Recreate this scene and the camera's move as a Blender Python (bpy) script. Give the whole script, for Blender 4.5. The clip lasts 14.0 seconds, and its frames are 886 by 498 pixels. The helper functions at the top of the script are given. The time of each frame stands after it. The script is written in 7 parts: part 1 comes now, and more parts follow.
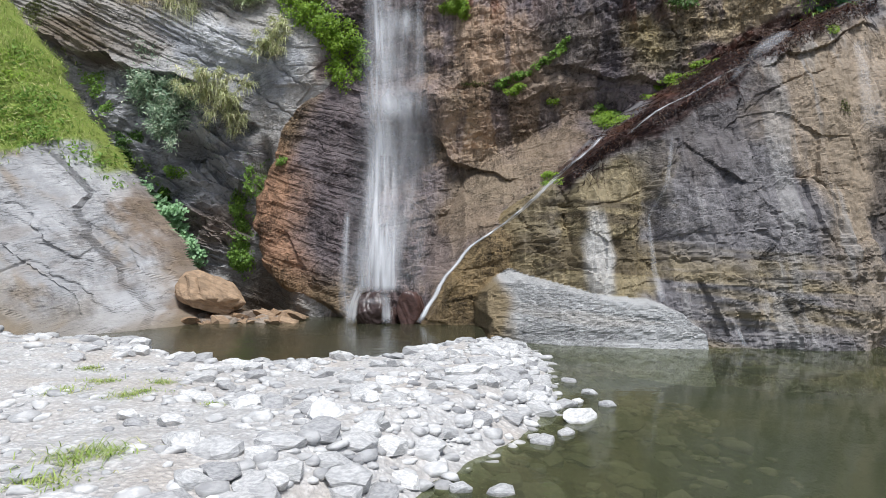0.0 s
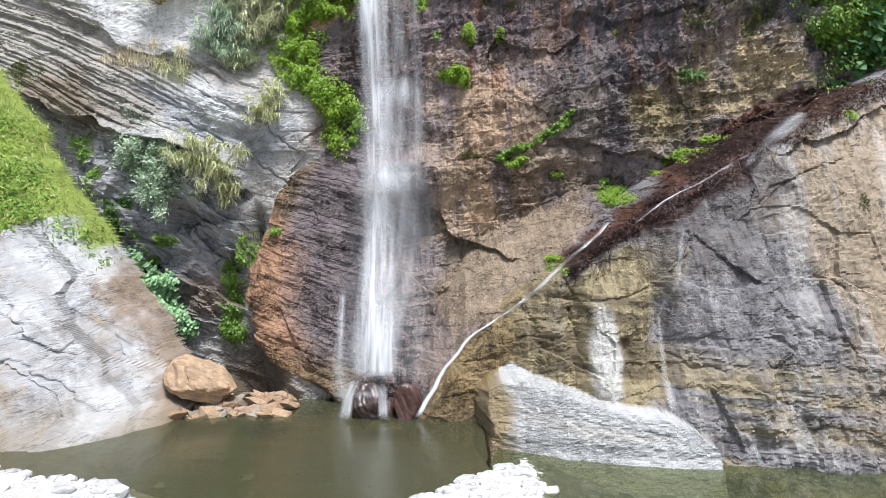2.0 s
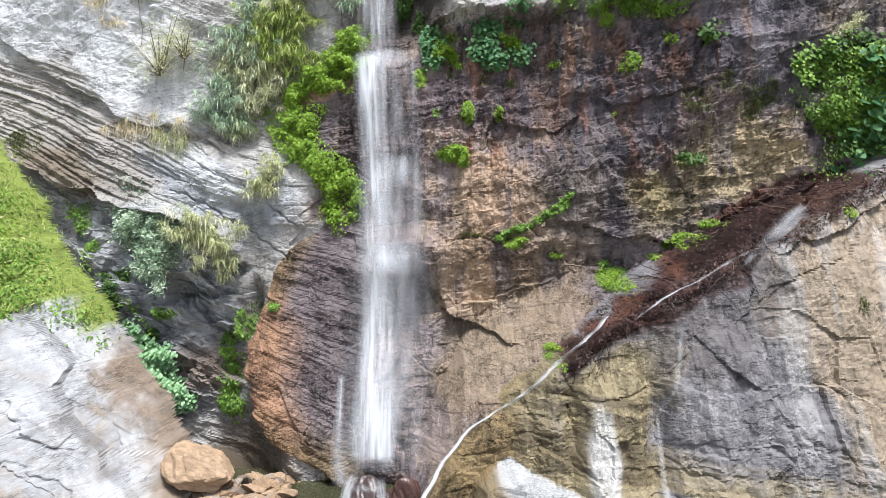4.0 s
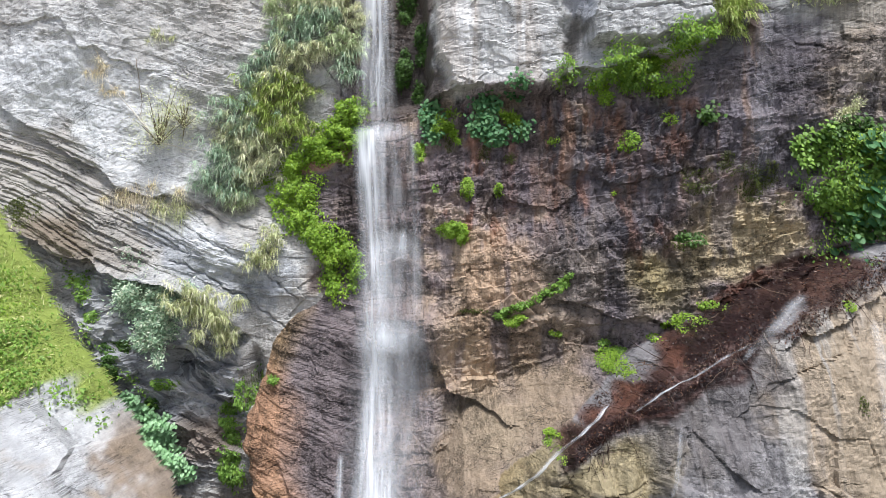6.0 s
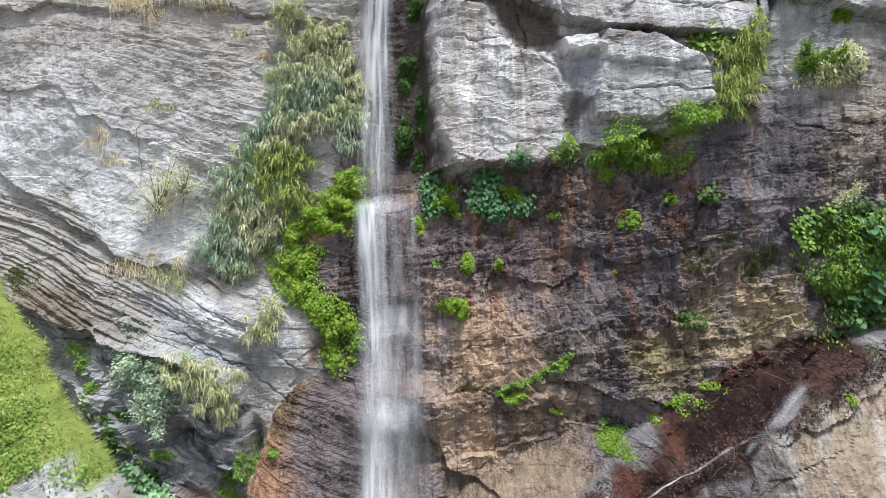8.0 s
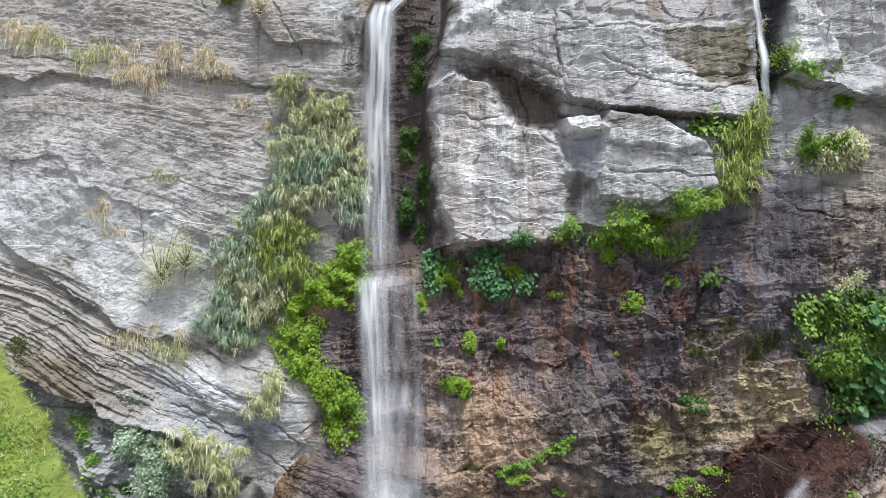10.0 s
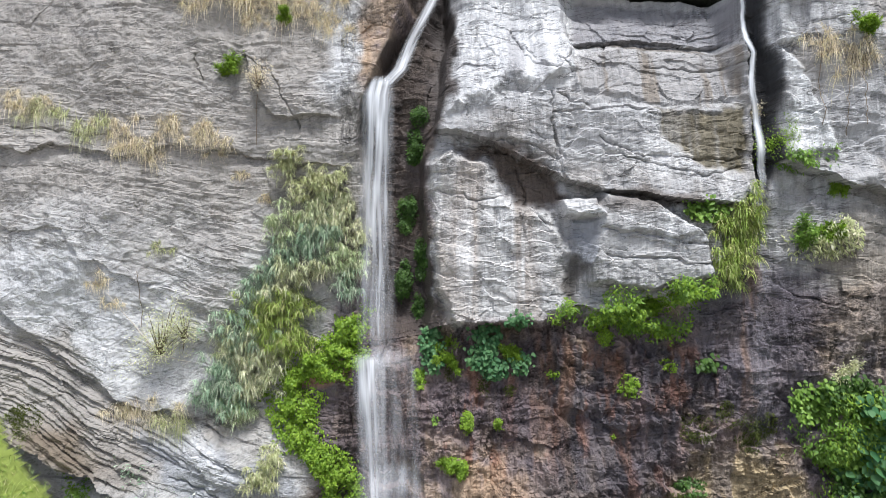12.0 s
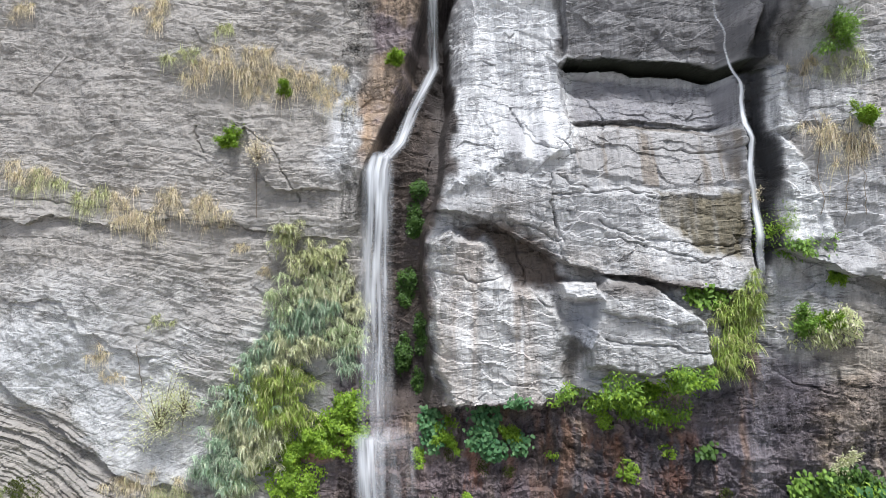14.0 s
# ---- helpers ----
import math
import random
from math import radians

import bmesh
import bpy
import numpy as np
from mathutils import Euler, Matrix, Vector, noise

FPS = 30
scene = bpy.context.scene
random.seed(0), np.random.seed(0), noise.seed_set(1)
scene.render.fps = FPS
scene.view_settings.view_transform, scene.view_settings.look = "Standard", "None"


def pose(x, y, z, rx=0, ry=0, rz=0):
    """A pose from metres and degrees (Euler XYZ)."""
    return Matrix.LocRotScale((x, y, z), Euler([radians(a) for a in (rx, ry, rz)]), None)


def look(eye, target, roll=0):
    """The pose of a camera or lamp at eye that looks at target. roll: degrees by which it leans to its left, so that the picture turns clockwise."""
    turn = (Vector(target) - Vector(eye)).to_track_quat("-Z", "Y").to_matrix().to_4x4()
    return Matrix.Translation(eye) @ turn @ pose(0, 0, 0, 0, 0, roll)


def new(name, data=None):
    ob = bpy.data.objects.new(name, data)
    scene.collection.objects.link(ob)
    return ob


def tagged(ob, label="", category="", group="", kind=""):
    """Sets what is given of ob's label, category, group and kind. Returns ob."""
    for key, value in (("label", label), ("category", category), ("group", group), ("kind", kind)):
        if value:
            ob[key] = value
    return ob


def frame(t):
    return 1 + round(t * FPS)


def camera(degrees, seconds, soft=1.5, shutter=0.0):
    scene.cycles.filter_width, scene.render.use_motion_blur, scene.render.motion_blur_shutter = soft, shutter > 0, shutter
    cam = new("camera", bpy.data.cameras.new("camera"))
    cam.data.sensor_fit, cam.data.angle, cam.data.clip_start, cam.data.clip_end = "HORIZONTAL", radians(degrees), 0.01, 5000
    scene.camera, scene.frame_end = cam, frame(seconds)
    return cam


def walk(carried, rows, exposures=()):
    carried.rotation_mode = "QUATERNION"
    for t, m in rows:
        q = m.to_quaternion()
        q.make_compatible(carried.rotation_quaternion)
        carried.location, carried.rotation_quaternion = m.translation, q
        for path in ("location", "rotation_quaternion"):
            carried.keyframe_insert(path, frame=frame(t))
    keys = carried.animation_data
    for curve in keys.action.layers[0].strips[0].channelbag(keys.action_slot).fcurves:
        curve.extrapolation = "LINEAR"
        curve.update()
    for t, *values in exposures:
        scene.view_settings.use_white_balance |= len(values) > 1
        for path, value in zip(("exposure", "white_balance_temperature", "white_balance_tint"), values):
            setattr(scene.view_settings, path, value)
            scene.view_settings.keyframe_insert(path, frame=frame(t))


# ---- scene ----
cam = camera(70.0, 14.0, soft=0.75)
METRES, EYE, TILT, LEAN, TURN = 17.5, 1.65, 1.4, 0.0, 0.0
ROWS = [
    (0.0, 0.0, 0.0, 0.0, -0.0, 0.0, -0.0),
    (0.5, 0.0001, 0.0284, 0.0293, -0.0, -0.006, -0.0),
    (1.0, 0.0002, 0.0377, 0.0674, -0.006, 0.018, 0.0),
    (1.5, 0.0006, 0.0428, 0.1044, -0.006, 0.077, -0.01),
    (2.0, 0.0007, 0.0449, 0.1407, -0.018, 0.112, -0.02),
    (2.5, 0.0011, 0.0459, 0.1765, -0.012, 0.159, -0.03),
    (3.0, 0.0022, 0.0466, 0.2127, -0.018, 0.195, -0.05),
    (5.5, 0.0029, 0.0466, 0.3879, -0.041, 0.384, -0.02),
    (6.0, 0.003, 0.0464, 0.4224, -0.053, 0.407, -0.0),
    (6.5, 0.0031, 0.0464, 0.4566, -0.059, 0.437, 0.01),
    (7.0, 0.0031, 0.0466, 0.4908, -0.071, 0.478, 0.02),
    (7.5, 0.003, 0.0473, 0.525, -0.071, 0.519, 0.02),
    (8.0, 0.0017, 0.0473, 0.5598, -0.083, 0.549, 0.03),
    (10.5, -0.0023, 0.0435, 0.7369, -0.094, 0.779, -0.01),
    (11.0, -0.0012, 0.0422, 0.7722, -0.1, 0.832, -0.02),
    (11.5, 0.0007, 0.0406, 0.8094, -0.106, 0.873, -0.03),
    (12.0, 0.002, 0.0388, 0.8467, -0.112, 0.914, -0.01),
    (12.5, 0.002, 0.0372, 0.884, -0.118, 0.962, -0.02),
    (13.0, 0.0021, 0.0365, 0.921, -0.13, 1.003, -0.04),
    (13.5, 0.0024, 0.0357, 0.9581, -0.13, 1.027, -0.04),
    (14.0, 0.0024, 0.0347, 0.9947, -0.136, 1.086, -0.05),
]
walk(cam, [(t, pose(0, 0, EYE, TILT, LEAN, TURN) @ pose(METRES * x, METRES * y, METRES * z, 90 + pitch, roll, yaw)) for t, x, y, z, yaw, pitch, roll in ROWS],
     exposures=[(0.0, 0.05, 6380, 10), (1.0, 0.4, 6380, 10), (2.0, 0.68, 6380, 10), (3.0, 0.78, 6380, 10), (6.5, 0.6, 6380, 10), (10.0, 0.42, 6380, 10), (14.0, 0.42, 6380, 10)])

# ---- world, sun and exposure ----
world = bpy.data.worlds.new("sky")
scene.world = world
world.use_nodes = True
wn = world.node_tree.nodes
sky = wn.new("ShaderNodeTexSky")
sky.sky_type, sky.sun_disc = "NISHITA", False
SUN_UP, SUN_TURN = 66.0, 165.0
sky.sun_elevation, sky.sun_rotation = radians(SUN_UP), radians(SUN_TURN)
sky.air_density, sky.dust_density = 1.0, 3.0
world.node_tree.links.new(sky.outputs[0], wn["Background"].inputs[0])
wn["Background"].inputs[1].default_value = 0.102
sun = new("sun", bpy.data.lights.new("sun", "SUN"))
sun.data.energy, sun.data.angle, sun.data.color = 4.1, radians(16), (0.965, 0.985, 1.0)
sun.matrix_world = look((5, -18, 42), (0, 0, 0))


# ---- numpy noise ----
def lattice(i, j, seed):
    h = (i.astype(np.int64) * 374761393 + j.astype(np.int64) * 668265263 + seed * 974634777) & 0xFFFFFFFF
    h = ((h ^ (h >> 13)) * 1274126177) & 0xFFFFFFFF
    return ((h ^ (h >> 16)) & 0xFFFFFF) / float(0xFFFFFF)


def vnoise(x, y, seed):
    """Smooth noise, 0 to 1."""
    i, j = np.floor(x), np.floor(y)
    u, v = x - i, y - j
    u, v = u * u * u * (u * (6 * u - 15) + 10), v * v * v * (v * (6 * v - 15) + 10)
    a, b = lattice(i, j, seed), lattice(i + 1, j, seed)
    c, d = lattice(i, j + 1, seed), lattice(i + 1, j + 1, seed)
    return (a + (b - a) * u) * (1 - v) + (c + (d - c) * u) * v


def fbm(x, y, seed, octaves=4, gain=0.5):
    """Noise of several octaves, about -1 to 1."""
    out, amp, total = 0.0, 1.0, 0.0
    for k in range(octaves):
        c, s = math.cos(0.6 * k), math.sin(0.6 * k)
        out = out + amp * (2 * vnoise(x * c - y * s, x * s + y * c, seed + k) - 1)
        total += amp
        x, y, amp = x * 2.03, y * 2.03, amp * gain
    return out / total * 1.6


def sm(a, b, x):
    t = np.clip((x - a) / (b - a), 0, 1)
    return t * t * (3 - 2 * t)


def beds(u, v, thick, length, seed):
    """Broken rock layers: u across the layers, v along them; each block stands out by its own amount, 0 to 1."""
    u = u / thick
    i = np.floor(u)
    j = np.floor(v / length + 7.3 * lattice(i, i * 0, seed))
    f = u - i
    edge = sm(0.0, 0.09, f) * (1 - 0.5 * sm(0.3, 1.0, f))
    return lattice(i, j, seed + 1) * 0.75 * edge + 0.25 * edge


def ridged(x, y, seed, octaves=3):
    """Sharp-crested noise, 0 to 1."""
    out, amp, total = 0.0, 1.0, 0.0
    for k in range(octaves):
        out = out + amp * (1 - np.abs(2 * vnoise(x + 3.7 * k, y - 1.9 * k, seed + k) - 1)) ** 2
        total += amp
        x, y, amp = x * 2.1, y * 2.1, amp * 0.55
    return out / total


def facets(x, z, wide, tall, seed):
    """Broken faces: every cell is a small tilted plane with a step to its neighbours."""
    a, b = x / wide, z / tall
    i0, j0 = np.floor(a), np.floor(b)
    best, out = np.full_like(a, 1e9), np.zeros_like(a)
    for di in (-1, 0, 1):
        for dj in (-1, 0, 1):
            i, j = i0 + di, j0 + dj
            u, v = a - i - lattice(i, j, seed), b - j - lattice(i, j, seed + 1)
            d = u * u + v * v
            plane = lattice(i, j, seed + 2) - 0.5 + u * (lattice(i, j, seed + 3) - 0.5) + v * (1.2 * lattice(i, j, seed + 4) - 0.2)
            near = d < best
            out = np.where(near, plane, out)
            best = np.where(near, d, best)
    return out


def hump(x, z, cx, cz, rx, rz, turn=0.0, power=2.0):
    c, s = math.cos(radians(turn)), math.sin(radians(turn))
    a, b = ((x - cx) * c + (z - cz) * s) / rx, (-(x - cx) * s + (z - cz) * c) / rz
    return np.exp(-((a * a + b * b) ** (power / 2)))


def lip(x, z, points, depth, up, down, rough=0.12, seed=5):
    """An overhanging edge along a line: the rock above stands out, the rock below is cut back. Positive towards the viewer."""
    px, pz = [p[0] for p in points], [p[1] for p in points]
    line = np.interp(x, px, pz) + rough * fbm(x * 1.3, x * 0 + seed, seed, 3)
    s = z - line
    ends = sm(px[0] - 0.4, px[0] + 0.4, x) * (1 - sm(px[-1] - 0.4, px[-1] + 0.4, x))
    return depth * ends * np.where(s > 0, np.exp(-np.maximum(s, 0) / up), -0.7 * np.exp(np.minimum(s, 0) / down))


def line_distance(x, z, points):
    best = np.full_like(x, 1e9)
    for (ax, az), (bx, bz) in zip(points, points[1:]):
        dx, dz = bx - ax, bz - az
        t = np.clip(((x - ax) * dx + (z - az) * dz) / (dx * dx + dz * dz), 0, 1)
        best = np.minimum(best, np.hypot(x - ax - t * dx, z - az - t * dz))
    return best


def crack(x, z, points, width, depth):
    wob = 0.06 * fbm(x * 3, z * 3, 91, 2)
    return -depth * np.exp(-((line_distance(x + wob, z + wob, points) / width) ** 2))


def block(x, z, points, soft=0.1):
    """A convex block: 0 outside, 1 within, with worn edges."""
    area = sum(a[0] * b[1] - b[0] * a[1] for a, b in zip(points, points[1:] + points[:1]))
    inside = np.full_like(x, 1e9)
    for a, b in zip(points, points[1:] + points[:1]):
        dx, dz = b[0] - a[0], b[1] - a[1]
        side = (dx * (z - a[1]) - dz * (x - a[0])) / math.hypot(dx, dz)
        inside = np.minimum(inside, side if area > 0 else -side)
    return sm(-soft * 0.3, soft, inside + 0.05 * fbm(x * 2.5, z * 2.5, 95, 3))


# ---- the grid of the cliff, and areas on it ----
STEP = 0.04
gx = np.arange(-17.5, 15.5, STEP)
gz = np.arange(-1.6, 32.0, STEP)
X, Z = np.meshgrid(gx, gz)
FRAY_X, FRAY_Z = fbm(X * 1.3, Z * 1.3, 601, 4, 0.6), fbm(X * 1.3, Z * 1.3, 607, 4, 0.6)


def area(points, soft=0.1, fray=0.2):
    """1 within an outline of x, z and 0 outside, with a frayed edge."""
    px, pz = np.array(points).T
    pad = soft + fray * 1.6 + 0.1
    i0, i1 = np.searchsorted(gx, [px.min() - pad, px.max() + pad])
    j0, j1 = np.searchsorted(gz, [pz.min() - pad, pz.max() + pad])
    out = np.zeros_like(X)
    w = (slice(j0, j1), slice(i0, i1))
    x, z = X[w] + fray * FRAY_X[w], Z[w] + fray * FRAY_Z[w]
    inside = np.zeros(x.shape, bool)
    for ax_, az_, bx_, bz_ in zip(px, pz, np.roll(px, -1), np.roll(pz, -1)):
        if az_ != bz_:
            inside ^= ((z < az_) != (z < bz_)) & (x < ax_ + (z - az_) * (bx_ - ax_) / (bz_ - az_))
    d = line_distance(x, z, list(zip(px, pz)) + [(px[0], pz[0])])
    out[w] = sm(-soft, soft, np.where(inside, d, -d))
    return out


WHITE_COLUMN = [(0.5, 30), (4.2, 30), (4.35, 27), (4.47, 25.7), (4.45, 23.3), (3.3, 22.6), (2.2, 22.8), (1.3, 22.3), (0.4, 22.0), (0.4, 24.6)]
SLAB_UPPER = [(4.73, 26.2), (9.6, 25.4), (9.55, 23.95), (4.58, 24.35)]
SLAB_LOWER = [(4.5, 24.1), (9.6, 23.75), (9.6, 22.0), (7.2, 21.9), (4.24, 22.6)]
MOSSY_PANEL = [(6.86, 21.75), (9.5, 21.7), (9.5, 19.6), (8.2, 19.75), (6.98, 20.9)]
HOLLOW = [(0.4, 21.0), (2.2, 20.6), (3.65, 19.95), (4.1, 18.95), (3.5, 18.7), (2.2, 18.8), (1.5, 19.9)]
BLOCK_LEFT = [(-0.42, 20.2), (0.3, 20.6), (1.3, 20.1), (2.0, 18.9), (3.36, 18.5), (4.1, 17.1), (4.0, 15.4), (3.2, 14.9), (0.4, 14.8), (-0.2, 16.3)]
BLOCK_RIGHT = [(5.2, 19.1), (6.75, 18.75), (8.0, 17.55), (8.1, 16.5), (6.5, 16.0), (4.73, 16.2), (4.6, 16.8), (5.0, 18.2)]
SHELF = [(3.75, 18.9), (4.95, 18.9), (5.1, 18.35), (4.0, 18.35)]
WEDGE = [(4.16, 18.2), (5.0, 18.25), (4.7, 16.6), (4.2, 17.1)]
GULLY = [(9.85, 27.5), (10.05, 25.3), (10.1, 23.6), (10.35, 23.0), (10.26, 21.3), (10.26, 20.0), (9.85, 18.7), (9.75, 21.8), (9.67, 23.7), (9.6, 26.0)]
PALE_RIGHT = [(10.36, 23.4), (10.9, 22.9), (11.9, 20.1), (10.45, 20.1), (10.45, 21.2)]
PALE_RIGHT_TOP = [(10.1, 25.6), (10.7, 25.5), (10.86, 23.5), (10.25, 23.6)]
DARK_WALL = [(7.8, 15.7), (9.3, 17.2), (11.2, 16.6), (11.4, 11.8), (9.8, 11.1), (8.6, 12.2), (7.6, 13.6)]
PALE_SLAB = [(-17.6, 17.6), (-13.4, 17.5), (-9.8, 16.0), (-8.5, 12.4), (-11.1, 11.7), (-14.0, 14.3), (-17.6, 14.8)]
BEDDED_BAND = [(-17.6, 14.6), (-13.8, 14.1), (-11.1, 11.7), (-6.3, 11.4), (-9.0, 10.4), (-10.7, 9.0), (-14.2, 9.8), (-17.6, 10.9)]
BLUE_SLAB = [(-10.8, 10.6), (-5.9, 9.9), (-5.1, 8.9), (-5.8, 7.3), (-7.6, 8.0), (-9.6, 9.1)]
WET_DARK = [(3.0, 14.1), (7.3, 14.2), (8.3, 12.5), (7.3, 10.7), (6.0, 9.4), (3.85, 9.7), (2.7, 11.4)]
TAN_FACE = [(7.7, 11.1), (10.1, 11.1), (11.3, 9.6), (8.85, 8.5), (7.6, 9.0)]
TAN_LOW = [(0.7, 10.3), (2.0, 10.4), (3.2, 9.3), (3.1, 6.4), (1.4, 6.1), (0.6, 7.5)]
RED_TOP = [(3.3, 4.4), (4.75, 5.5), (5.55, 6.0), (6.5, 6.8), (7.7, 7.7), (8.6, 8.5), (10.4, 9.3), (12.1, 9.7), (11.6, 8.85), (10.5, 8.2), (9.4, 7.6), (8.5, 7.1), (7.9, 6.4), (6.9, 5.8), (6.2, 5.2), (5.3, 4.95), (4.1, 4.4), (3.3, 3.7)]
TAN_BUTTRESS = [(3.2, 3.7), (5.8, 5.0), (6.0, 4.2), (5.5, 3.0), (4.85, -0.4), (2.7, -0.4)]
TAN_SHOULDER = [(8.1, 6.1), (9.4, 7.3), (13.0, 9.0), (13.0, 3.0), (10.2, 2.4), (9.4, 3.2), (8.8, 4.2)]
LOW_LEFT = [(-13.6, 8.8), (-9.0, 8.4), (-6.9, 7.2), (-6.6, 3.0), (-9.5, 0.8), (-12.5, 5.0)]
WALL_FOOT = [(0.4, 2.0), (4.6, 5.4), (4.3, 6.6), (2.5, 5.3), (0.4, 4.7), (-0.4, 3.0)]
WET_BELT = [(5.3, 4.9), (6.9, 5.8), (8.5, 7.1), (8.9, 6.3), (8.2, 4.6), (6.6, 3.6), (5.9, 3.9)]
BROWN_BANK = [(-5.7, 12.6), (-4.4, 13.4), (-3.2, 13.6), (-2.6, 13.0), (-2.6, 8.0), (-4.6, 8.3), (-4.5, 10.0), (-5.0, 11.4)]


def chute(z):
    """The sides of the cleft in which the upper fall drops."""
    return (np.interp(z, [14.5, 17, 20.65, 23.1, 24.8, 28.3, 31], [-2.9, -2.84, -3.0, -2.64, -1.85, -0.9, -0.8]),
            np.interp(z, [14.6, 16.3, 18.6, 20.6, 22.4, 24.6, 29], [-0.17, -0.27, -0.55, -0.45, 0.2, 0.41, 0.43]))


def slot_line(x):
    return np.interp(x, [4.3, 5.6, 6.8, 8.3, 9.5, 10.3], [26.5, 26.42, 26.27, 26.12, 25.8, 25.55])


def grass_line(x):
    """Where the grass on the slab begins."""
    return np.interp(x, [-17.5, -12.6, -12.2, -11.65, -10.9, -10.3, -9.9], [4.6, 4.9, 5.35, 5.05, 4.6, 4.7, 9.0])


SLAB_EDGE = ([-1, -0.2, 0.7, 1.5, 2.2, 3.3, 4.5, 6.0, 7.2, 8.8, 9.7, 12, 15], [-7.1, -7.36, -7.8, -8.15, -8.7, -9.6, -10.6, -11.7, -12.8, -13.9, -14.7, -16.7, -19])

# ---- cracks that can be told apart: lines of x, z ----
CRACKS_BACK_A = [
    [(4.47, 24.33), (5.96, 24.23), (6.9, 24.08), (9.42, 24.09)],
    [(5.28, 20.38), (7.01, 19.84), (8.19, 19.52), (9.39, 19.86)],
    [(3.74, 22.33), (4.96, 21.78), (6.75, 21.72)],
    [(3.89, 23.6), (4.34, 23.0), (4.39, 26.3)],
    [(2.44, 24.95), (3.08, 23.42), (3.81, 23.21)],
    [(3.55, 22.46), (3.67, 21.13), (3.93, 19.49)],
    [(1.07, 7.59), (1.95, 7.48), (3.19, 8.08), (4.0, 8.93)],
]
CRACKS_BACK_B = [
    [(2.39, 3.94), (1.92, 3.33), (1.98, 3.05)],
    [(-9.48, 9.4), (-7.11, 8.18), (-5.33, 6.96)],
    [(-8.47, 10.17), (-6.39, 9.18), (-4.95, 8.03)],
    [(-8.92, 2.97), (-8.32, 2.69), (-7.68, 2.04)],
    [(-8.94, 6.39), (-8.62, 5.23), (-7.6, 4.23), (-7.01, 3.93)],
    [(-9.05, 24.56), (-8.74, 23.63)],
    [(-7.26, 24.5), (-6.23, 23.88), (-5.09, 21.8)],
    [(-16.14, 22.05), (-11.73, 21.48), (-7.46, 20.92)],
]
CRACKS_UPPER = [
    [(3.62, 21.73), (5.82, 21.84), (6.82, 21.57)],
    [(5.01, 20.82), (6.4, 20.22), (8.59, 20.02), (9.39, 20.12)],
    [(6.64, 23.26), (8.84, 23.12), (9.65, 23.2)],
    [(0.61, 20.72), (2.01, 20.92), (3.01, 20.62), (3.81, 20.22)],
    [(3.61, 21.53), (3.71, 20.92), (4.0, 20.12)],
    [(2.51, 20.12), (2.8, 18.91), (3.39, 18.11)],
    [(4.98, 17.91), (6.57, 17.71), (8.15, 17.32)],
    [(5.17, 17.12), (6.76, 16.92), (8.14, 16.72)],
    [(-0.18, 19.31), (1.21, 18.91), (2.0, 19.01)],
]
CRACKS_BUTTRESS_A = [
    [(8.13, 5.64), (8.35, 5.96), (8.76, 6.31), (9.19, 6.48)],
    [(7.92, 3.09), (7.75, 2.53), (8.07, 2.14), (8.11, 1.66)],
    [(8.08, 3.01), (8.61, 2.6), (8.62, 2.29)],
    [(8.99, 3.92), (9.49, 3.56), (9.65, 3.06), (9.67, 2.46)],
    [(9.12, 2.47), (9.68, 1.83)],
    [(5.42, 1.98), (5.92, 1.74), (6.55, 1.69)],
    [(3.29, 2.99), (3.46, 2.3), (3.54, 1.47)],
]
CRACKS_BUTTRESS_B = [
    [(2.94, 3.24), (4.26, 3.25), (5.58, 3.63)],
    [(1.76, 2.17), (2.91, 2.22)],
    [(6.22, 4.94), (6.33, 4.48), (6.01, 4.21)],
    [(8.12, 5.75), (8.27, 6.06), (9.23, 6.54), (10.3, 6.87)],
    [(10.4, 7.05), (10.62, 7.61)],
    [(-0.02, 1.3), (1.42, 1.55)],
    [(-0.16, 0.41), (0.98, 0.53)],
]


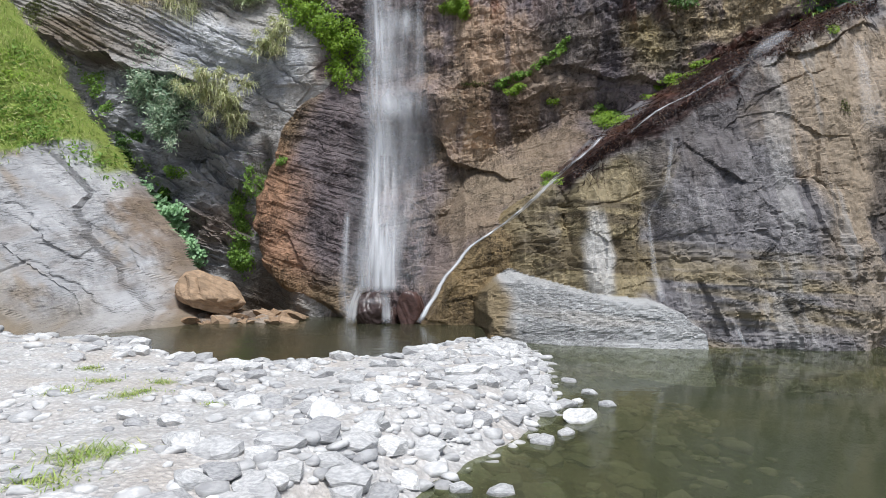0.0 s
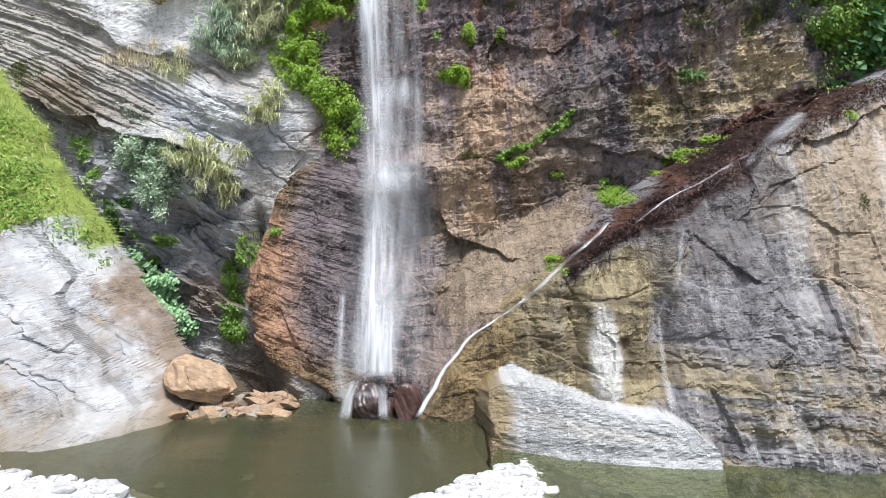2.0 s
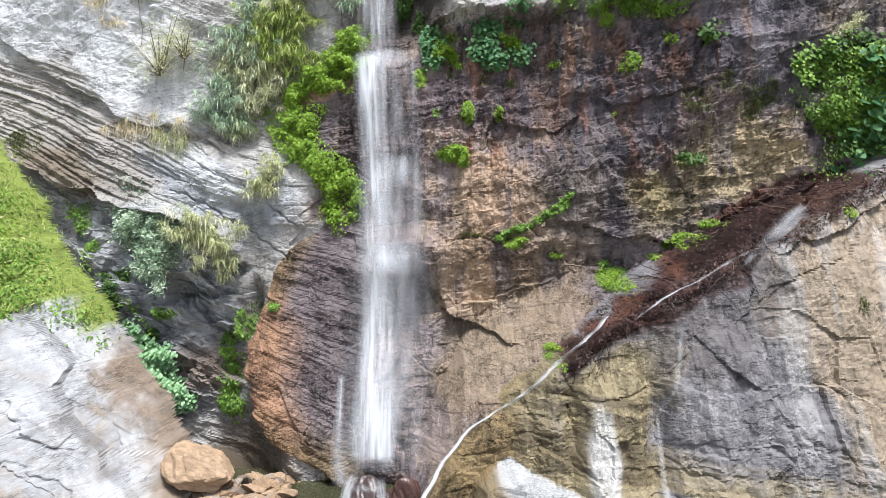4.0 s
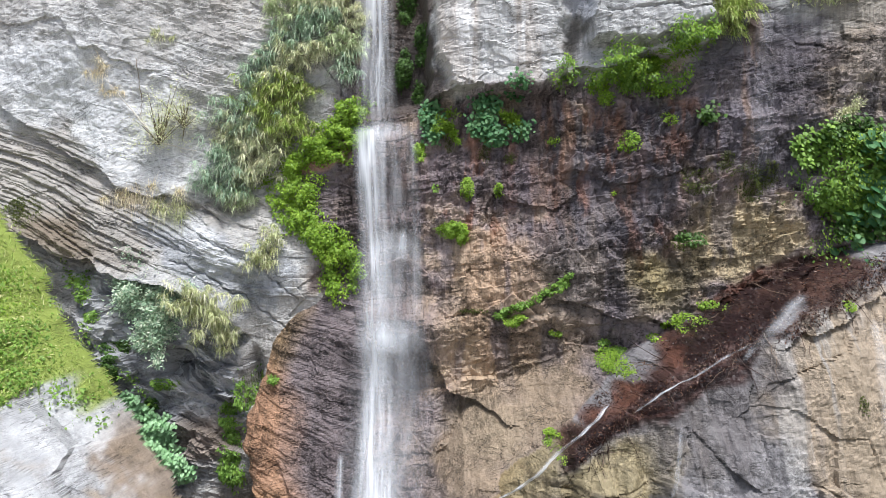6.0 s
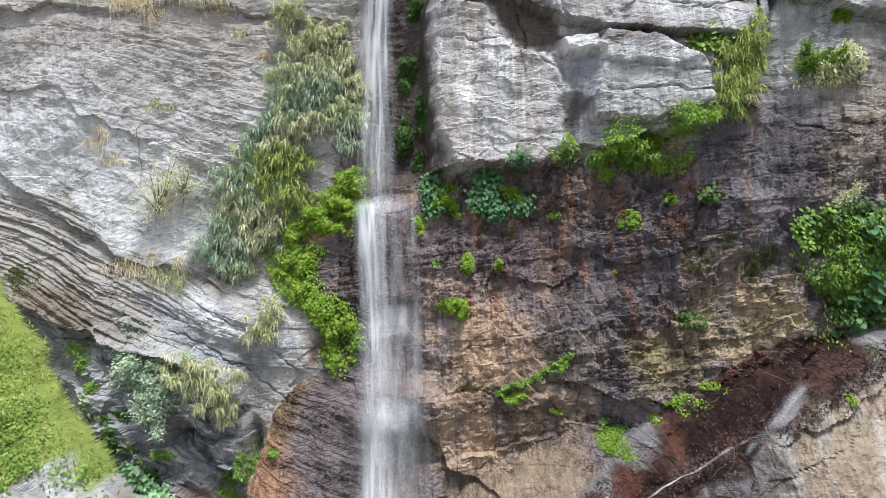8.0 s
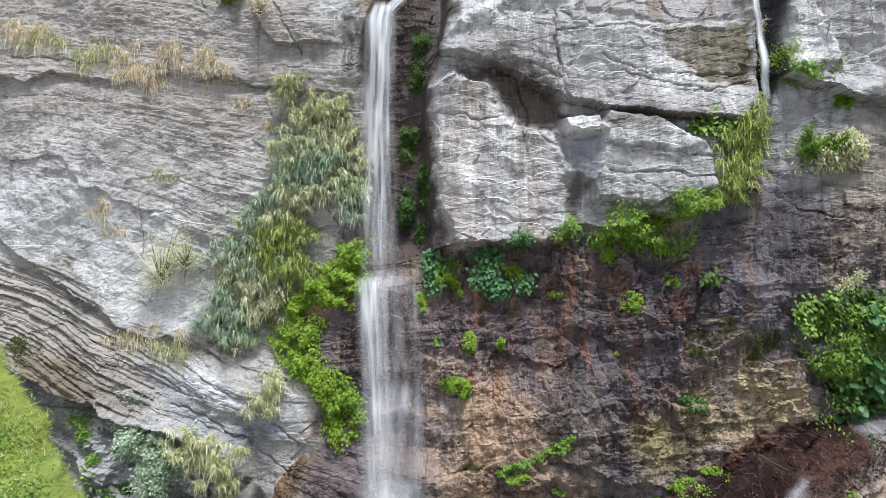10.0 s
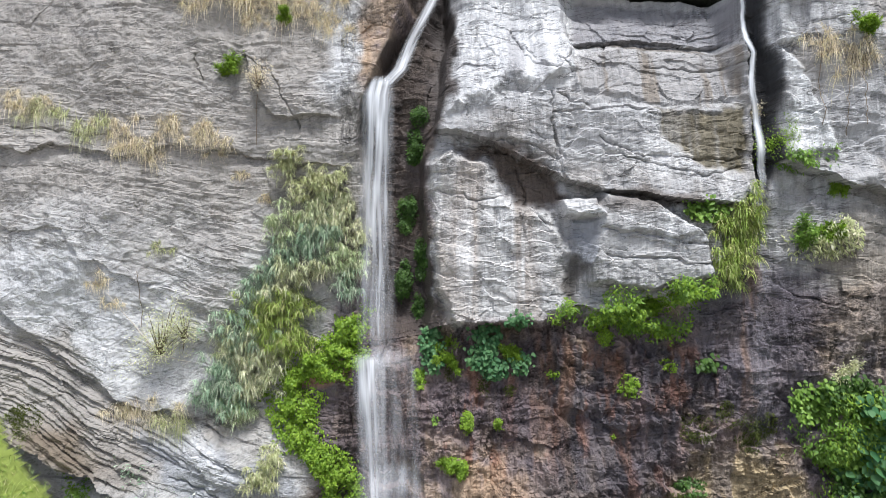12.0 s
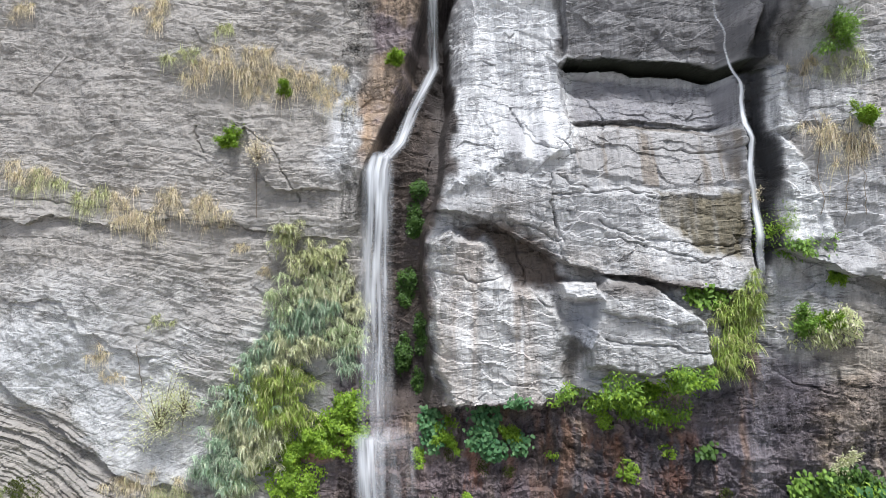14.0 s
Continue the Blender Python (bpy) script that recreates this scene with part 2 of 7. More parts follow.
# ---- the forms of the cliff: depth y over x and z ----
def back_wall(x, z):
    wx, wz = x + 0.25 * fbm(x * 0.5, z * 0.5, 11, 3), z + 0.25 * fbm(x * 0.5, z * 0.5, 21, 3)
    y = np.interp(x, [-18, -12, -7, -4.5, -3, -1.6, -0.5, 0.4, 3, 6, 9, 12, 16],
                  [24.6, 23.2, 23.3, 22.9, 22.7, 22.5, 21.9, 21.5, 21.1, 20.2, 19.8, 19.3, 18.8])
    left, right = 1 - sm(-4.6, -3.2, x), sm(-1.5, 0.3, x)
    out = 0.35 * fbm(x * 0.22, z * 0.22, 31, 3)
    # the left wall: slabs that dip to the right
    out += left * 0.5 * lip(wx, wz, [(-17, 11.4), (-15.2, 10.2), (-14.2, 9.7), (-12.6, 9.2), (-10.7, 8.9), (-9.0, 8.5), (-7.6, 7.3), (-7.0, 6.8)], 1.5, 1.6, 1.3, 0.08)
    out += left * lip(wx, wz, [(-17, 15.6), (-13.6, 13.3), (-11.8, 11.9), (-9.4, 11.6)], 0.2, 0.9, 0.5)
    out += left * lip(wx, wz, [(-17, 18.5), (-13.6, 18.2), (-12.9, 17.0), (-10, 16.2)], 0.07, 0.8, 0.5)
    out += left * lip(wx, wz, [(-17, 21.2), (-8.1, 20.9), (-3.4, 20.2)], 0.16, 1.2, 0.3)
    out += left * lip(wx, wz, [(-7.3, 24.4), (-6.6, 22.9), (-5.6, 22.3), (-3.0, 22.3)], 0.22, 1.2, 0.4)
    out += left * 0.9 * hump(wx, wz, -8.6, 7.2, 2.2, 0.9, -42)
    out += left * 0.5 * hump(wx, wz, -7.2, 9.6, 3.2, 1.0, -24)
    out -= left * 0.9 * hump(x, z, -9.3, 5.8, 0.55, 0.55, 0, 4)
    out += left * 0.6 * block(x, z, [(-8.6, 6.1), (-7.4, 6.6), (-6.7, 6.1), (-6.6, 4.85), (-7.0, 4.0), (-8.1, 4.6)], 0.5)
    out -= left * 0.8 * hump(x, z, -6.55, 5.4, 0.22, 0.8)
    out -= left * 0.6 * hump(wx, wz, -10.0, 4.2, 2.2, 1.8)
    out += left * 0.5 * hump(wx, wz, -12.3, 7.2, 0.8, 1.4, 25)
    out -= left * 0.7 * hump(wx, wz, -13.2, 5.8, 1.0, 1.5, 30)
    # the chute of the fall
    lo, hi = chute(z)
    out -= 1.15 * sm(0.0, 0.35, wx - lo) * (1 - sm(-0.3, 0.0, wx - hi)) * sm(14.2, 15.2, z)
    out += hump(wx, wz, -2.2, 12.8, 1.6, 1.1, 0, 3) * 0.45
    out += 0.7 * hump(wx, wz, -1.2, 7.1, 1.5, 0.9, 0, 3)
    out += (1 - sm(0.0, 7.5, z)) * 2.1 * (1 - sm(-0.6, 1.6, x)) * sm(-6.5, -4.5, x)
    out -= 0.8 * hump(wx, wz, 0.0, 28, 1.1, 3.8, -8, 4)
    # the tan wall with the cave edge
    out += lip(wx, wz, [(-1.2, 6.2), (-0.3, 5.6), (0.4, 4.85), (1.3, 4.7), (2.2, 4.3)], 0.34, 1.4, 0.6, 0.14)
    out -= right * 0.3 * hump(wx, wz, 5.6, 6.6, 0.9, 0.5)
    out += right * lip(wx, wz, [(3.6, 8.1), (5.2, 7.6), (7.2, 7.4), (9.4, 8.6)], 0.2, 1.2, 0.3)
    out += right * lip(wx, wz, [(3.9, 12.0), (6.0, 11.8), (8.6, 12.4)], 0.14, 0.8, 0.4)
    # ledge with plants, the two pale blocks above it
    blocks = sm(-0.9, 0.3, wx) * (1 - sm(9.2, 9.8, wx))
    out += blocks * lip(wx, wz, [(-1, 14.6), (1.4, 14.8), (3.2, 14.9), (5.0, 15.4), (7.0, 15.7), (9.4, 16.4)], 0.35, 3.0, 1.2, 0.15)
    out += blocks * lip(x, z, [(-0.4, 21.3), (0.3, 21.2), (1.5, 20.9), (2.7, 20.3), (3.6, 19.8), (4.1, 19.45), (5.0, 19.2), (7.9, 18.75), (9.7, 18.55)], 0.44, 1.5, 0.35, 0.06)
    out += 0.6 * area(BLOCK_RIGHT, 0.13, 0.1) + 0.12 * area([(5.0, 18.9), (6.7, 18.7), (7.9, 17.6), (5.2, 17.9)], 0.1, 0.15)
    out += 0.55 * area(SHELF, 0.08, 0.08) + 0.2 * area(WEDGE, 0.1, 0.1)
    out += 0.5 * area(BLOCK_LEFT, 0.2, 0.12) - 0.2 * area(HOLLOW, 0.35, 0.25)
    out -= 0.35 * hump(wx, wz, 4.2, 16.3, 0.35, 0.9, 10)
    out -= 0.5 * hump(wx, wz, 9.2, 17.6, 0.7, 1.4)
    back = sm(21.3, 26.3, z) * blocks
    slot = z - slot_line(x) + 0.07 * fbm(x * 1.8, x * 0, 44, 4) + 0.12
    step = np.floor(x * 1.1 + 0.6 * fbm(x * 0.7, x * 0, 45, 2))
    gap = 0.13 + 0.1 * lattice(step, step * 0, 46)
    out -= back * 1.7
    out += 0.45 * area(WHITE_COLUMN, 0.3, 0.12) + 0.18 * fbm(x * 0.9 + 0.1 * z, z * 0.25, 47, 3) * area(WHITE_COLUMN, 0.3, 0.1)
    shelf = blocks * sm(4.3, 4.55, wx)
    out -= shelf * 0.3 * sm(21.6, 22.0, z) * (1 - sm(26.0, 26.3, z))
    out += sm(4.25, 4.4, wx) * (1 - sm(10.2, 10.6, wx)) * (0.5 * sm(gap, gap + 0.1, slot) - 0.7 * sm(-0.02, 0.06, slot) * (1 - sm(gap, gap + 0.1, slot)))
    out += shelf * lip(wx, wz, [(4.4, 24.35), (6, 24.3), (8, 24.1), (9.7, 23.95)], 0.16, 0.5, 0.2, 0.04)
    out += 0.12 * area(SLAB_LOWER, 0.1, 0.1) - 0.12 * area(MOSSY_PANEL, 0.1, 0.15)
    # the right edge: gully with a small stream, then a block
    out -= 0.45 * area(GULLY, 0.08, 0.08)
    out += 0.2 * area(PALE_RIGHT, 0.12, 0.12) + 0.2 * area(PALE_RIGHT_TOP, 0.12, 0.1)
    out += 0.25 * sm(10.28, 10.42, wx) * sm(19.0, 19.6, wz)
    out += 1.2 * hump(wx, wz, 10.9, 27.6, 1.25, 1.2, -20, 6)
    out += lip(wx, wz, [(10.2, 20.2), (11.5, 19.6), (13.5, 18.8), (16, 18.4)], 0.4, 0.8, 0.8)
    # layers and broken faces
    bend = 0.5 * fbm(x * 0.13, z * 0.13, 52, 2)
    flat = 0.3 - 0.2 * sm(15, 22, z)
    ul, vl = z * 0.96 + (x + 9) * flat + bend + 0.03 * fbm(x * 1.5, z * 1.5, 53, 3), x * 0.96 - z * 0.27
    fx, fz = x + 0.12 * fbm(x * 1.2, z * 1.2, 54, 3), z + 0.12 * fbm(x * 1.2, z * 1.2, 57, 3)
    show = sm(-0.5, 0.5, fbm(x * 0.28, z * 0.45, 58, 3))
    rl = 0.14 * beds(ul, vl, 0.75, 3.6, 60) + show * (0.09 * beds(ul + 3, vl, 0.26, 2.3, 62) + 0.035 * beds(ul, vl, 0.1, 1.2, 64))
    rl += 0.2 * facets(vl, ul, 3.0, 1.3, 66) + 0.07 * show * facets(fx, fz + 0.27 * fx, 1.1, 0.3, 68)
    ur = z * 0.985 - x * 0.12 + 0.4 * bend + 0.05 * fbm(x * 1.2, z * 1.2, 69, 3)
    rr = 0.08 * beds(ur, x, 0.8, 2.2, 70) + show * (0.06 * beds(ur, x, 0.27, 0.8, 72) + 0.03 * beds(ur, x, 0.11, 0.4, 74))
    rr += 0.26 * facets(fx, fz, 1.9, 1.4, 75) + 0.06 * facets(fx, fz, 0.5, 0.38, 76) + 0.10 * fbm(x * 4.0, z * 0.8, 79, 4, 0.6)
    smooth = 1 - 0.7 * area(PALE_SLAB, 0.6, 0.3)
    calm = 1 - 0.62 * sm(14.6, 15.6, z)
    banded = area(BEDDED_BAND, 0.5, 0.3)
    out += area(LOW_LEFT, 0.4, 0.3) * (0.45 * facets(vl, ul, 1.2, 0.62, 615) + 0.16 * facets(vl, ul, 0.42, 0.24, 617))
    out -= 0.25 * banded
    out += left * (smooth * rl * (0.64 - 0.32 * sm(14, 18, z)) + banded * (0.22 * beds(ul * 0.9 + vl * 0.12, vl, 0.34, 4.0, 611) + 0.14 * beds(ul * 0.9 + vl * 0.12, vl, 0.15, 2.6, 613))) + (1 - left) * rr * calm
    out += (0.09 - 0.05 * (1 - left) * sm(14.6, 15.6, z)) * fbm(x * 1.6, z * 1.6, 81, 5, 0.6)
    drip = sm(0.2, 0.6, hump(x, z, 4.5, 12.0, 5.0, 3.0, 0, 4))
    out += (1 - left) * (0.06 * (1 - drip) * facets(fx, fz, 0.22, 0.22, 89) + 0.17 * drip * facets(fx, fz, 0.16, 0.27, 90)) * (0.4 + 0.6 * show) * (1 - 0.7 * sm(14.6, 15.6, z))
    out += left * smooth * 0.034 * facets(vl, ul, 0.9, 0.1, 92) * (0.4 + 0.6 * show)
    knobs = ridged(x * 1.5, z * 4.2, 84, 4)
    out += (1 - left) * (0.05 * knobs + 0.05 * ridged(x * 5.5, z * 2.2, 86, 2)) * (0.5 + 0.5 * show) * (1 - 0.9 * sm(14.6, 15.6, z)) + left * 0.02 * ridged(vl * 1.2, ul * 5, 88, 3)
    ub = z * 0.99 + x * 0.2 + 0.25 * bend + 0.06 * fbm(x * 0.8, z * 0.8, 87, 3)
    out += (1 - left) * sm(14.6, 15.6, z) * (0.045 * beds(ub, x, 0.55, 2.6, 93) + show * 0.018 * beds(ub, x, 0.19, 1.3, 94) + 0.1 * facets(fx + 0.2 * fz, fz + 0.2 * fx, 1.2, 0.5, 97))
    for line in CRACKS_UPPER:
        out += crack(x, z, line, 0.034, 0.11)
    for line in CRACKS_BACK_A + CRACKS_BACK_B:
        out += crack(x, z, line, 0.034, 0.11)
    # the foot leans out to meet the buttress
    crest = np.interp(x, [-2, -0.75, 0.7, 2.7, 4.5, 6.9, 8.7], [-1.8, -0.1, 1.95, 3.25, 4.85, 6.35, 7.35])
    foot = np.interp(x, [-0.7, 1.5, 4.0, 5.2, 6.2], [19.3, 18.1, 18.3, 19.0, 23.0]) + np.maximum(z - crest, -0.3) * 1.05
    foot = foot + 12 * np.maximum(0, -0.9 - x) - 0.5 * (out - 0.35)
    return np.minimum(y - out, foot)


def orange_rock(x, z):
    wx = x + 0.2 * fbm(x, z, 111, 3)
    y = 20.15 + 0.28 * z + np.where(x < -3.4, 0.28 * (-3.4 - x), 0.1 * (x + 3.4))
    edge = np.interp(z, [-1, 0, 0.9, 2, 3.1, 4.2, 6.7, 8.7, 10.5], [-3.9, -4.6, -5.6, -6.3, -6.7, -6.6, -5.8, -4.4, -3.2])
    y += 11.0 * np.maximum(0, edge - wx) + 0.5 * np.exp(-np.maximum(wx - edge, 0) / 0.25)
    y += 1.2 * np.maximum(0, x + 2.6) + 1.1 * np.maximum(0, z - 8.6)
    u, v = z * 0.93 + x * 0.3 + 0.1 * fbm(x * 0.4, z * 0.4, 121, 2) + 0.03 * fbm(x * 2, z * 2, 120, 3), x
    y -= 0.06 * beds(u, v, 0.42, 2.0, 122) + 0.04 * beds(u, v, 0.16, 0.9, 124) + 0.025 * beds(u, v, 0.07, 0.5, 126) + 0.08 * fbm(x * 1.5, z * 1.5, 128, 4) + 0.03 * ridged(x * 1.5, u * 4, 127, 3) + 0.16 * facets(x, u, 1.3, 0.8, 129) + 0.04 * facets(x, u, 0.35, 0.2, 130)
    y += 1.1 * (1 - sm(0.0, 0.5, z - np.interp(x, [-7, -5.9, -5.0, -3.6, -3], [1.3, 0.7, 0.35, -0.1, -0.6]))) * (1 - sm(-3.5, -2.8, x))
    return y


def left_slab(x, z):
    y = 27.0 + 1.12 * x + 1.13 * z + 0.28 * fbm(x * 0.35, z * 0.35, 131, 3)
    y -= np.minimum(4.6 * np.maximum(0.32 - z, 0), 3.0) * sm(-11.0, -8.8, x)
    edge = np.interp(z, *SLAB_EDGE)
    wx = x + 0.12 * fbm(x, z, 133, 3)
    y += 6.0 * np.maximum(0, wx - edge) + 0.6 * np.exp(-np.maximum(edge - wx, 0) / 0.35)
    u, v = z * 0.8 + x * 0.55 + 0.12 * fbm(x * 0.4, z * 0.4, 135, 2), x * 0.8 - z * 0.55
    bare = 1 - sm(-0.1, 0.4, z - grass_line(x) + 0.2 * fbm(x, z, 137, 3))
    show = sm(-0.3, 0.5, fbm(x * 0.5, z * 0.5, 138, 3))
    y -= bare * (0.08 * beds(u, v, 0.7, 3.4, 140) + show * 0.05 * beds(u, v, 0.22, 1.6, 142) + 0.3 * facets(v, u, 2.2, 0.9, 143) + 0.05 * facets(x, z, 0.6, 0.4, 147) + 0.03 * show * facets(v, u, 0.5, 0.12, 148)) + 0.06 * fbm(x * 1.2, z * 1.2, 144, 4)
    y -= 0.16 * (1 - bare) * fbm(x * 1.5, z * 1.5, 145, 4)
    for line in ([(-11.9, 0.9), (-11.0, 1.7), (-10.2, 1.3), (-9.4, 0.6), (-8.8, 0.1)], [(-12.6, 3.6), (-11.6, 3.2), (-10.9, 2.2), (-9.9, 1.7)], [(-10.4, 3.6), (-9.9, 2.7), (-9.1, 1.6)]):
        y -= crack(x, z, line, 0.04, 0.08) - 0.05 * np.exp(-((line_distance(x, z + 0.12, line) / 0.16) ** 2))
    return np.where(wx > edge + 0.15, 99.0, y)


def buttress(x, z):
    """Front face and the sloping wet top."""
    wx, wz = x + 0.2 * fbm(x * 0.6, z * 0.6, 151, 3), z + 0.2 * fbm(x * 0.6, z * 0.6, 153, 3)
    face = 14.35 + 0.33 * z + 0.36 * np.maximum(0, 7.3 - x) + 0.35 * np.maximum(0, 3.2 - x) + 0.02 * (x - 8) ** 2 * (x > 8)
    face += 0.3 * fbm(x * 0.3, z * 0.3, 155, 3) + 0.55 * (1 - sm(7.5, 9.0, x)) + 0.3 * (1 - sm(2.5, 3.8, x)) + 0.25 * sm(6.5, 7.5, z)
    face -= - 0.35 * hump(wx, wz, 5.35, 2.6, 0.35, 2.0)
    face -= 0.3 * hump(wx, wz, 4.0, 1.8, 0.55, 1.4, 0, 4) + 0.25 * hump(wx, wz, 2.6, 2.4, 0.7, 0.9)
    face += 0.35 * hump(wx, wz, 3.3, 2.4, 0.22, 1.4)
    for line in CRACKS_BUTTRESS_A + CRACKS_BUTTRESS_B:
        face -= crack(x, z, line, 0.036, 0.07)
    step = line_distance(x, z, [(7.9, 3.1), (8.6, 2.7), (9.7, 1.8)])
    face -= 0.12 * np.exp(-((step / 0.5) ** 2)) + 0.15 * hump(x, z, 10.0, 7.3, 0.5, 0.5, 20, 4)
    face += 0.5 * sm(10.3, 11.2, wx + 0.15 * (3 - z)) * (1 - sm(3.5, 5.5, z))
    low = (1 - sm(1.4, 3.6, z - 0.35 * (5.5 - np.minimum(x, 5.5)))) * (1 - 0.9 * hump(x, z, 4.0, 1.6, 0.5, 1.6, 0, 6))
    u = wz - 0.06 * x + 0.12 * fbm(x * 0.8, z * 0.8, 158, 3)
    spread = sm(-0.4, 0.5, fbm(x * 0.5, z * 0.5, 159, 3))
    face -= (0.02 + 0.045 * low) * beds(u, wx, 0.6, 2.0, 160) + spread * ((0.008 + 0.03 * low) * beds(u, wx, 0.24, 0.9, 162) + (0.005 + 0.015 * low) * beds(u, wx, 0.1, 0.5, 164))
    face -= 0.10 * fbm(x * 1.7, z * 0.45, 161, 4, 0.55) + 0.05 * fbm(x * 5.0, z * 1.3, 163, 3)
    face -= lip(wx, wz, [(8.6, 7.2), (10, 7.6), (12, 8.2)], 0.12, 0.5, 0.4) + 0.06 * fbm(x * 1.5, z * 1.5, 166, 4, 0.6) + (0.02 + 0.04 * low) * ridged(x * 1.6, z * 3.0, 169, 4) + 0.02 * ridged(x * 6, z * 2.5, 165, 2) + (0.14 + 0.06 * low) * facets(wx, wz, 1.3, 1.1, 167) + (0.04 + 0.03 * low) * facets(wx, wz, 0.45, 0.4, 168) + (0.02 + 0.02 * low) * facets(x, z, 0.22, 0.17, 157)
    crest = np.interp(x, [-2, -0.75, 0.7, 2.7, 4.5, 6.9, 8.7, 11.5, 16], [-1.8, -0.1, 1.95, 3.25, 4.85, 6.35, 7.35, 8.7, 10.2])
    top = 16.6 + (z - crest) / 0.25
    top += 0.5 * fbm(x * 0.7, z * 0.7, 171, 3) - 0.35 * facets(wx - wz * 0.5, wz * 2 - wx, 0.9, 0.7, 172) - 0.2 * facets(wx, wz * 2 - wx, 0.3, 0.25, 174) - 0.15 * ridged(x * 2.5 - z, z * 5 - x * 2.5, 176, 3)
    k = 0.3 + 0.5 * sm(8, 10, x)
    h = np.clip(0.5 + 0.5 * (face - top) / k, 0, 1)
    return top + (face - top) * h + k * h * (1 - h), face - top


def pale_ledge(x, z):
    """A skirt of white mineral crust at the foot of the buttress."""
    crest = np.interp(x, [0.7, 1.0, 1.5, 1.9, 2.4, 3.4, 4.4, 5.2, 5.7, 6.1, 6.3], [0.2, 0.9, 1.15, 1.17, 1.1, 0.95, 0.75, 0.62, 0.4, 0.0, -0.7])
    y = np.interp(x, [0.5, 1.5, 2.0, 2.9, 4.3, 5.2, 6.3], [16.6, 16.1, 15.8, 15.2, 14.75, 14.55, 14.45]) + 0.42 * (z + 0.3) + 0.06 * fbm(x * 1.2, z * 1.2, 181, 4)
    y += 6.0 * np.maximum(0, z - crest + 0.08 * fbm(x * 2, z * 2, 183, 3)) + 3 * np.maximum(0, x - 6.1) + 4 * np.maximum(0, 1.2 - x + 0.1 * fbm(x * 2, z * 2, 184, 3))
    y += 0.18 * sm(0.0, 0.3, 0.12 - z - 0.06 * fbm(x * 3, z, 185, 2)) * 0.5
    y -= 0.022 * beds(z + 0.12 * x, x, 0.16, 3, 186) + 0.016 * beds(z + 0.12 * x, x, 0.06, 0.4, 188) + 0.03 * facets(x, z, 0.16, 0.1, 189)
    return y


def relief(x, z):
    b, edge = buttress(x, z)
    stack = np.stack([back_wall(x, z), orange_rock(x, z), left_slab(x, z), b, pale_ledge(x, z)])
    rest = stack[[0, 1, 3, 4]]
    return stack.min(axis=0), stack.argmin(axis=0), edge, rest.min(axis=0), np.array([0, 1, 3, 4])[rest.argmin(axis=0)]


def tidy(form, reach=7):
    """Give stray islands of one form to the form round them."""
    votes = []
    for k in range(5):
        c = np.pad((form == k).astype(float), ((reach + 1, reach), (reach + 1, reach)), mode="edge").cumsum(0).cumsum(1)
        n = 2 * reach + 1
        votes.append(c[n:, n:] - c[:-n, n:] - c[n:, :-n] + c[:-n, :-n])
    return np.argmax(votes, axis=0)

# ---- materials ----
def material(name):
    m = bpy.data.materials.new(name)
    m.use_nodes = True
    t = m.node_tree
    return m, t, t.nodes["Principled BSDF"]


def node(t, kind, **values):
    n = t.nodes.new(kind)
    for k, v in values.items():
        n.inputs[k.replace("_", " ")].default_value = v
    return n


def noise_node(t, scale, detail=4.0, stretch=(1, 1, 1), rough=0.55, turn=0.0):
    c = t.nodes.new("ShaderNodeTexCoord")
    mp = t.nodes.new("ShaderNodeMapping")
    mp.inputs["Scale"].default_value = stretch
    spin = t.nodes.new("ShaderNodeMapping")
    spin.inputs["Rotation"].default_value = (0, radians(turn), 0)
    n = node(t, "ShaderNodeTexNoise", Scale=scale, Detail=detail, Roughness=rough)
    t.links.new(c.outputs["Object"], spin.inputs["Vector"])
    t.links.new(spin.outputs["Vector"], mp.inputs["Vector"])
    t.links.new(mp.outputs["Vector"], n.inputs["Vector"])
    return n


def ramp(t, source, a, b, lo, hi):
    r = t.nodes.new("ShaderNodeMapRange")
    t.links.new(source, r.inputs["Value"])
    for k, v in zip(("From Min", "From Max", "To Min", "To Max"), (a, b, lo, hi)):
        r.inputs[k].default_value = v
    return r.outputs["Result"]


def mix_colour(t, blend, factor, a, b):
    m = t.nodes.new("ShaderNodeMix")
    m.data_type, m.blend_type = "RGBA", blend
    for socket, value in ((m.inputs[0], factor), (m.inputs[6], a), (m.inputs[7], b)):
        if hasattr(value, "links"):
            t.links.new(value, socket)
        elif isinstance(value, tuple):
            socket.default_value = (*value, 1)
        else:
            socket.default_value = value
    return m.outputs[2]


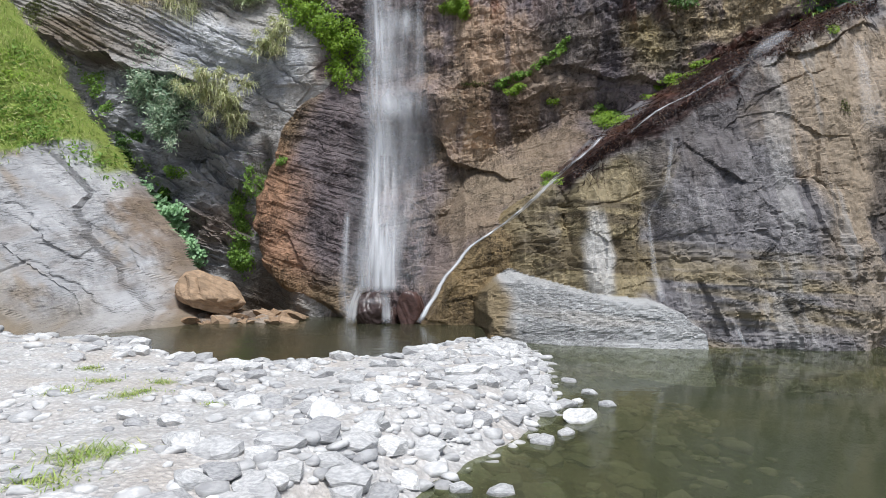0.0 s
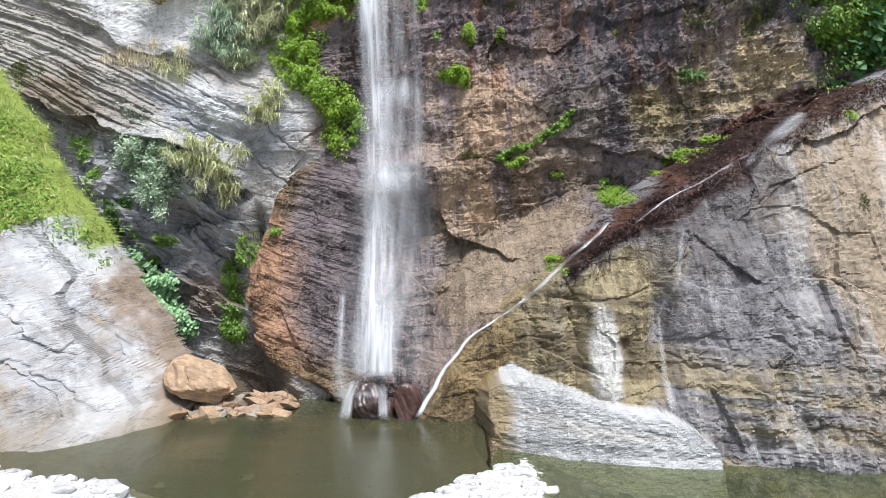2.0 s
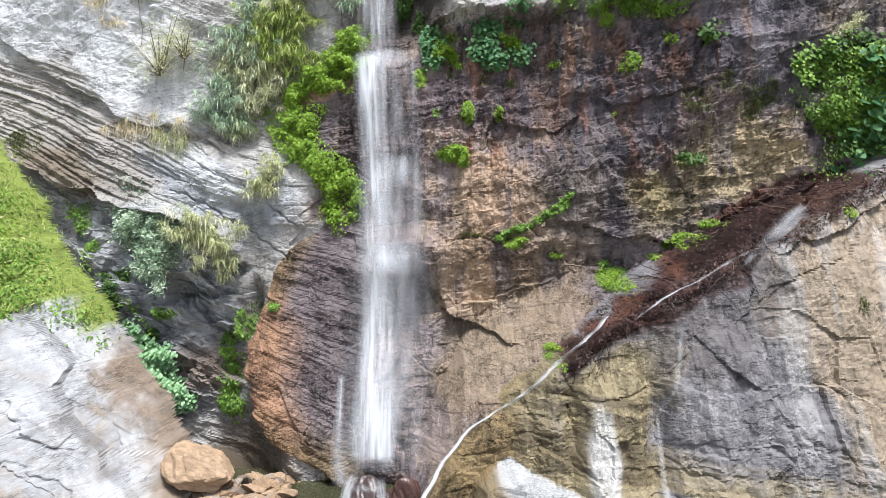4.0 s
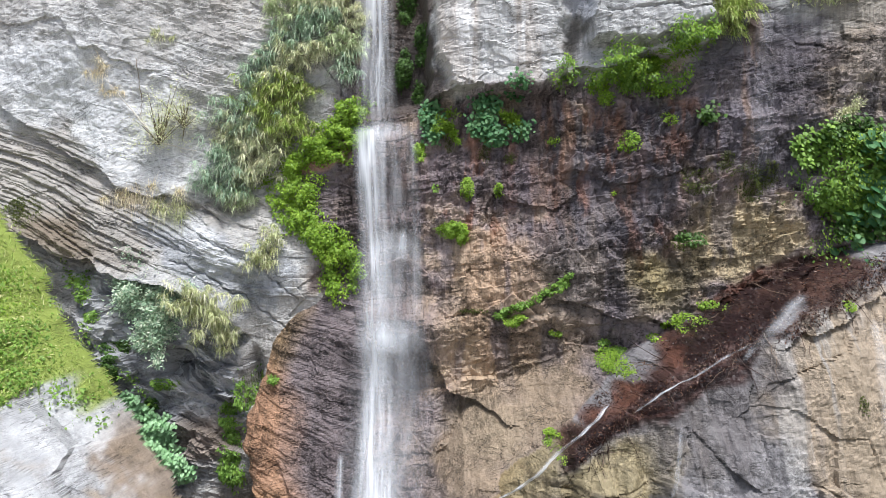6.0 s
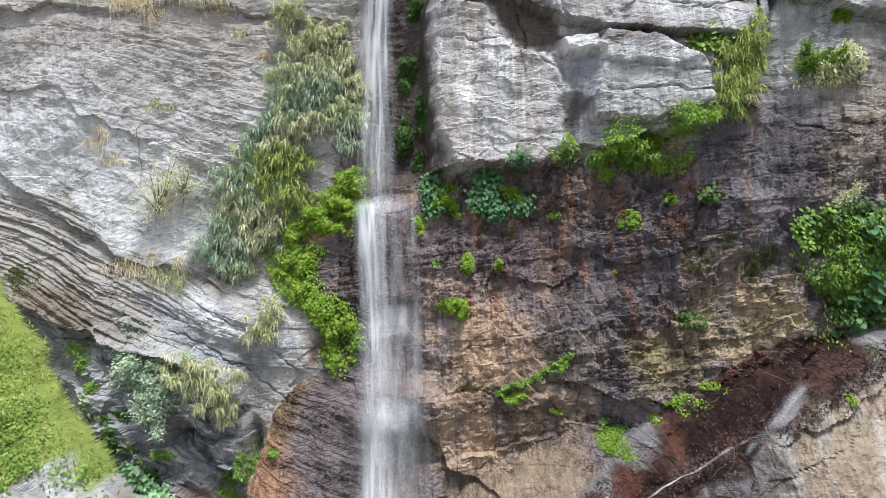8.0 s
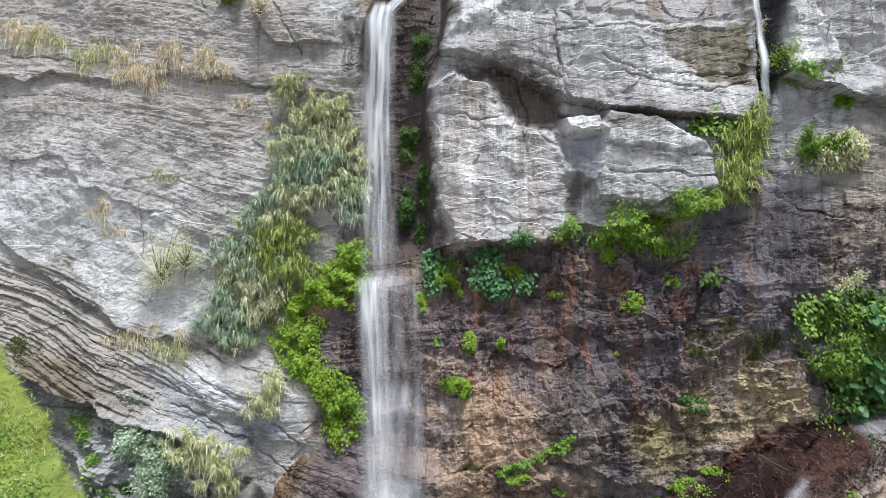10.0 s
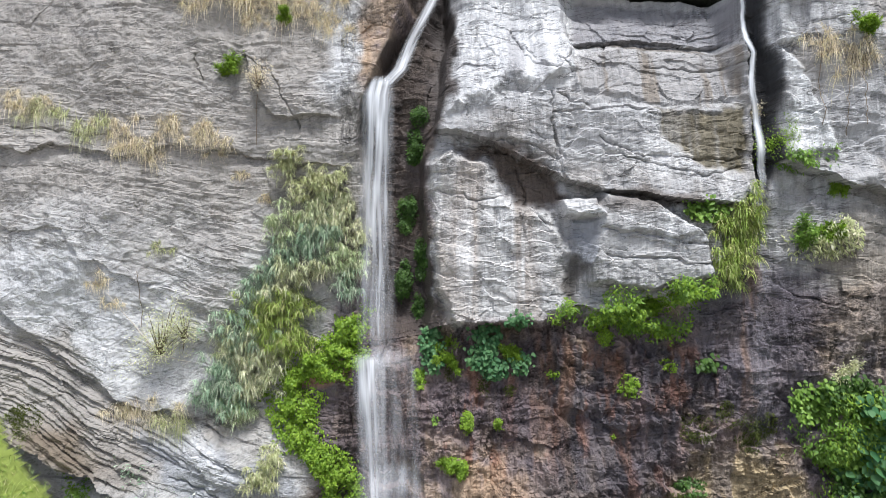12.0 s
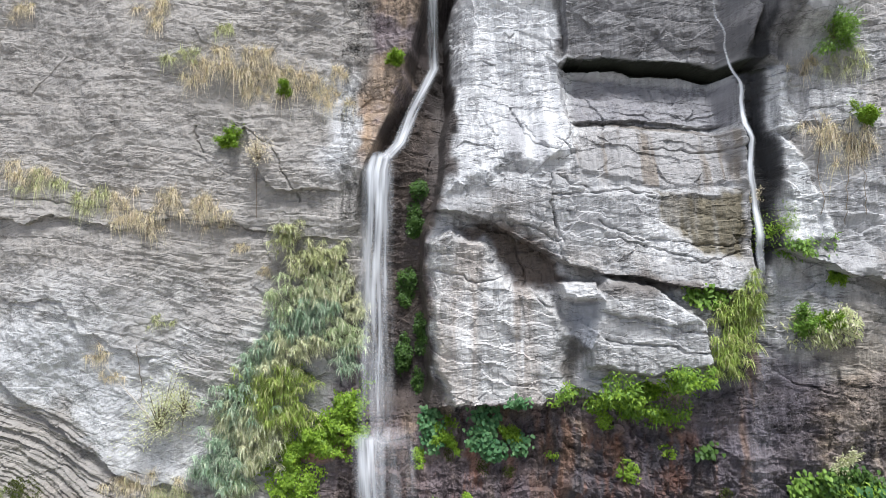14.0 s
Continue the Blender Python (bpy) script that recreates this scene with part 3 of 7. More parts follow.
def rock_material(name, stretch=(1, 1, 3), bump=0.5, runs=0.25, cells=(1, 1, 2), tilt=0.0, fine_scale=1.0, contrast=1.0, relief_depth=0.14, web=0.5, seams=(1.2, 6, 0.5), speck=0.24):
    """Rock whose colour, mineral tone with some painted shade, comes from the mesh, with grain, cracks and a wet gloss.
    """
    m, t, p = material(name)
    tone = t.nodes.new("ShaderNodeAttribute")
    tone.attribute_name = "tone"
    wet = t.nodes.new("ShaderNodeAttribute")
    wet.attribute_name = "wet"
    fine, mid, grain = noise_node(t, 9 / fine_scale, 6, stretch, 0.65, tilt), noise_node(t, 2.2, 5, (stretch[0], 1, min(stretch[2], 3)), 0.55, tilt), noise_node(t, 16, 4, (1, 1, 1.4), 0.7)
    shade = t.nodes.new("ShaderNodeMath")
    shade.operation = "MULTIPLY"
    t.links.new(ramp(t, fine.outputs[0], 0.36, 0.64, 1 - 0.42 * contrast, 1 + 0.26 * contrast), shade.inputs[0])
    t.links.new(ramp(t, mid.outputs[0], 0.36, 0.64, 0.9, 1.1), shade.inputs[1])
    down = noise_node(t, 5.0, 5, (1, 1, 0.09), 0.6)
    colour_runs = t.nodes.new("ShaderNodeMath")
    colour_runs.operation = "MULTIPLY"
    t.links.new(shade.outputs[0], colour_runs.inputs[0])
    t.links.new(ramp(t, down.outputs[0], 0.38, 0.62, 1 - 0.8 * runs, 1 + 0.8 * runs), colour_runs.inputs[1])
    shade = colour_runs
    shade2 = t.nodes.new("ShaderNodeMath")
    shade2.operation = "MULTIPLY"
    t.links.new(shade.outputs[0], shade2.inputs[0])
    t.links.new(ramp(t, grain.outputs[0], 0.36, 0.64, 1 - speck, 1 + speck), shade2.inputs[1])
    shade = shade2
    quiet = ramp(t, noise_node(t, 0.55, 3, (1, 1, 1.6)).outputs[0], 0.4, 0.6, 0.2, 1.0)
    even = t.nodes.new("ShaderNodeMix")
    even.inputs[2].default_value = 1.0
    t.links.new(quiet, even.inputs[0])
    t.links.new(shade.outputs[0], even.inputs[3])
    shade = even
    grey = t.nodes.new("ShaderNodeCombineColor")
    for k in range(3):
        t.links.new(shade.outputs[0], grey.inputs[k])
    colour = mix_colour(t, "MULTIPLY", 1.0, tone.outputs["Color"], grey.outputs[0])
    split = node(t, "ShaderNodeTexVoronoi", Scale=1.0)
    split.feature = "DISTANCE_TO_EDGE"
    place, bent, warp = t.nodes.new("ShaderNodeMapping"), t.nodes.new("ShaderNodeVectorMath"), t.nodes.new("ShaderNodeVectorMath")
    warp.operation, bent.operation = "SCALE", "ADD"
    warp.inputs["Scale"].default_value = 0.5
    t.links.new(mid.outputs["Color"], warp.inputs[0])
    t.links.new(mid.inputs["Vector"].links[0].from_node.inputs["Vector"].links[0].from_node.outputs[0], bent.inputs[0])
    t.links.new(warp.outputs[0], bent.inputs[1])
    t.links.new(bent.outputs[0], place.inputs["Vector"])
    place.inputs["Scale"].default_value = cells
    t.links.new(place.outputs[0], split.inputs["Vector"])
    patchy = ramp(t, noise_node(t, 0.9, 3).outputs[0], 0.5, 0.62, 0.0, web)
    bed = noise_node(t, seams[0], 4, (1, 1, seams[1]), 0.5, tilt)
    off, size = t.nodes.new("ShaderNodeMath"), t.nodes.new("ShaderNodeMath")
    off.operation, size.operation = "SUBTRACT", "ABSOLUTE"
    off.inputs[1].default_value = 0.5
    t.links.new(bed.outputs[0], off.inputs[0])
    t.links.new(off.outputs[0], size.inputs[0])
    seam = t.nodes.new("ShaderNodeMath")
    seam.operation = "MULTIPLY"
    t.links.new(ramp(t, size.outputs[0], 0.0, 0.02, 1.0, 0.0), seam.inputs[0])
    t.links.new(ramp(t, noise_node(t, 0.8, 3).outputs[0], 0.42, 0.56, 0.0, seams[2]), seam.inputs[1])
    gap = t.nodes.new("ShaderNodeMath")
    gap.operation = "MULTIPLY"
    t.links.new(ramp(t, split.outputs["Distance"], 0.0, 0.045, 1.0, 0.0), gap.inputs[0])
    t.links.new(patchy, gap.inputs[1])
    both = t.nodes.new("ShaderNodeMath")
    both.operation = "MAXIMUM"
    t.links.new(gap.outputs[0], both.inputs[0])
    t.links.new(seam.outputs[0], both.inputs[1])
    gap = both
    colour = mix_colour(t, "MIX", gap.outputs[0], colour, (0.025, 0.022, 0.02))
    t.links.new(colour, p.inputs["Base Color"])
    dry = ramp(t, wet.outputs["Fac"], 0.0, 1.0, 0.75, 0.28)
    t.links.new(dry, p.inputs["Roughness"])
    p.inputs["Specular IOR Level"].default_value = 0.22
    add = t.nodes.new("ShaderNodeMath")
    add.operation = "ADD"
    t.links.new(fine.outputs[0], add.inputs[0])
    t.links.new(ramp(t, grain.outputs[0], 0, 1, 0, 0.35), add.inputs[1])
    deep = t.nodes.new("ShaderNodeMath")
    deep.operation = "SUBTRACT"
    t.links.new(add.outputs[0], deep.inputs[0])
    t.links.new(gap.outputs[0], deep.inputs[1])
    b = node(t, "ShaderNodeBump", Strength=bump, Distance=relief_depth)
    t.links.new(deep.outputs[0], b.inputs["Height"])
    t.links.new(ramp(t, quiet, 0.2, 1.0, 0.35 * bump, bump), b.inputs["Strength"])
    t.links.new(b.outputs[0], p.inputs["Normal"])
    return m


MAT_SLATE = rock_material("layered grey slate", (1, 1, 6), 0.62, 0.2, (0.7, 0.7, 3.2), 17, 1.4, 0.24, 0.1, 0.12, (1.0, 7, 0.55), 0.15)
MAT_BLOCK = rock_material("pale grey bedded rock", (1, 1, 3), 0.65, 0.35, (0.9, 0.9, 1.8), 5, 1.3, 0.24, 0.1, 0.12, (0.8, 5, 0.6), 0.14)
MAT_WALL = rock_material("wet brown sandstone", (1.3, 1, 1.2), 1.15, 0.5, (1.6, 1.6, 2.6), 6, 1.0, 0.7, 0.14, 0.25, (2.2, 2.5, 0.8))
MAT_WORN = rock_material("water-worn sandstone", (1.3, 1, 1.0), 0.6, 0.35, (0.7, 0.7, 1.2), 4, 1.0, 0.6, 0.12, 0.0, (1.0, 4, 0.4))
MAT_CRUST = rock_material("white mineral crust", (1, 1, 4), 0.9, 0.25, (1.2, 1.2, 4), 6, 1.0, 0.4, 0.1, 0.0, (1.0, 10, 0.35), 0.28)


# ---- cliff mesh ----
DEPTH, FORM, EDGE, BEHIND, REST = relief(X, Z)
SLAB = FORM == 2
FORM = tidy(tidy(REST))


def surface(x, z, behind=False):
    """Depth of the cliff at x, z; behind: of the wall behind the slab."""
    i = np.clip(((np.asarray(x) - gx[0]) / STEP).round().astype(int), 0, len(gx) - 1)
    j = np.clip(((np.asarray(z) - gz[0]) / STEP).round().astype(int), 0, len(gz) - 1)
    return (BEHIND if behind else DEPTH)[j, i]


def blend(base, tone, w):
    return base + (np.array(tone) - base) * w[..., None]


WX = X + 0.45 * fbm(X * 0.7, Z * 0.7, 201, 4)
WZ = Z + 0.45 * fbm(X * 0.7, Z * 0.7, 205, 4)


def patch(cx, cz, rx, rz, turn=0.0, power=4.0):
    return hump(WX, WZ, cx, cz, rx, rz, turn, power)


run_fine = fbm(X * 3.2, Z * 0.22, 211, 4)      # stains that run down the face
run_wide = fbm(X * 1.1, Z * 0.12, 215, 3)
spots = fbm(X * 0.9, Z * 0.9, 219, 5, 0.6)
layer = fbm(X * 0.25, Z * 3.0 + X * 0.3, 223, 4)
dip = fbm(X * 0.4 - Z * 0.15, Z * 2.6 + X * 1.0, 227, 4)

GREY, PALE, BLUE = (0.32, 0.312, 0.30), (0.50, 0.50, 0.505), (0.25, 0.26, 0.28)
BROWN, TAN, ORANGE, YELLOW = (0.22, 0.195, 0.17), (0.29, 0.215, 0.15), (0.40, 0.225, 0.13), (0.31, 0.27, 0.18)
DARK, PURPLE, RED, WHITE = (0.04, 0.036, 0.04), (0.18, 0.147, 0.15), (0.045, 0.014, 0.010), (0.62, 0.615, 0.615)
OLIVE = (0.16, 0.13, 0.055)


def paint_back():
    high = sm(16.5, 18.5, Z)
    left = (1 - sm(-4.3 + 1.3 * high, -3.2 + 0.9 * high, WX)) * (1 - area(BROWN_BANK, 0.25, 0.3))
    c = np.zeros(X.shape + (3,)) + PURPLE
    c = blend(c, TAN, sm(-0.25, 0.5, spots) * 0.8)
    c = blend(c, (0.295, 0.215, 0.14), patch(2.2, 7.0, 2.6, 2.6) * 0.9)
    c = blend(c, (0.27, 0.188, 0.128), area(TAN_LOW, 0.4, 0.4) * 0.85)
    c = blend(c, YELLOW, patch(1.3, 4.0, 1.5, 0.9) * 0.7)
    c = blend(c, (0.2, 0.17, 0.15), patch(4.2, 9.0, 1.2, 1.8) * 0.7)
    c = blend(c, (0.082, 0.074, 0.085), area(WET_DARK, 0.5, 0.5) * (0.5 + 0.35 * sm(-0.5, 0.5, run_fine)))
    c = blend(c, DARK, patch(3.8, 12.4, 3.5, 1.3) * sm(-0.5, 0.4, run_fine) * 0.45)
    c = blend(c, OLIVE, patch(6.6, 8.6, 1.6, 0.9) * 0.8)
    c = blend(c, (0.285, 0.225, 0.135), area(TAN_FACE, 0.35, 0.4) * 0.9)
    c = blend(c, DARK, patch(4.5, 13.4, 5.5, 1.5) * (0.2 + 0.3 * sm(-0.4, 0.3, run_fine)))
    c = blend(c, (0.2, 0.17, 0.14), patch(13, 14.5, 2.0, 3.5) * 0.7)
    c = blend(c, (0.22, 0.11, 0.06), sm(0.0, 0.8, fbm(X * 1.5, Z * 0.35, 237, 4, 0.6)) * patch(4.2, 12.4, 5, 2.2) * 0.6)
    c = blend(c, (0.11, 0.085, 0.09), area([(-0.6, 14.4), (3.2, 14.4), (3.0, 11.2), (1.4, 10.7), (-0.4, 10.9)], 0.4, 0.4) * 0.7)
    c = blend(c, (0.19, 0.085, 0.05), area([(-0.6, 14.4), (9.0, 14.4), (8.0, 9.6), (3.6, 9.2), (-0.4, 10.5)], 0.5, 0.5) * sm(0.15, 0.7, fbm(X * 2.2, Z * 0.7, 239, 5, 0.65)) * 0.6)
    c = blend(c, (0.085, 0.075, 0.09), sm(0.1, 0.6, fbm(X * 1.5, Z * 0.35, 235, 4)) * (1 - sm(14, 15, Z)) * sm(4.5, 6.5, Z) * 0.6)
    c = blend(c, DARK, sm(0.1, 0.7, run_wide) * (1 - left) * (1 - sm(14, 15, Z)) * 0.35)
    c = blend(c, (0.12, 0.098, 0.095), patch(0.2, 2.4, 1.1, 2.2) * 0.8)
    # foot painted darker to offset the top light its lean catches
    c = blend(c, (0.165, 0.124, 0.086), area(WALL_FOOT, 0.35, 0.35) * 0.85)
    run = np.interp(Z, [-0.5, 0, 1.05, 2.14, 2.7, 3.6], [-0.9, -0.67, -0.09, 0.76, 1.49, 2.7])
    c = blend(c, (0.15, 0.105, 0.045), sm(-0.05, 0.1, X - run) * (1 - sm(2.6, 3.2, Z)) * 0.85)
    # chute of the fall: dark wet rock, with the cleft's shade painted in
    c = blend(c, (0.09, 0.062, 0.058), hump(WX, WZ, -1.9, 7, 1.5, 9, 0, 6) * 0.85)
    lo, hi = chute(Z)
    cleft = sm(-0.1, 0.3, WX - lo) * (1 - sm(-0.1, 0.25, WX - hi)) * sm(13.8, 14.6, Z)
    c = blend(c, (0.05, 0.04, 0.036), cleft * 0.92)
    c = blend(c, (0.075, 0.06, 0.062), area(BROWN_BANK, 0.2, 0.2) * 0.8)
    c = blend(c, (0.2, 0.12, 0.085), area([(-5.6, 12.5), (-3.6, 13.5), (-2.7, 13.2), (-4.4, 12.4)], 0.15, 0.15))
    # pale blocks and the slabs over them
    up = sm(14.6, 15.2, WZ + 0.0 * X - 0.12 * np.maximum(0, WX - 3)) * sm(-0.7, -0.1, WX)
    g = np.zeros(X.shape + (3,)) + (0.35, 0.345, 0.345)
    g = blend(g, BROWN, sm(-0.1, 0.7, spots) * 0.5)
    g = blend(g, (0.54, 0.535, 0.535), patch(6.2, 20.6, 3.0, 1.1, -14) * sm(-0.4, 0.4, spots) * 0.8)
    g = blend(g, (0.48, 0.48, 0.487), area(WHITE_COLUMN, 0.6, 0.4) * 0.85)
    g = blend(g, WHITE, area(WHITE_COLUMN, 0.7, 0.4) * sm(-0.4, 0.6, run_fine) * 0.75)
    g = blend(g, (0.27, 0.265, 0.275), area(WHITE_COLUMN, 0.4, 0.3) * sm(0.35, 0.8, fbm(X * 1.6, Z * 0.3, 231, 4)) * 0.6)
    g = blend(g, (0.205, 0.2, 0.212), area(SLAB_UPPER, 0.1, 0.1) * (0.7 + 0.25 * sm(-0.5, 0.5, run_fine)))
    g = blend(g, (0.29, 0.28, 0.275), area(SLAB_LOWER, 0.15, 0.2) * 0.8)
    g = blend(g, (0.19, 0.155, 0.12), area(SLAB_LOWER, 0.15, 0.2) * sm(0.2, 0.7, run_fine) * 0.7)
    g = blend(g, (0.12, 0.1, 0.06), area(MOSSY_PANEL, 0.15, 0.2) * (0.6 + 0.3 * sm(-0.4, 0.4, run_fine)))
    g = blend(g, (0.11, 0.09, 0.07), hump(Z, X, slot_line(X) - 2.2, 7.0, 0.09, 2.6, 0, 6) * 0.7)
    g = blend(g, (0.41, 0.4, 0.39), area(BLOCK_LEFT, 0.15, 0.15) * 0.85)
    g = blend(g, (0.33, 0.28, 0.24), area(BLOCK_LEFT, 0.2, 0.15) * sm(0.0, 0.7, run_wide) * 0.6)
    g = blend(g, WHITE, area(BLOCK_LEFT, 0.3, 0.3) * patch(1.9, 17.2, 1.5, 2.0) * sm(-0.25, 0.4, run_fine) * 0.85)
    g = blend(g, (0.38, 0.375, 0.37), area(BLOCK_RIGHT, 0.1, 0.1) * 0.8)
    g = blend(g, WHITE, area(BLOCK_RIGHT, 0.2, 0.2) * patch(6.2, 18.3, 1.8, 0.8, -20) * sm(-0.2, 0.4, run_fine) * 0.75)
    g = blend(g, WHITE, area(SHELF, 0.1, 0.1) * 0.75)
    g = blend(g, (0.23, 0.24, 0.265), area(WEDGE, 0.1, 0.1) * 0.8)
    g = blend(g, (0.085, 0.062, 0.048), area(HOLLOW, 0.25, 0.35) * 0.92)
    # shade below the lip and in the gap between the blocks, as colour
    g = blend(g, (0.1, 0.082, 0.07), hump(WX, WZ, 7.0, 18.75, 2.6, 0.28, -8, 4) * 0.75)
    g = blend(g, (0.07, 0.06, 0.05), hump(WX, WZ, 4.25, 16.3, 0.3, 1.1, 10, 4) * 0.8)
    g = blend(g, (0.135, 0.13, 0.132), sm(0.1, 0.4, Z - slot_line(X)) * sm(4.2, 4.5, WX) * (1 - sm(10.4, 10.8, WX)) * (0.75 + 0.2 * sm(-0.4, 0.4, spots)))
    g = blend(g, (0.2, 0.165, 0.12), patch(12.6, 16.5, 1.8, 2.2) * 0.6)
    g = blend(g, (0.56, 0.56, 0.56), np.maximum(area(PALE_RIGHT, 0.15, 0.2), 0.8 * area(PALE_RIGHT_TOP, 0.12, 0.15)) * 0.85)
    # shade of the gully and its right side, painted as near-black rock
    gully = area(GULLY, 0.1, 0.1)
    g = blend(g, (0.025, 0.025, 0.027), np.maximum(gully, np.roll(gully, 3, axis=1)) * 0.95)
    # shade in the slot under the top slabs, painted into the rock tone
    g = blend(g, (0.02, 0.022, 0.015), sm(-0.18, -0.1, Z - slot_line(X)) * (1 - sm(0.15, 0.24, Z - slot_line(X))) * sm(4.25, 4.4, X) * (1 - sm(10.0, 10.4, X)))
    # the same painted cleft shade on the pale rock
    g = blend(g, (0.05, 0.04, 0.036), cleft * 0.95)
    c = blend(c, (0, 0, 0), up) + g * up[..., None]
    c = blend(c, (0.088, 0.078, 0.09), area(DARK_WALL, 0.4, 0.4) * 0.9)
    c = blend(c, (0.17, 0.1, 0.06), area(DARK_WALL, 0.5, 0.4) * sm(0.3, 0.8, run_fine) * 0.5)
    # left wall
    g = np.zeros(X.shape + (3,)) + GREY
    g = blend(g, (0.25, 0.232, 0.212), np.clip(sm(-0.3, 0.6, spots) * 0.5 + 0.85 * sm(17.0, 20, Z), 0, 0.95))
    g = blend(g, (0.20, 0.19, 0.18), sm(0.1, 0.8, dip) * 0.5)
    g = blend(g, (0.395, 0.395, 0.4), area(PALE_SLAB, 1.3, 0.6) * 0.85)
    g = blend(g, (0.48, 0.475, 0.47), area(PALE_SLAB, 1.0, 0.6) * sm(0.1, 0.7, fbm(X * 0.35 - Z * 0.1, Z * 0.9 + X * 0.3, 233, 4)) * 0.5)
    g = blend(g, PALE, patch(-13.5, 18.6, 3.0, 0.8, -6) * 0.2)
    g = blend(g, (0.215, 0.195, 0.175), area(BEDDED_BAND, 0.4, 0.4) * 0.75)
    g = blend(g, BLUE, area(BLUE_SLAB, 0.3, 0.4) * 0.75)
    g = blend(g, PALE, patch(-8.6, 10.4, 2.2, 0.5, -28) * 0.6)
    g = blend(g, (0.2, 0.205, 0.22), area(LOW_LEFT, 0.5, 0.5) * (0.55 + 0.3 * sm(-0.4, 0.4, spots)))
    g = blend(g, (0.12, 0.09, 0.06), patch(-13.6, 10.2, 1.8, 1.0, -25) * 0.8)
    g = blend(g, (0.16, 0.12, 0.09), patch(-8.3, 3.0, 1.2, 0.8) * 0.8)
    g = blend(g, (0.10, 0.075, 0.05), patch(-6.2, 0.5, 1.8, 1.5) * 0.9)
    g = blend(g, PALE, patch(-3.6, 24.6, 0.9, 2.0) * 0.8)
    g = blend(g, (0.3, 0.19, 0.1), patch(-2.7, 24.4, 0.3, 1.2) * 0.8)
    return blend(c * (1.36 - 0.32 * up[..., None]), (0, 0, 0), left) + g * 1.22 * left[..., None]


def paint_forms():
    c = paint_back()
    o = np.zeros(X.shape + (3,)) + PURPLE
    o = blend(o, ORANGE, (1 - sm(-5.4, -4.0, WX + 0.25 * (Z - 3))) * 0.85)
    o = blend(o, (0.2, 0.14, 0.07), (1 - sm(0.8, 2.0, WZ)) * 0.8)
    o = blend(o, (0.28, 0.19, 0.1), sm(5.5, 7.0, WZ) * (1 - sm(-5.2, -4.2, WX)) * 0.8)
    o = blend(o, DARK, sm(-3.6, -2.6, WX) * 0.5 + 0.12 * sm(0.2, 0.8, layer)) * 0.85
    s = np.zeros(X.shape + (3,)) + (0.335, 0.335, 0.34)
    s = blend(s, (0.27, 0.25, 0.235), sm(0.05, 0.6, spots) * 0.8)
    s = blend(s, (0.27, 0.2, 0.12), sm(0.35, 0.8, fbm(X * 0.5, Z * 0.9, 241, 4)) * 0.55)
    edge = np.interp(Z, *SLAB_EDGE)
    s = blend(s, (0.215, 0.155, 0.105), sm(-0.75, -0.1, X - edge + 0.35 * spots) * (1 - sm(3.6, 4.6, Z)) * 0.8)
    s = blend(s, (0.3, 0.23, 0.14), patch(-12.3, 0.4, 1.6, 1.2) * 0.7)
    flow = fbm((X * 0.7 - Z * 0.72) * 0.45, (X * 0.72 + Z * 0.7) * 1.7, 243, 5, 0.6)
    s = blend(s, (0.25, 0.19, 0.125), sm(0.1, 0.6, flow) * 0.6)
    s = blend(s, (0.46, 0.46, 0.465), sm(0.05, 0.5, -flow) * 0.6)
    s = blend(s, (0.16, 0.125, 0.08), (1 - sm(0.0, 0.9, WZ)) * 0.8)
    s = blend(s, (0.21, 0.26, 0.06), sm(-0.1, 0.35, WZ - grass_line(X) + 0.3 * spots))
    b = np.zeros(X.shape + (3,)) + (0.175, 0.165, 0.168)
    b = blend(b, (0.2, 0.16, 0.09), (1 - sm(2.9, 3.6, WX)) * 0.9)
    b = blend(b, (0.235, 0.19, 0.105), area(TAN_BUTTRESS, 0.25, 0.3) * 0.9)
    b = blend(b, (0.24, 0.19, 0.1), (1 - sm(1.0, 2.6, WZ)) * sm(-0.4, 0.5, layer) * 0.8)
    b = blend(b, (0.30, 0.235, 0.168), area(TAN_SHOULDER, 0.4, 0.4) * 0.9)
    b = blend(b, (0.24, 0.19, 0.135), sm(8.8, 9.8, WX) * (1 - sm(10.2, 11.0, WX)) * 0.7)
    b = blend(b, (0.1, 0.092, 0.1), sm(0.1, 0.6, run_wide) * sm(5, 6, WX) * 0.6)
    b = blend(b, (0.3, 0.29, 0.28), sm(0.3, 0.8, run_fine) * sm(5, 6, WX) * 0.6)
    b = blend(b, DARK, sm(10.4, 11.2, WX) * (1 - sm(4, 6, WZ)) * 0.7)
    b = blend(b, (0.06, 0.045, 0.03), sm(0.15, 0.7, layer) * (1 - sm(4.5, 6, WX)) * 0.7)
    b = blend(b, (0.23, 0.16, 0.07), (1 - sm(1.4, 2.6, WX)) * 0.8)
    b = blend(b, (0.52, 0.51, 0.49), hump(X + 0.1 * spots, Z, 4.0, 1.6, 0.4, 1.5, 0, 8) * (0.6 + 0.2 * sm(-0.5, 0.5, run_fine)))
    b = blend(b, (0.095, 0.082, 0.078), area(WET_BELT, 0.3, 0.35) * (0.55 + 0.3 * sm(-0.4, 0.4, run_fine)))
    soak = area(RED_TOP, 0.12, 0.15)
    black, rust = sm(-0.3, 0.4, fbm(X * 1.6 - Z, Z * 3.0 - X * 1.5, 251, 4)), sm(0.25, 0.7, fbm(X * 1.1 - Z * 0.6, Z * 2.0 - X, 253, 4))
    b = blend(blend(blend(b, (0.055, 0.024, 0.018), soak * 0.92), (0.014, 0.007, 0.007), soak * black * 0.9), (0.14, 0.062, 0.042), soak * rust * 0.6)
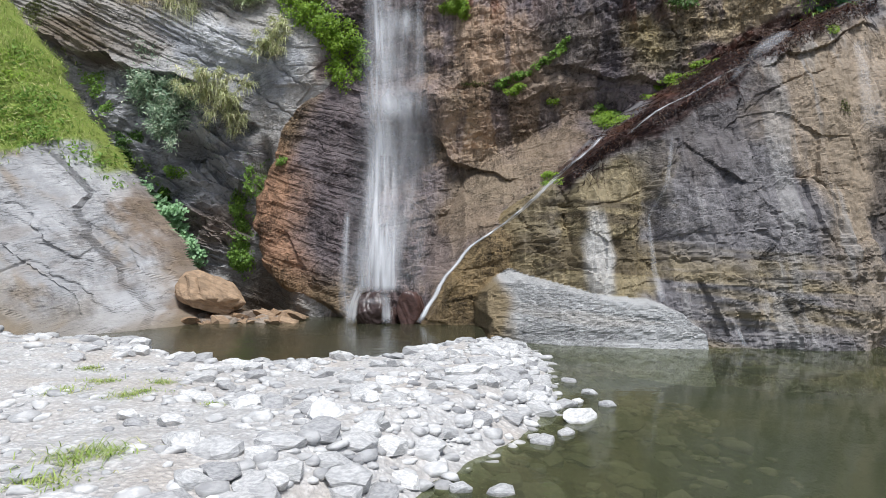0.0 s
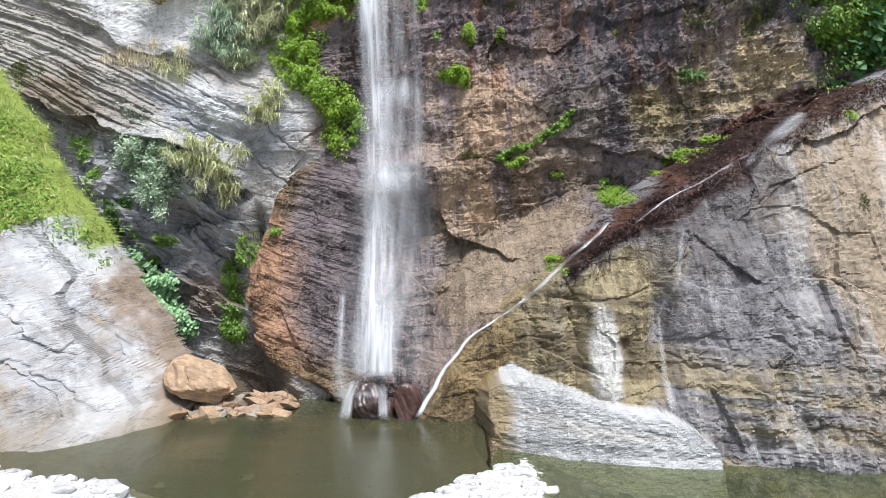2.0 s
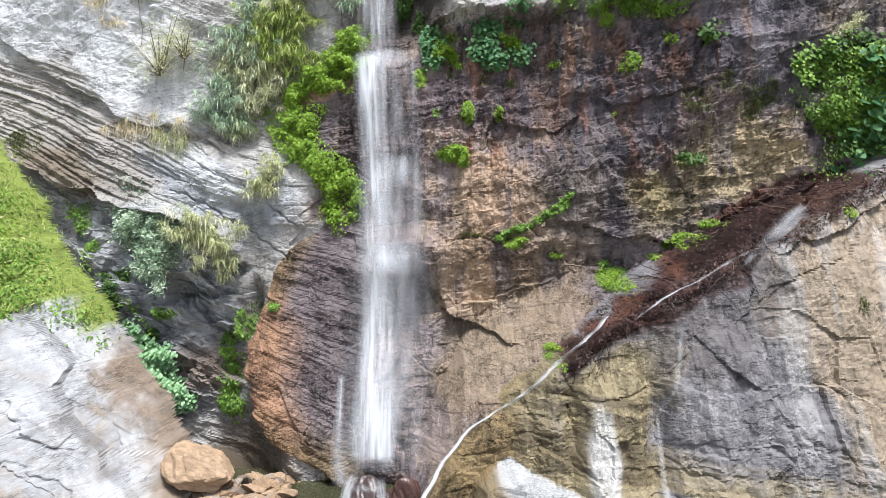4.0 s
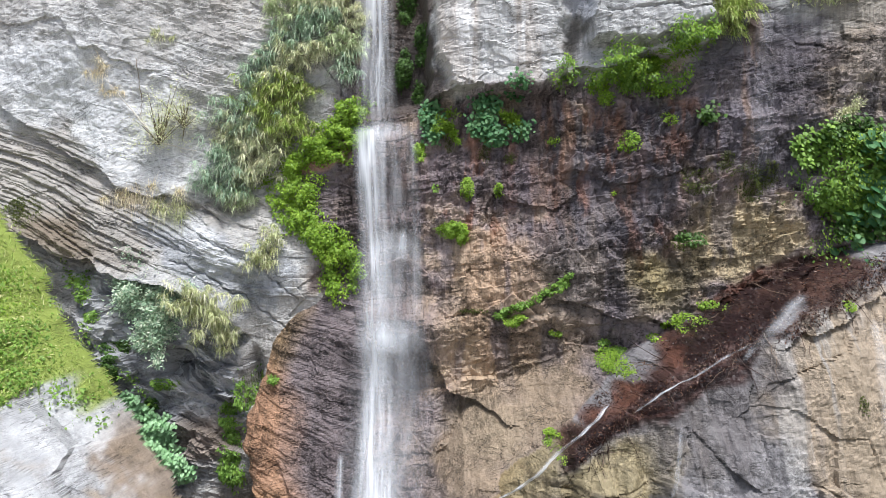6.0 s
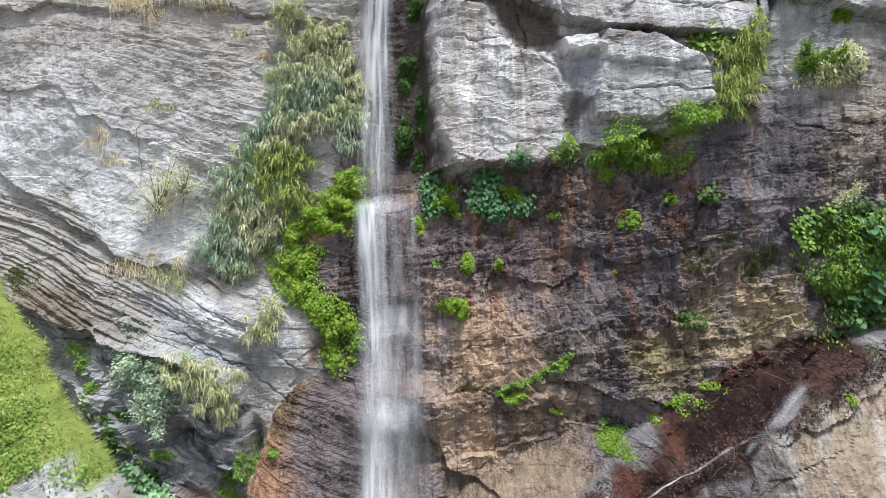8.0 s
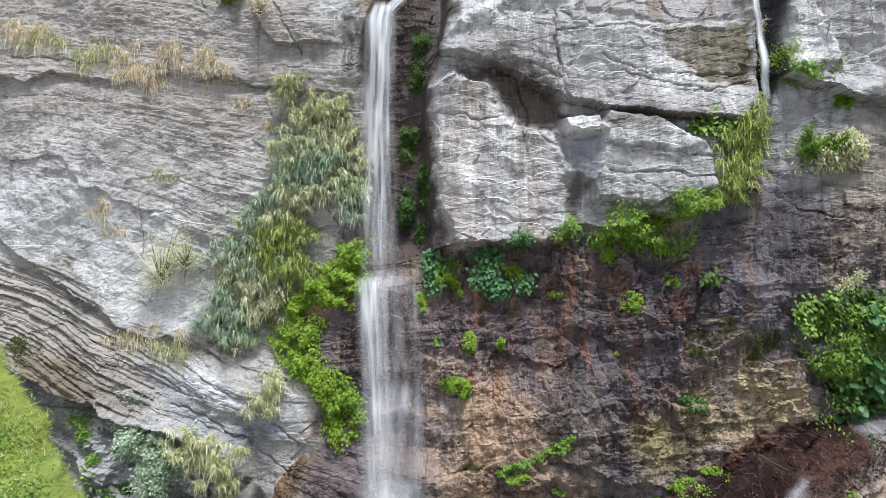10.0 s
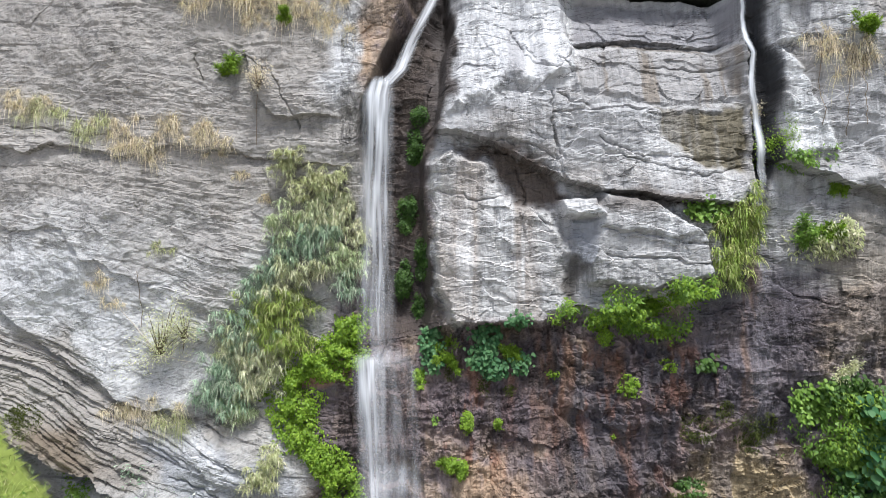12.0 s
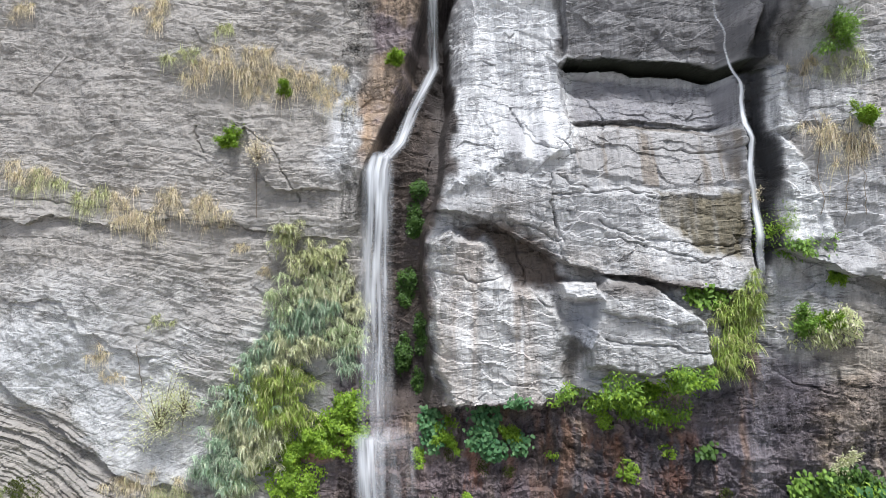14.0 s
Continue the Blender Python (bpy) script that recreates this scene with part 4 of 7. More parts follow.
    c = blend(blend(blend(c, (0.055, 0.024, 0.018), soak * 0.92), (0.014, 0.007, 0.007), soak * black * 0.9), (0.14, 0.062, 0.042), soak * rust * 0.6)
    p = np.zeros(X.shape + (3,)) + (0.37, 0.37, 0.365)
    p = blend(p, (0.4, 0.36, 0.31), sm(0.2, 0.8, layer) * 0.4)
    p = blend(p, (0.2, 0.145, 0.07), (1 - sm(1.2, 1.9, WX)) * 0.9)
    for k, paint in ((1, o), (3, b), (4, p)):
        c[FORM == k] = paint[FORM == k]
    return np.clip(c, 0.01, 0.9), np.clip(s, 0.01, 0.9)


TONE, SLAB_TONE = paint_forms()
seep = 0.35 + 0.4 * sm(-0.3, 0.6, run_wide)
WET = np.clip(hump(X, Z, -1.7, 10, 2.2, 16, 0, 6) + patch(9.6, 14, 1.5, 3) + (FORM == 0) * sm(-3.5, -2.5, X) * (1 - sm(14.5, 15.5, Z)) * seep
              + (FORM == 1) * seep + 0.5 * (1 - sm(0.1, 0.7, Z)) + (FORM == 3) * (seep - 0.2) * sm(0.2, 0.8, EDGE) + 0.9 * area(RED_TOP, 0.15, 0.1), 0, 1) * 0.8


def cliff_piece(name, keep, mat, label, depth=None, tone=None):
    depth, tone = BEHIND if depth is None else depth, TONE if tone is None else tone
    quad = keep[:-1, :-1]
    if depth is DEPTH:
        quad = quad & keep[1:, :-1] & keep[:-1, 1:] & keep[1:, 1:]
    j, i = np.nonzero(quad)
    n = X.shape[1]
    faces = np.stack([j * n + i, j * n + i + 1, (j + 1) * n + i + 1, (j + 1) * n + i], axis=1)
    used, index = np.unique(faces, return_inverse=True)
    faces = index.reshape(-1, 4)
    co = np.stack([X.ravel()[used], depth.ravel()[used], Z.ravel()[used]], axis=1)
    me = bpy.data.meshes.new(name)
    me.vertices.add(len(co))
    me.vertices.foreach_set("co", co.ravel())
    me.loops.add(faces.size)
    me.loops.foreach_set("vertex_index", faces.ravel())
    me.polygons.add(len(faces))
    me.polygons.foreach_set("loop_start", np.arange(0, faces.size, 4))
    me.update(calc_edges=True)
    a = me.attributes.new("tone", "FLOAT_COLOR", "POINT")
    a.data.foreach_set("color", np.concatenate([tone.reshape(-1, 3)[used], np.ones((len(used), 1))], axis=1).ravel())
    a = me.attributes.new("wet", "FLOAT", "POINT")
    a.data.foreach_set("value", WET.ravel()[used])
    me.shade_flat()
    me.materials.append(mat)
    return tagged(new(name, me), label, "cliff", kind="structure")


west = (FORM == 0) & (X < -3.6)
high = (FORM == 0) & ~west & (Z > 14.9 + 0.12 * np.maximum(0, X - 3)) & (X > -0.6)
cliff_piece("cliff_west", west, MAT_SLATE, "layered grey slate cliff with dipping broken beds")
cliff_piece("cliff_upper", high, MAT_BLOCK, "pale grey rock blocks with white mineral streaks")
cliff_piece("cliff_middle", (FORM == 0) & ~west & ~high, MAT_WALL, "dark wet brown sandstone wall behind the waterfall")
cliff_piece("cliff_foot", FORM == 1, MAT_WALL, "orange to purple leaning rock beside the waterfall")
cliff_piece("rock_slab", SLAB, MAT_SLATE, "pale grey sloping rock slab with grassy top", DEPTH, SLAB_TONE)
cliff_piece("rock_buttress", FORM == 3, MAT_WORN, "water-worn tan and grey buttress with wet red top")
cliff_piece("crust_ledge", FORM == 4, MAT_CRUST, "white mineral crust ledge along the pool")

# ---- ground, gravel bar and pools ----
LOW_WATER, HIGH_WATER = -0.30, -0.06


def bar_edge(y):
    """Where the bar ends and the lower pool begins."""
    return np.interp(y, [-40, -6, 0, 4.7, 6.3, 7.2, 8.8, 11.4, 13.5, 15.2, 17], [-6, -3, -1.35, -0.9, 0.0, 0.55, 1.25, 1.5, 1.65, 1.65, 1.5])


def ground_height(x, y):
    n = fbm(x * 0.5, y * 0.5, 301, 4)
    z = 0.10 + 0.07 * n + 0.02 * fbm(x * 3, y * 3, 305, 3) + 0.25 * sm(-4, -10, x) * (1 - sm(12, 15, y))
    shore = np.interp(x, [-12, -9.5, -5.9, -4.7, -2.9, -0.8, 0.5, 1.5, 3], [13.7, 13.5, 12.2, 11.1, 10.8, 11.1, 12.7, 14.3, 18]) + 0.25 * n
    z -= np.clip((y - shore) * 0.3, 0, 0.7) + 0.12 * sm(-0.3, 0.3, y - shore)
    z += 1.2 * sm(17.8, 21.5, y) * sm(-6.2, -7.6, x)
    d = x + 0.25 * n - bar_edge(y)
    z -= np.clip(d + 0.6, 0, 9) * 0.45 * np.exp(-np.maximum(d, 0) * 0.14)
    z = np.where(d > 4, np.minimum(z, -1.1 + 0.1 * n), z)
    far = np.maximum(np.abs(x) - 30, 0) + np.maximum(-y - 30, 0)
    return z + np.minimum(far * 0.04, 4)


def axis(lo, hi, step, reach):
    fine = np.arange(lo, hi, step)
    grow = step * 1.5 ** np.arange(1, 22)
    grow = np.cumsum(grow)
    grow = np.append(grow[grow < reach], reach)
    return np.concatenate([lo - grow[::-1], fine, fine[-1] + grow])


ax, ay = axis(-11, 11, 0.09, 1500), axis(2, 20, 0.09, 1500)
GX, GY = np.meshgrid(ax, ay)
GZ = ground_height(GX, GY)
under = GY > 24
GZ[under] = np.minimum(GZ[under], -0.5)


def grid_mesh(name, x, y, z):
    n, m = x.shape
    j, i = np.meshgrid(np.arange(n - 1), np.arange(m - 1), indexing="ij")
    j, i = j.ravel(), i.ravel()
    faces = np.stack([j * m + i, j * m + i + 1, (j + 1) * m + i + 1, (j + 1) * m + i], axis=1)
    me = bpy.data.meshes.new(name)
    me.from_pydata(np.stack([x.ravel(), y.ravel(), z.ravel()], axis=1).tolist(), [], faces.tolist())
    me.polygons.foreach_set("use_smooth", np.ones(len(faces), bool))
    return me


def gravel_material():
    m, t, p = material("gravel and sand")
    big, mid, fine = noise_node(t, 0.8, 4), noise_node(t, 6, 5), noise_node(t, 45, 4)
    c = mix_colour(t, "MIX", ramp(t, mid.outputs[0], 0.4, 0.6, 0, 1), (0.59, 0.58, 0.57), (0.71, 0.7, 0.685))
    c = mix_colour(t, "MIX", ramp(t, big.outputs[0], 0.45, 0.65, 0, 0.7), c, (0.62, 0.56, 0.5))
    # silt and algae below the water line
    g = t.nodes.new("ShaderNodeNewGeometry")
    sep = t.nodes.new("ShaderNodeSeparateXYZ")
    t.links.new(g.outputs["Position"], sep.inputs[0])
    c = mix_colour(t, "MIX", ramp(t, sep.outputs[2], -0.28, -0.42, 0, 1), c, (0.12, 0.1, 0.055))
    c = mix_colour(t, "MIX", ramp(t, sep.outputs[2], -0.55, -1.0, 0, 1), c, (0.035, 0.048, 0.018))
    c = mix_colour(t, "MIX", ramp(t, sep.outputs[1], 17.2, 18.0, 0, 1), c, (0.13, 0.095, 0.062))
    v = node(t, "ShaderNodeTexVoronoi", Scale=16.0)
    t.links.new(t.nodes["Texture Coordinate"].outputs["Object"], v.inputs["Vector"])
    c = mix_colour(t, "MULTIPLY", 0.5, c, mix_colour(t, "MIX", ramp(t, v.outputs["Distance"], 0.0, 0.6, 1, 0), (0.45, 0.43, 0.42), (1.1, 1.1, 1.1)))
    t.links.new(c, p.inputs["Base Color"])
    p.inputs["Roughness"].default_value = 0.9
    b = node(t, "ShaderNodeBump", Strength=0.7, Distance=0.05)
    add = t.nodes.new("ShaderNodeMath")
    add.operation = "SUBTRACT"
    t.links.new(fine.outputs[0], add.inputs[0])
    t.links.new(v.outputs["Distance"], add.inputs[1])
    t.links.new(add.outputs[0], b.inputs["Height"])
    t.links.new(b.outputs[0], p.inputs["Normal"])
    return m


MAT_GRAVEL = gravel_material()
ground = new("ground", grid_mesh("ground", GX, GY, GZ))
ground.data.materials.append(MAT_GRAVEL)
tagged(ground, "pale grey gravel and sand riverbed", "ground", kind="structure")


def water_material(name, tint, rough, ripple, silt, murk):
    m, t, p = material(name)
    t.nodes.remove(p)
    out = t.nodes["Material Output"]
    see, gloss, mixer = t.nodes.new("ShaderNodeBsdfTransparent"), t.nodes.new("ShaderNodeBsdfGlossy"), t.nodes.new("ShaderNodeMixShader")
    see.inputs[0].default_value = (*tint, 1)
    gloss.inputs["Roughness"].default_value = rough
    fr = node(t, "ShaderNodeFresnel", IOR=1.27)
    n = noise_node(t, 2.2, 3, (1, 1.8, 1))
    b = node(t, "ShaderNodeBump", Strength=ripple, Distance=0.03)
    t.links.new(n.outputs[0], b.inputs["Height"])
    t.links.new(b.outputs[0], gloss.inputs["Normal"])
    t.links.new(fr.outputs[0], mixer.inputs[0])
    cloud, body = t.nodes.new("ShaderNodeBsdfDiffuse"), t.nodes.new("ShaderNodeMixShader")
    cloud.inputs[0].default_value = (*silt, 1)
    body.inputs[0].default_value = murk
    t.links.new(see.outputs[0], body.inputs[1])
    t.links.new(cloud.outputs[0], body.inputs[2])
    t.links.new(body.outputs[0], mixer.inputs[1])
    t.links.new(gloss.outputs[0], mixer.inputs[2])
    t.links.new(mixer.outputs[0], out.inputs[0])
    return m


MAT_POOL = water_material("pool water", (0.74, 0.78, 0.56), 0.03, 0.12, (0.098, 0.11, 0.062), 0.4)
MAT_STIRRED = water_material("stirred pool water", (0.6, 0.58, 0.42), 0.15, 0.6, (0.095, 0.098, 0.055), 0.42)


def pool(name, outline, z, label, mat):
    bm = bmesh.new()
    top = bm.faces.new([bm.verts.new((x, y, z)) for x, y in outline])
    top.normal_update()
    if top.normal.z < 0:
        top.normal_flip()
    me = bpy.data.meshes.new(name)
    bm.to_mesh(me)
    bm.free()
    me.materials.append(mat)
    return tagged(new(name, me), label, "water", kind="structure")


pool("water_lower", [(-12, -20), (-4.5, 0), (-3, 5), (-1.2, 8.5), (0.2, 12.4), (0.9, 14), (1.3, 16), (2, 19), (60, 19), (60, -20)], LOW_WATER, "clear green still pool water", MAT_POOL)
pool("water_upper", [(-11, 11), (-11, 22), (1.2, 22), (1.0, 14.6), (0.5, 12.5), (-2, 10.6)], HIGH_WATER, "shallow brown pool below the waterfall", MAT_STIRRED)

# ---- falling water ----
def fall_material(name, strength, streak=5.0):
    """White falling water: bright threads with clear gaps. u runs across, v down in metres."""
    m, t, p = material(name)
    uv = t.nodes.new("ShaderNodeUVMap")
    sep = t.nodes.new("ShaderNodeSeparateXYZ")
    t.links.new(uv.outputs[0], sep.inputs[0])
    mp = t.nodes.new("ShaderNodeMapping")
    mp.inputs["Scale"].default_value = (streak, 0.35, 1)
    n = node(t, "ShaderNodeTexNoise", Scale=1.0, Detail=2.5, Roughness=0.5)
    t.links.new(uv.outputs[0], mp.inputs[0])
    t.links.new(mp.outputs[0], n.inputs["Vector"])
    density = t.nodes.new("ShaderNodeAttribute")
    density.attribute_name = "flow"
    a = t.nodes.new("ShaderNodeMath")
    a.operation = "MULTIPLY"
    t.links.new(ramp(t, n.outputs[0], 0.3, 0.74, 0.05, 1.0), a.inputs[0])
    t.links.new(density.outputs["Fac"], a.inputs[1])
    b = t.nodes.new("ShaderNodeMath")
    b.operation = "MULTIPLY"
    b.use_clamp = True
    b.inputs[1].default_value = strength
    t.links.new(a.outputs[0], b.inputs[0])
    p.inputs["Base Color"].default_value = (0.78, 0.8, 0.83, 1)
    p.inputs["Roughness"].default_value = 0.6
    t.links.new(b.outputs[0], p.inputs["Alpha"])
    return m


MAT_FALL = fall_material("falling water", 1.0)
MAT_MIST = fall_material("fine water veil", 0.55, 2.5)


def sheet_mesh(name, path, density, mat, across=22, along=0.12, bulge=0.12, seed=0, ragged=0.0, hold=9, skew=0.0, plane=None):
    """A sheet of water. path: rows of x, width, z, gap to the rock; density over v (0 to 1)."""
    zs = [r[2] for r in path]
    count = max(8, int(sum(math.hypot(b[0] - a[0], b[2] - a[2]) for a, b in zip(path, path[1:])) / along))
    s = np.cumsum([0] + [math.hypot(b[0] - a[0], b[2] - a[2]) for a, b in zip(path, path[1:])])
    k = np.linspace(0, s[-1], count)
    cx, w, cz, gap = (np.interp(k, s, [r[c] for r in path]) for c in range(4))
    cx = cx + ragged * fbm(k * 0.8, k * 0, 401 + seed, 3)
    u = np.linspace(-0.5, 0.5, across)
    U, K = np.meshgrid(u, k)
    px = cx[:, None] + U * w[:, None]
    pz = np.broadcast_to(cz[:, None], px.shape)
    y = surface(px, pz)
    # water keeps a smooth line: it follows the nearest rock over a stretch
    y = y.min(axis=1) * 0.6 + y.mean(axis=1) * 0.4
    for pick in (np.min, np.mean):
        pad = np.pad(y, hold, mode="edge")
        y = pick([pad[i:i + len(y)] for i in range(2 * hold + 1)], axis=0)
    if plane is not None:
        y = y * 0 + plane
    py = (y - gap)[:, None] - bulge * (1 - 4 * U * U) + 0.04 * fbm(px * 3, pz * 0.4, 411 + seed, 3)
    me = grid_mesh(name, px, py, np.array(pz))
    layer_uv = me.uv_layers.new(name="UVMap")
    loop = np.zeros(len(me.loops), int)
    me.loops.foreach_get("vertex_index", loop)
    uvs = np.stack([(U * w[:, None]).ravel() + seed * 3.1, K.ravel()], axis=1)[loop]
    layer_uv.data.foreach_set("uv", uvs.ravel())
    d = np.interp(k / s[-1], np.linspace(0, 1, len(density)), density)[:, None] * np.cos(np.pi * U) ** 1.3 * (1 - skew * (U + 0.3))
    ends = np.minimum(1, np.minimum(K, s[-1] - K) / 0.25)
    a = me.attributes.new("flow", "FLOAT", "POINT")
    a.data.foreach_set("value", (d * ends).ravel())
    me.materials.append(mat)
    return me


def water_thing(name, label, sheets, group=""):
    base = tagged(new(name), label, "waterfall", group)
    for k, (kind, mat, path, density, options) in enumerate(sheets):
        ob = new(kind, sheet_mesh(kind, path, density, mat, seed=k + len(name), **options))
        ob.parent = base
        ob.visible_shadow = False
    return base


water_thing("waterfall", "tall white waterfall running down dark wet rock", [
    ("upper_chute", MAT_FALL, [(-0.35, 0.45, 30, 0.1), (-0.25, 0.5, 26.8, 0.1), (-1.05, 0.55, 25.1, 0.15), (-1.45, 0.65, 23.9, 0.2), (-2.05, 0.8, 23.2, 0.25)], [0.9, 1.0, 1.3], {}),
    ("upper_drop", MAT_FALL, [(-2.05, 0.8, 23.5, 0.25), (-2.2, 1.2, 22.8, 0.3), (-2.3, 1.35, 19.5, 0.4), (-2.25, 1.4, 16, 0.5), (-2.1, 1.5, 13.7, 0.35)], [1.5, 1.0, 0.75, 0.5, 0.4], {}),
    ("lower_drop", MAT_FALL, [(-1.8, 1.9, 13.85, 0.15), (-1.75, 2.2, 13.2, 0.2), (-1.65, 2.3, 9, 0.2), (-1.5, 2.3, 7.2, 0.2), (-1.8, 2.0, 4.5, 0.25), (-1.95, 1.9, 1.2, 0.2), (-1.95, 1.8, 0.72, 0.15)], [0.45, 0.34, 0.26, 0.3, 0.28, 0.4, 0.55], {"skew": 0.7}),
    ("core_stream", MAT_FALL, [(-2.4, 1.25, 13.85, 0.3), (-2.3, 1.2, 12.0, 0.35), (-2.2, 1.1, 9, 0.35), (-2.05, 1.2, 5, 0.35), (-2.0, 1.6, 2.0, 0.3), (-2.0, 1.6, 0.75, 0.25)], [1.1, 0.7, 0.5, 0.55, 0.8, 1.2], {}),
    ("lip_crest", MAT_FALL, [(-1.75, 1.9, 14.05, 0.12), (-1.75, 1.9, 13.3, 0.25)], [0.8, 0.5], {"along": 0.05, "skew": 0.9}),
    ("ledge_splash", MAT_MIST, [(-1.55, 1.6, 10.4, 0.3), (-1.5, 1.9, 9.2, 0.4)], [0.6, 1.0, 0.4], {"along": 0.06}),
    ("ledge_splash", MAT_MIST, [(-1.6, 2.2, 7.6, 0.35), (-1.6, 2.4, 6.3, 0.45)], [0.3, 1.6, 0.4], {"along": 0.06}),
    ("spray_veil", MAT_MIST, [(-1.6, 2.6, 10, 0.5), (-1.5, 3.0, 5, 0.5), (-1.8, 3.2, 0.8, 0.3)], [0.2, 0.5, 0.4], {}),
    ("foot_cascade", MAT_FALL, [(-2.35, 0.5, 1.1, 0.0), (-2.55, 0.34, 0.6, 0.05), (-2.65, 0.4, -0.04, 0.1)], [0.4, 1.1, 1.3], {"along": 0.04, "bulge": 0.04, "plane": 18.1}),
    ("foot_cascade", MAT_FALL, [(-1.7, 0.4, 0.95, 0.0), (-1.62, 0.3, 0.6, 0.05), (-1.6, 0.34, -0.04, 0.1)], [0.4, 1.1, 1.3], {"along": 0.04, "bulge": 0.04, "plane": 18.1}),
    ("foot_cascade", MAT_FALL, [(-2.1, 1.1, 0.72, 0.0), (-2.05, 1.2, 0.5, 0.05)], [0.8, 1.0], {"along": 0.04, "bulge": 0.05, "plane": 18.2}),
    ("side_thread", MAT_FALL, [(-3.1, 0.25, 3.4, 0.12), (-3.15, 0.4, 1.5, 0.12), (-3.05, 0.6, 0.0, 0.1)], [0.5, 0.5, 0.6], {}),
    ("right_thread", MAT_FALL, [(-0.95, 0.25, 13.6, 0.1), (-0.8, 0.35, 10.5, 0.12), (-0.75, 0.5, 7.4, 0.12)], [0.25, 0.2, 0.2], {}),
])
water_thing("side_stream", "thin white stream running down the buttress edge", [
    ("stream", MAT_FALL, [(4.7, 0.14, 5.4, 0.1), (3.6, 0.17, 4.49, 0.12), (2.67, 0.19, 3.53, 0.12), (1.49, 0.19, 2.68, 0.12), (0.76, 0.17, 2.14, 0.1), (0.3, 0.16, 1.59, 0.1), (-0.09, 0.16, 1.05, 0.1), (-0.67, 0.22, -0.02, 0.08)], [1.6, 2.0, 2.0, 1.8, 2.0], {"bulge": 0.03, "ragged": 0.09, "along": 0.04, "hold": 4}),
    ("upper_run", MAT_FALL, [(8.1, 0.2, 7.1, 0.05), (7.0, 0.16, 6.45, 0.05), (5.9, 0.16, 5.84, 0.05), (5.04, 0.12, 5.25, 0.05)], [0.5, 0.3, 0.9, 0.5], {"bulge": 0.03, "ragged": 0.08, "along": 0.05, "hold": 2}),
    ("slab_veil", MAT_MIST, [(10.0, 0.5, 8.4, 0.05), (9.3, 1.0, 7.95, 0.05), (8.7, 0.8, 7.5, 0.05), (8.2, 0.35, 7.05, 0.05), (7.8, 0.2, 6.6, 0.05)], [0.25, 0.6, 0.75, 0.6, 0.3], {"bulge": 0.02, "along": 0.05, "hold": 2}),
])
water_thing("trickle", "thin trickle running down the grey buttress", [
    ("thread", MAT_FALL, [(6.2, 0.12, 5.1, 0.04), (5.95, 0.16, 4.2, 0.05), (5.65, 0.16, 3.45, 0.05), (5.45, 0.12, 2.87, 0.05), (5.38, 0.16, 2.0, 0.05), (5.32, 0.2, 1.4, 0.05), (5.36, 0.26, 0.7, 0.05)], [0.25, 0.5, 0.4, 0.25, 0.3, 0.3], {"bulge": 0.02, "ragged": 0.05, "along": 0.05, "hold": 2}),
], "trickles on the rock")
water_thing("trickle", "faint veil of water on tan rock", [
    ("veil", MAT_MIST, [(11.3, 0.5, 7.8, 0.04), (11.1, 0.7, 6.4, 0.05), (10.95, 0.8, 5.0, 0.05)], [0.7, 0.8, 0.4], {"bulge": 0.02, "hold": 2}),
], "trickles on the rock")
water_thing("trickle", "small trickle running into the pool", [
    ("thread", MAT_FALL, [(6.8, 0.08, 0.35, 0.04), (6.9, 0.12, 0.08, 0.04), (7.06, 0.16, -0.3, 0.04)], [0.6, 0.9, 0.9], {"bulge": 0.02, "along": 0.04, "hold": 1}),
], "trickles on the rock")
water_thing("trickle", "faint water veil over dark wet rock", [
    ("veil", MAT_MIST, [(10.0, 0.3, 17.0, 0.05), (9.75, 0.9, 15.2, 0.06), (9.5, 1.1, 13.2, 0.06), (9.5, 0.6, 11.6, 0.06)], [0.3, 0.1, 0.09, 0.05], {"bulge": 0.03, "hold": 3}),
], "trickles on the rock")
water_thing("cliff_stream", "narrow white stream falling in a rock gully", [
    ("stream", MAT_FALL, [(9.1, 0.1, 28.6, 0.08), (9.35, 0.12, 26.4, 0.08), (9.5, 0.2, 25.5, 0.08), (9.56, 0.22, 23.9, 0.1), (9.76, 0.26, 23.4, 0.12), (9.78, 0.28, 21.8, 0.12), (9.86, 0.36, 20.3, 0.12), (9.8, 0.2, 18.8, 0.1)], [0.3, 0.5, 1.2, 1.6, 1.3, 0.7], {"bulge": 0.01, "hold": 4, "ragged": 0.08, "along": 0.06}),
])

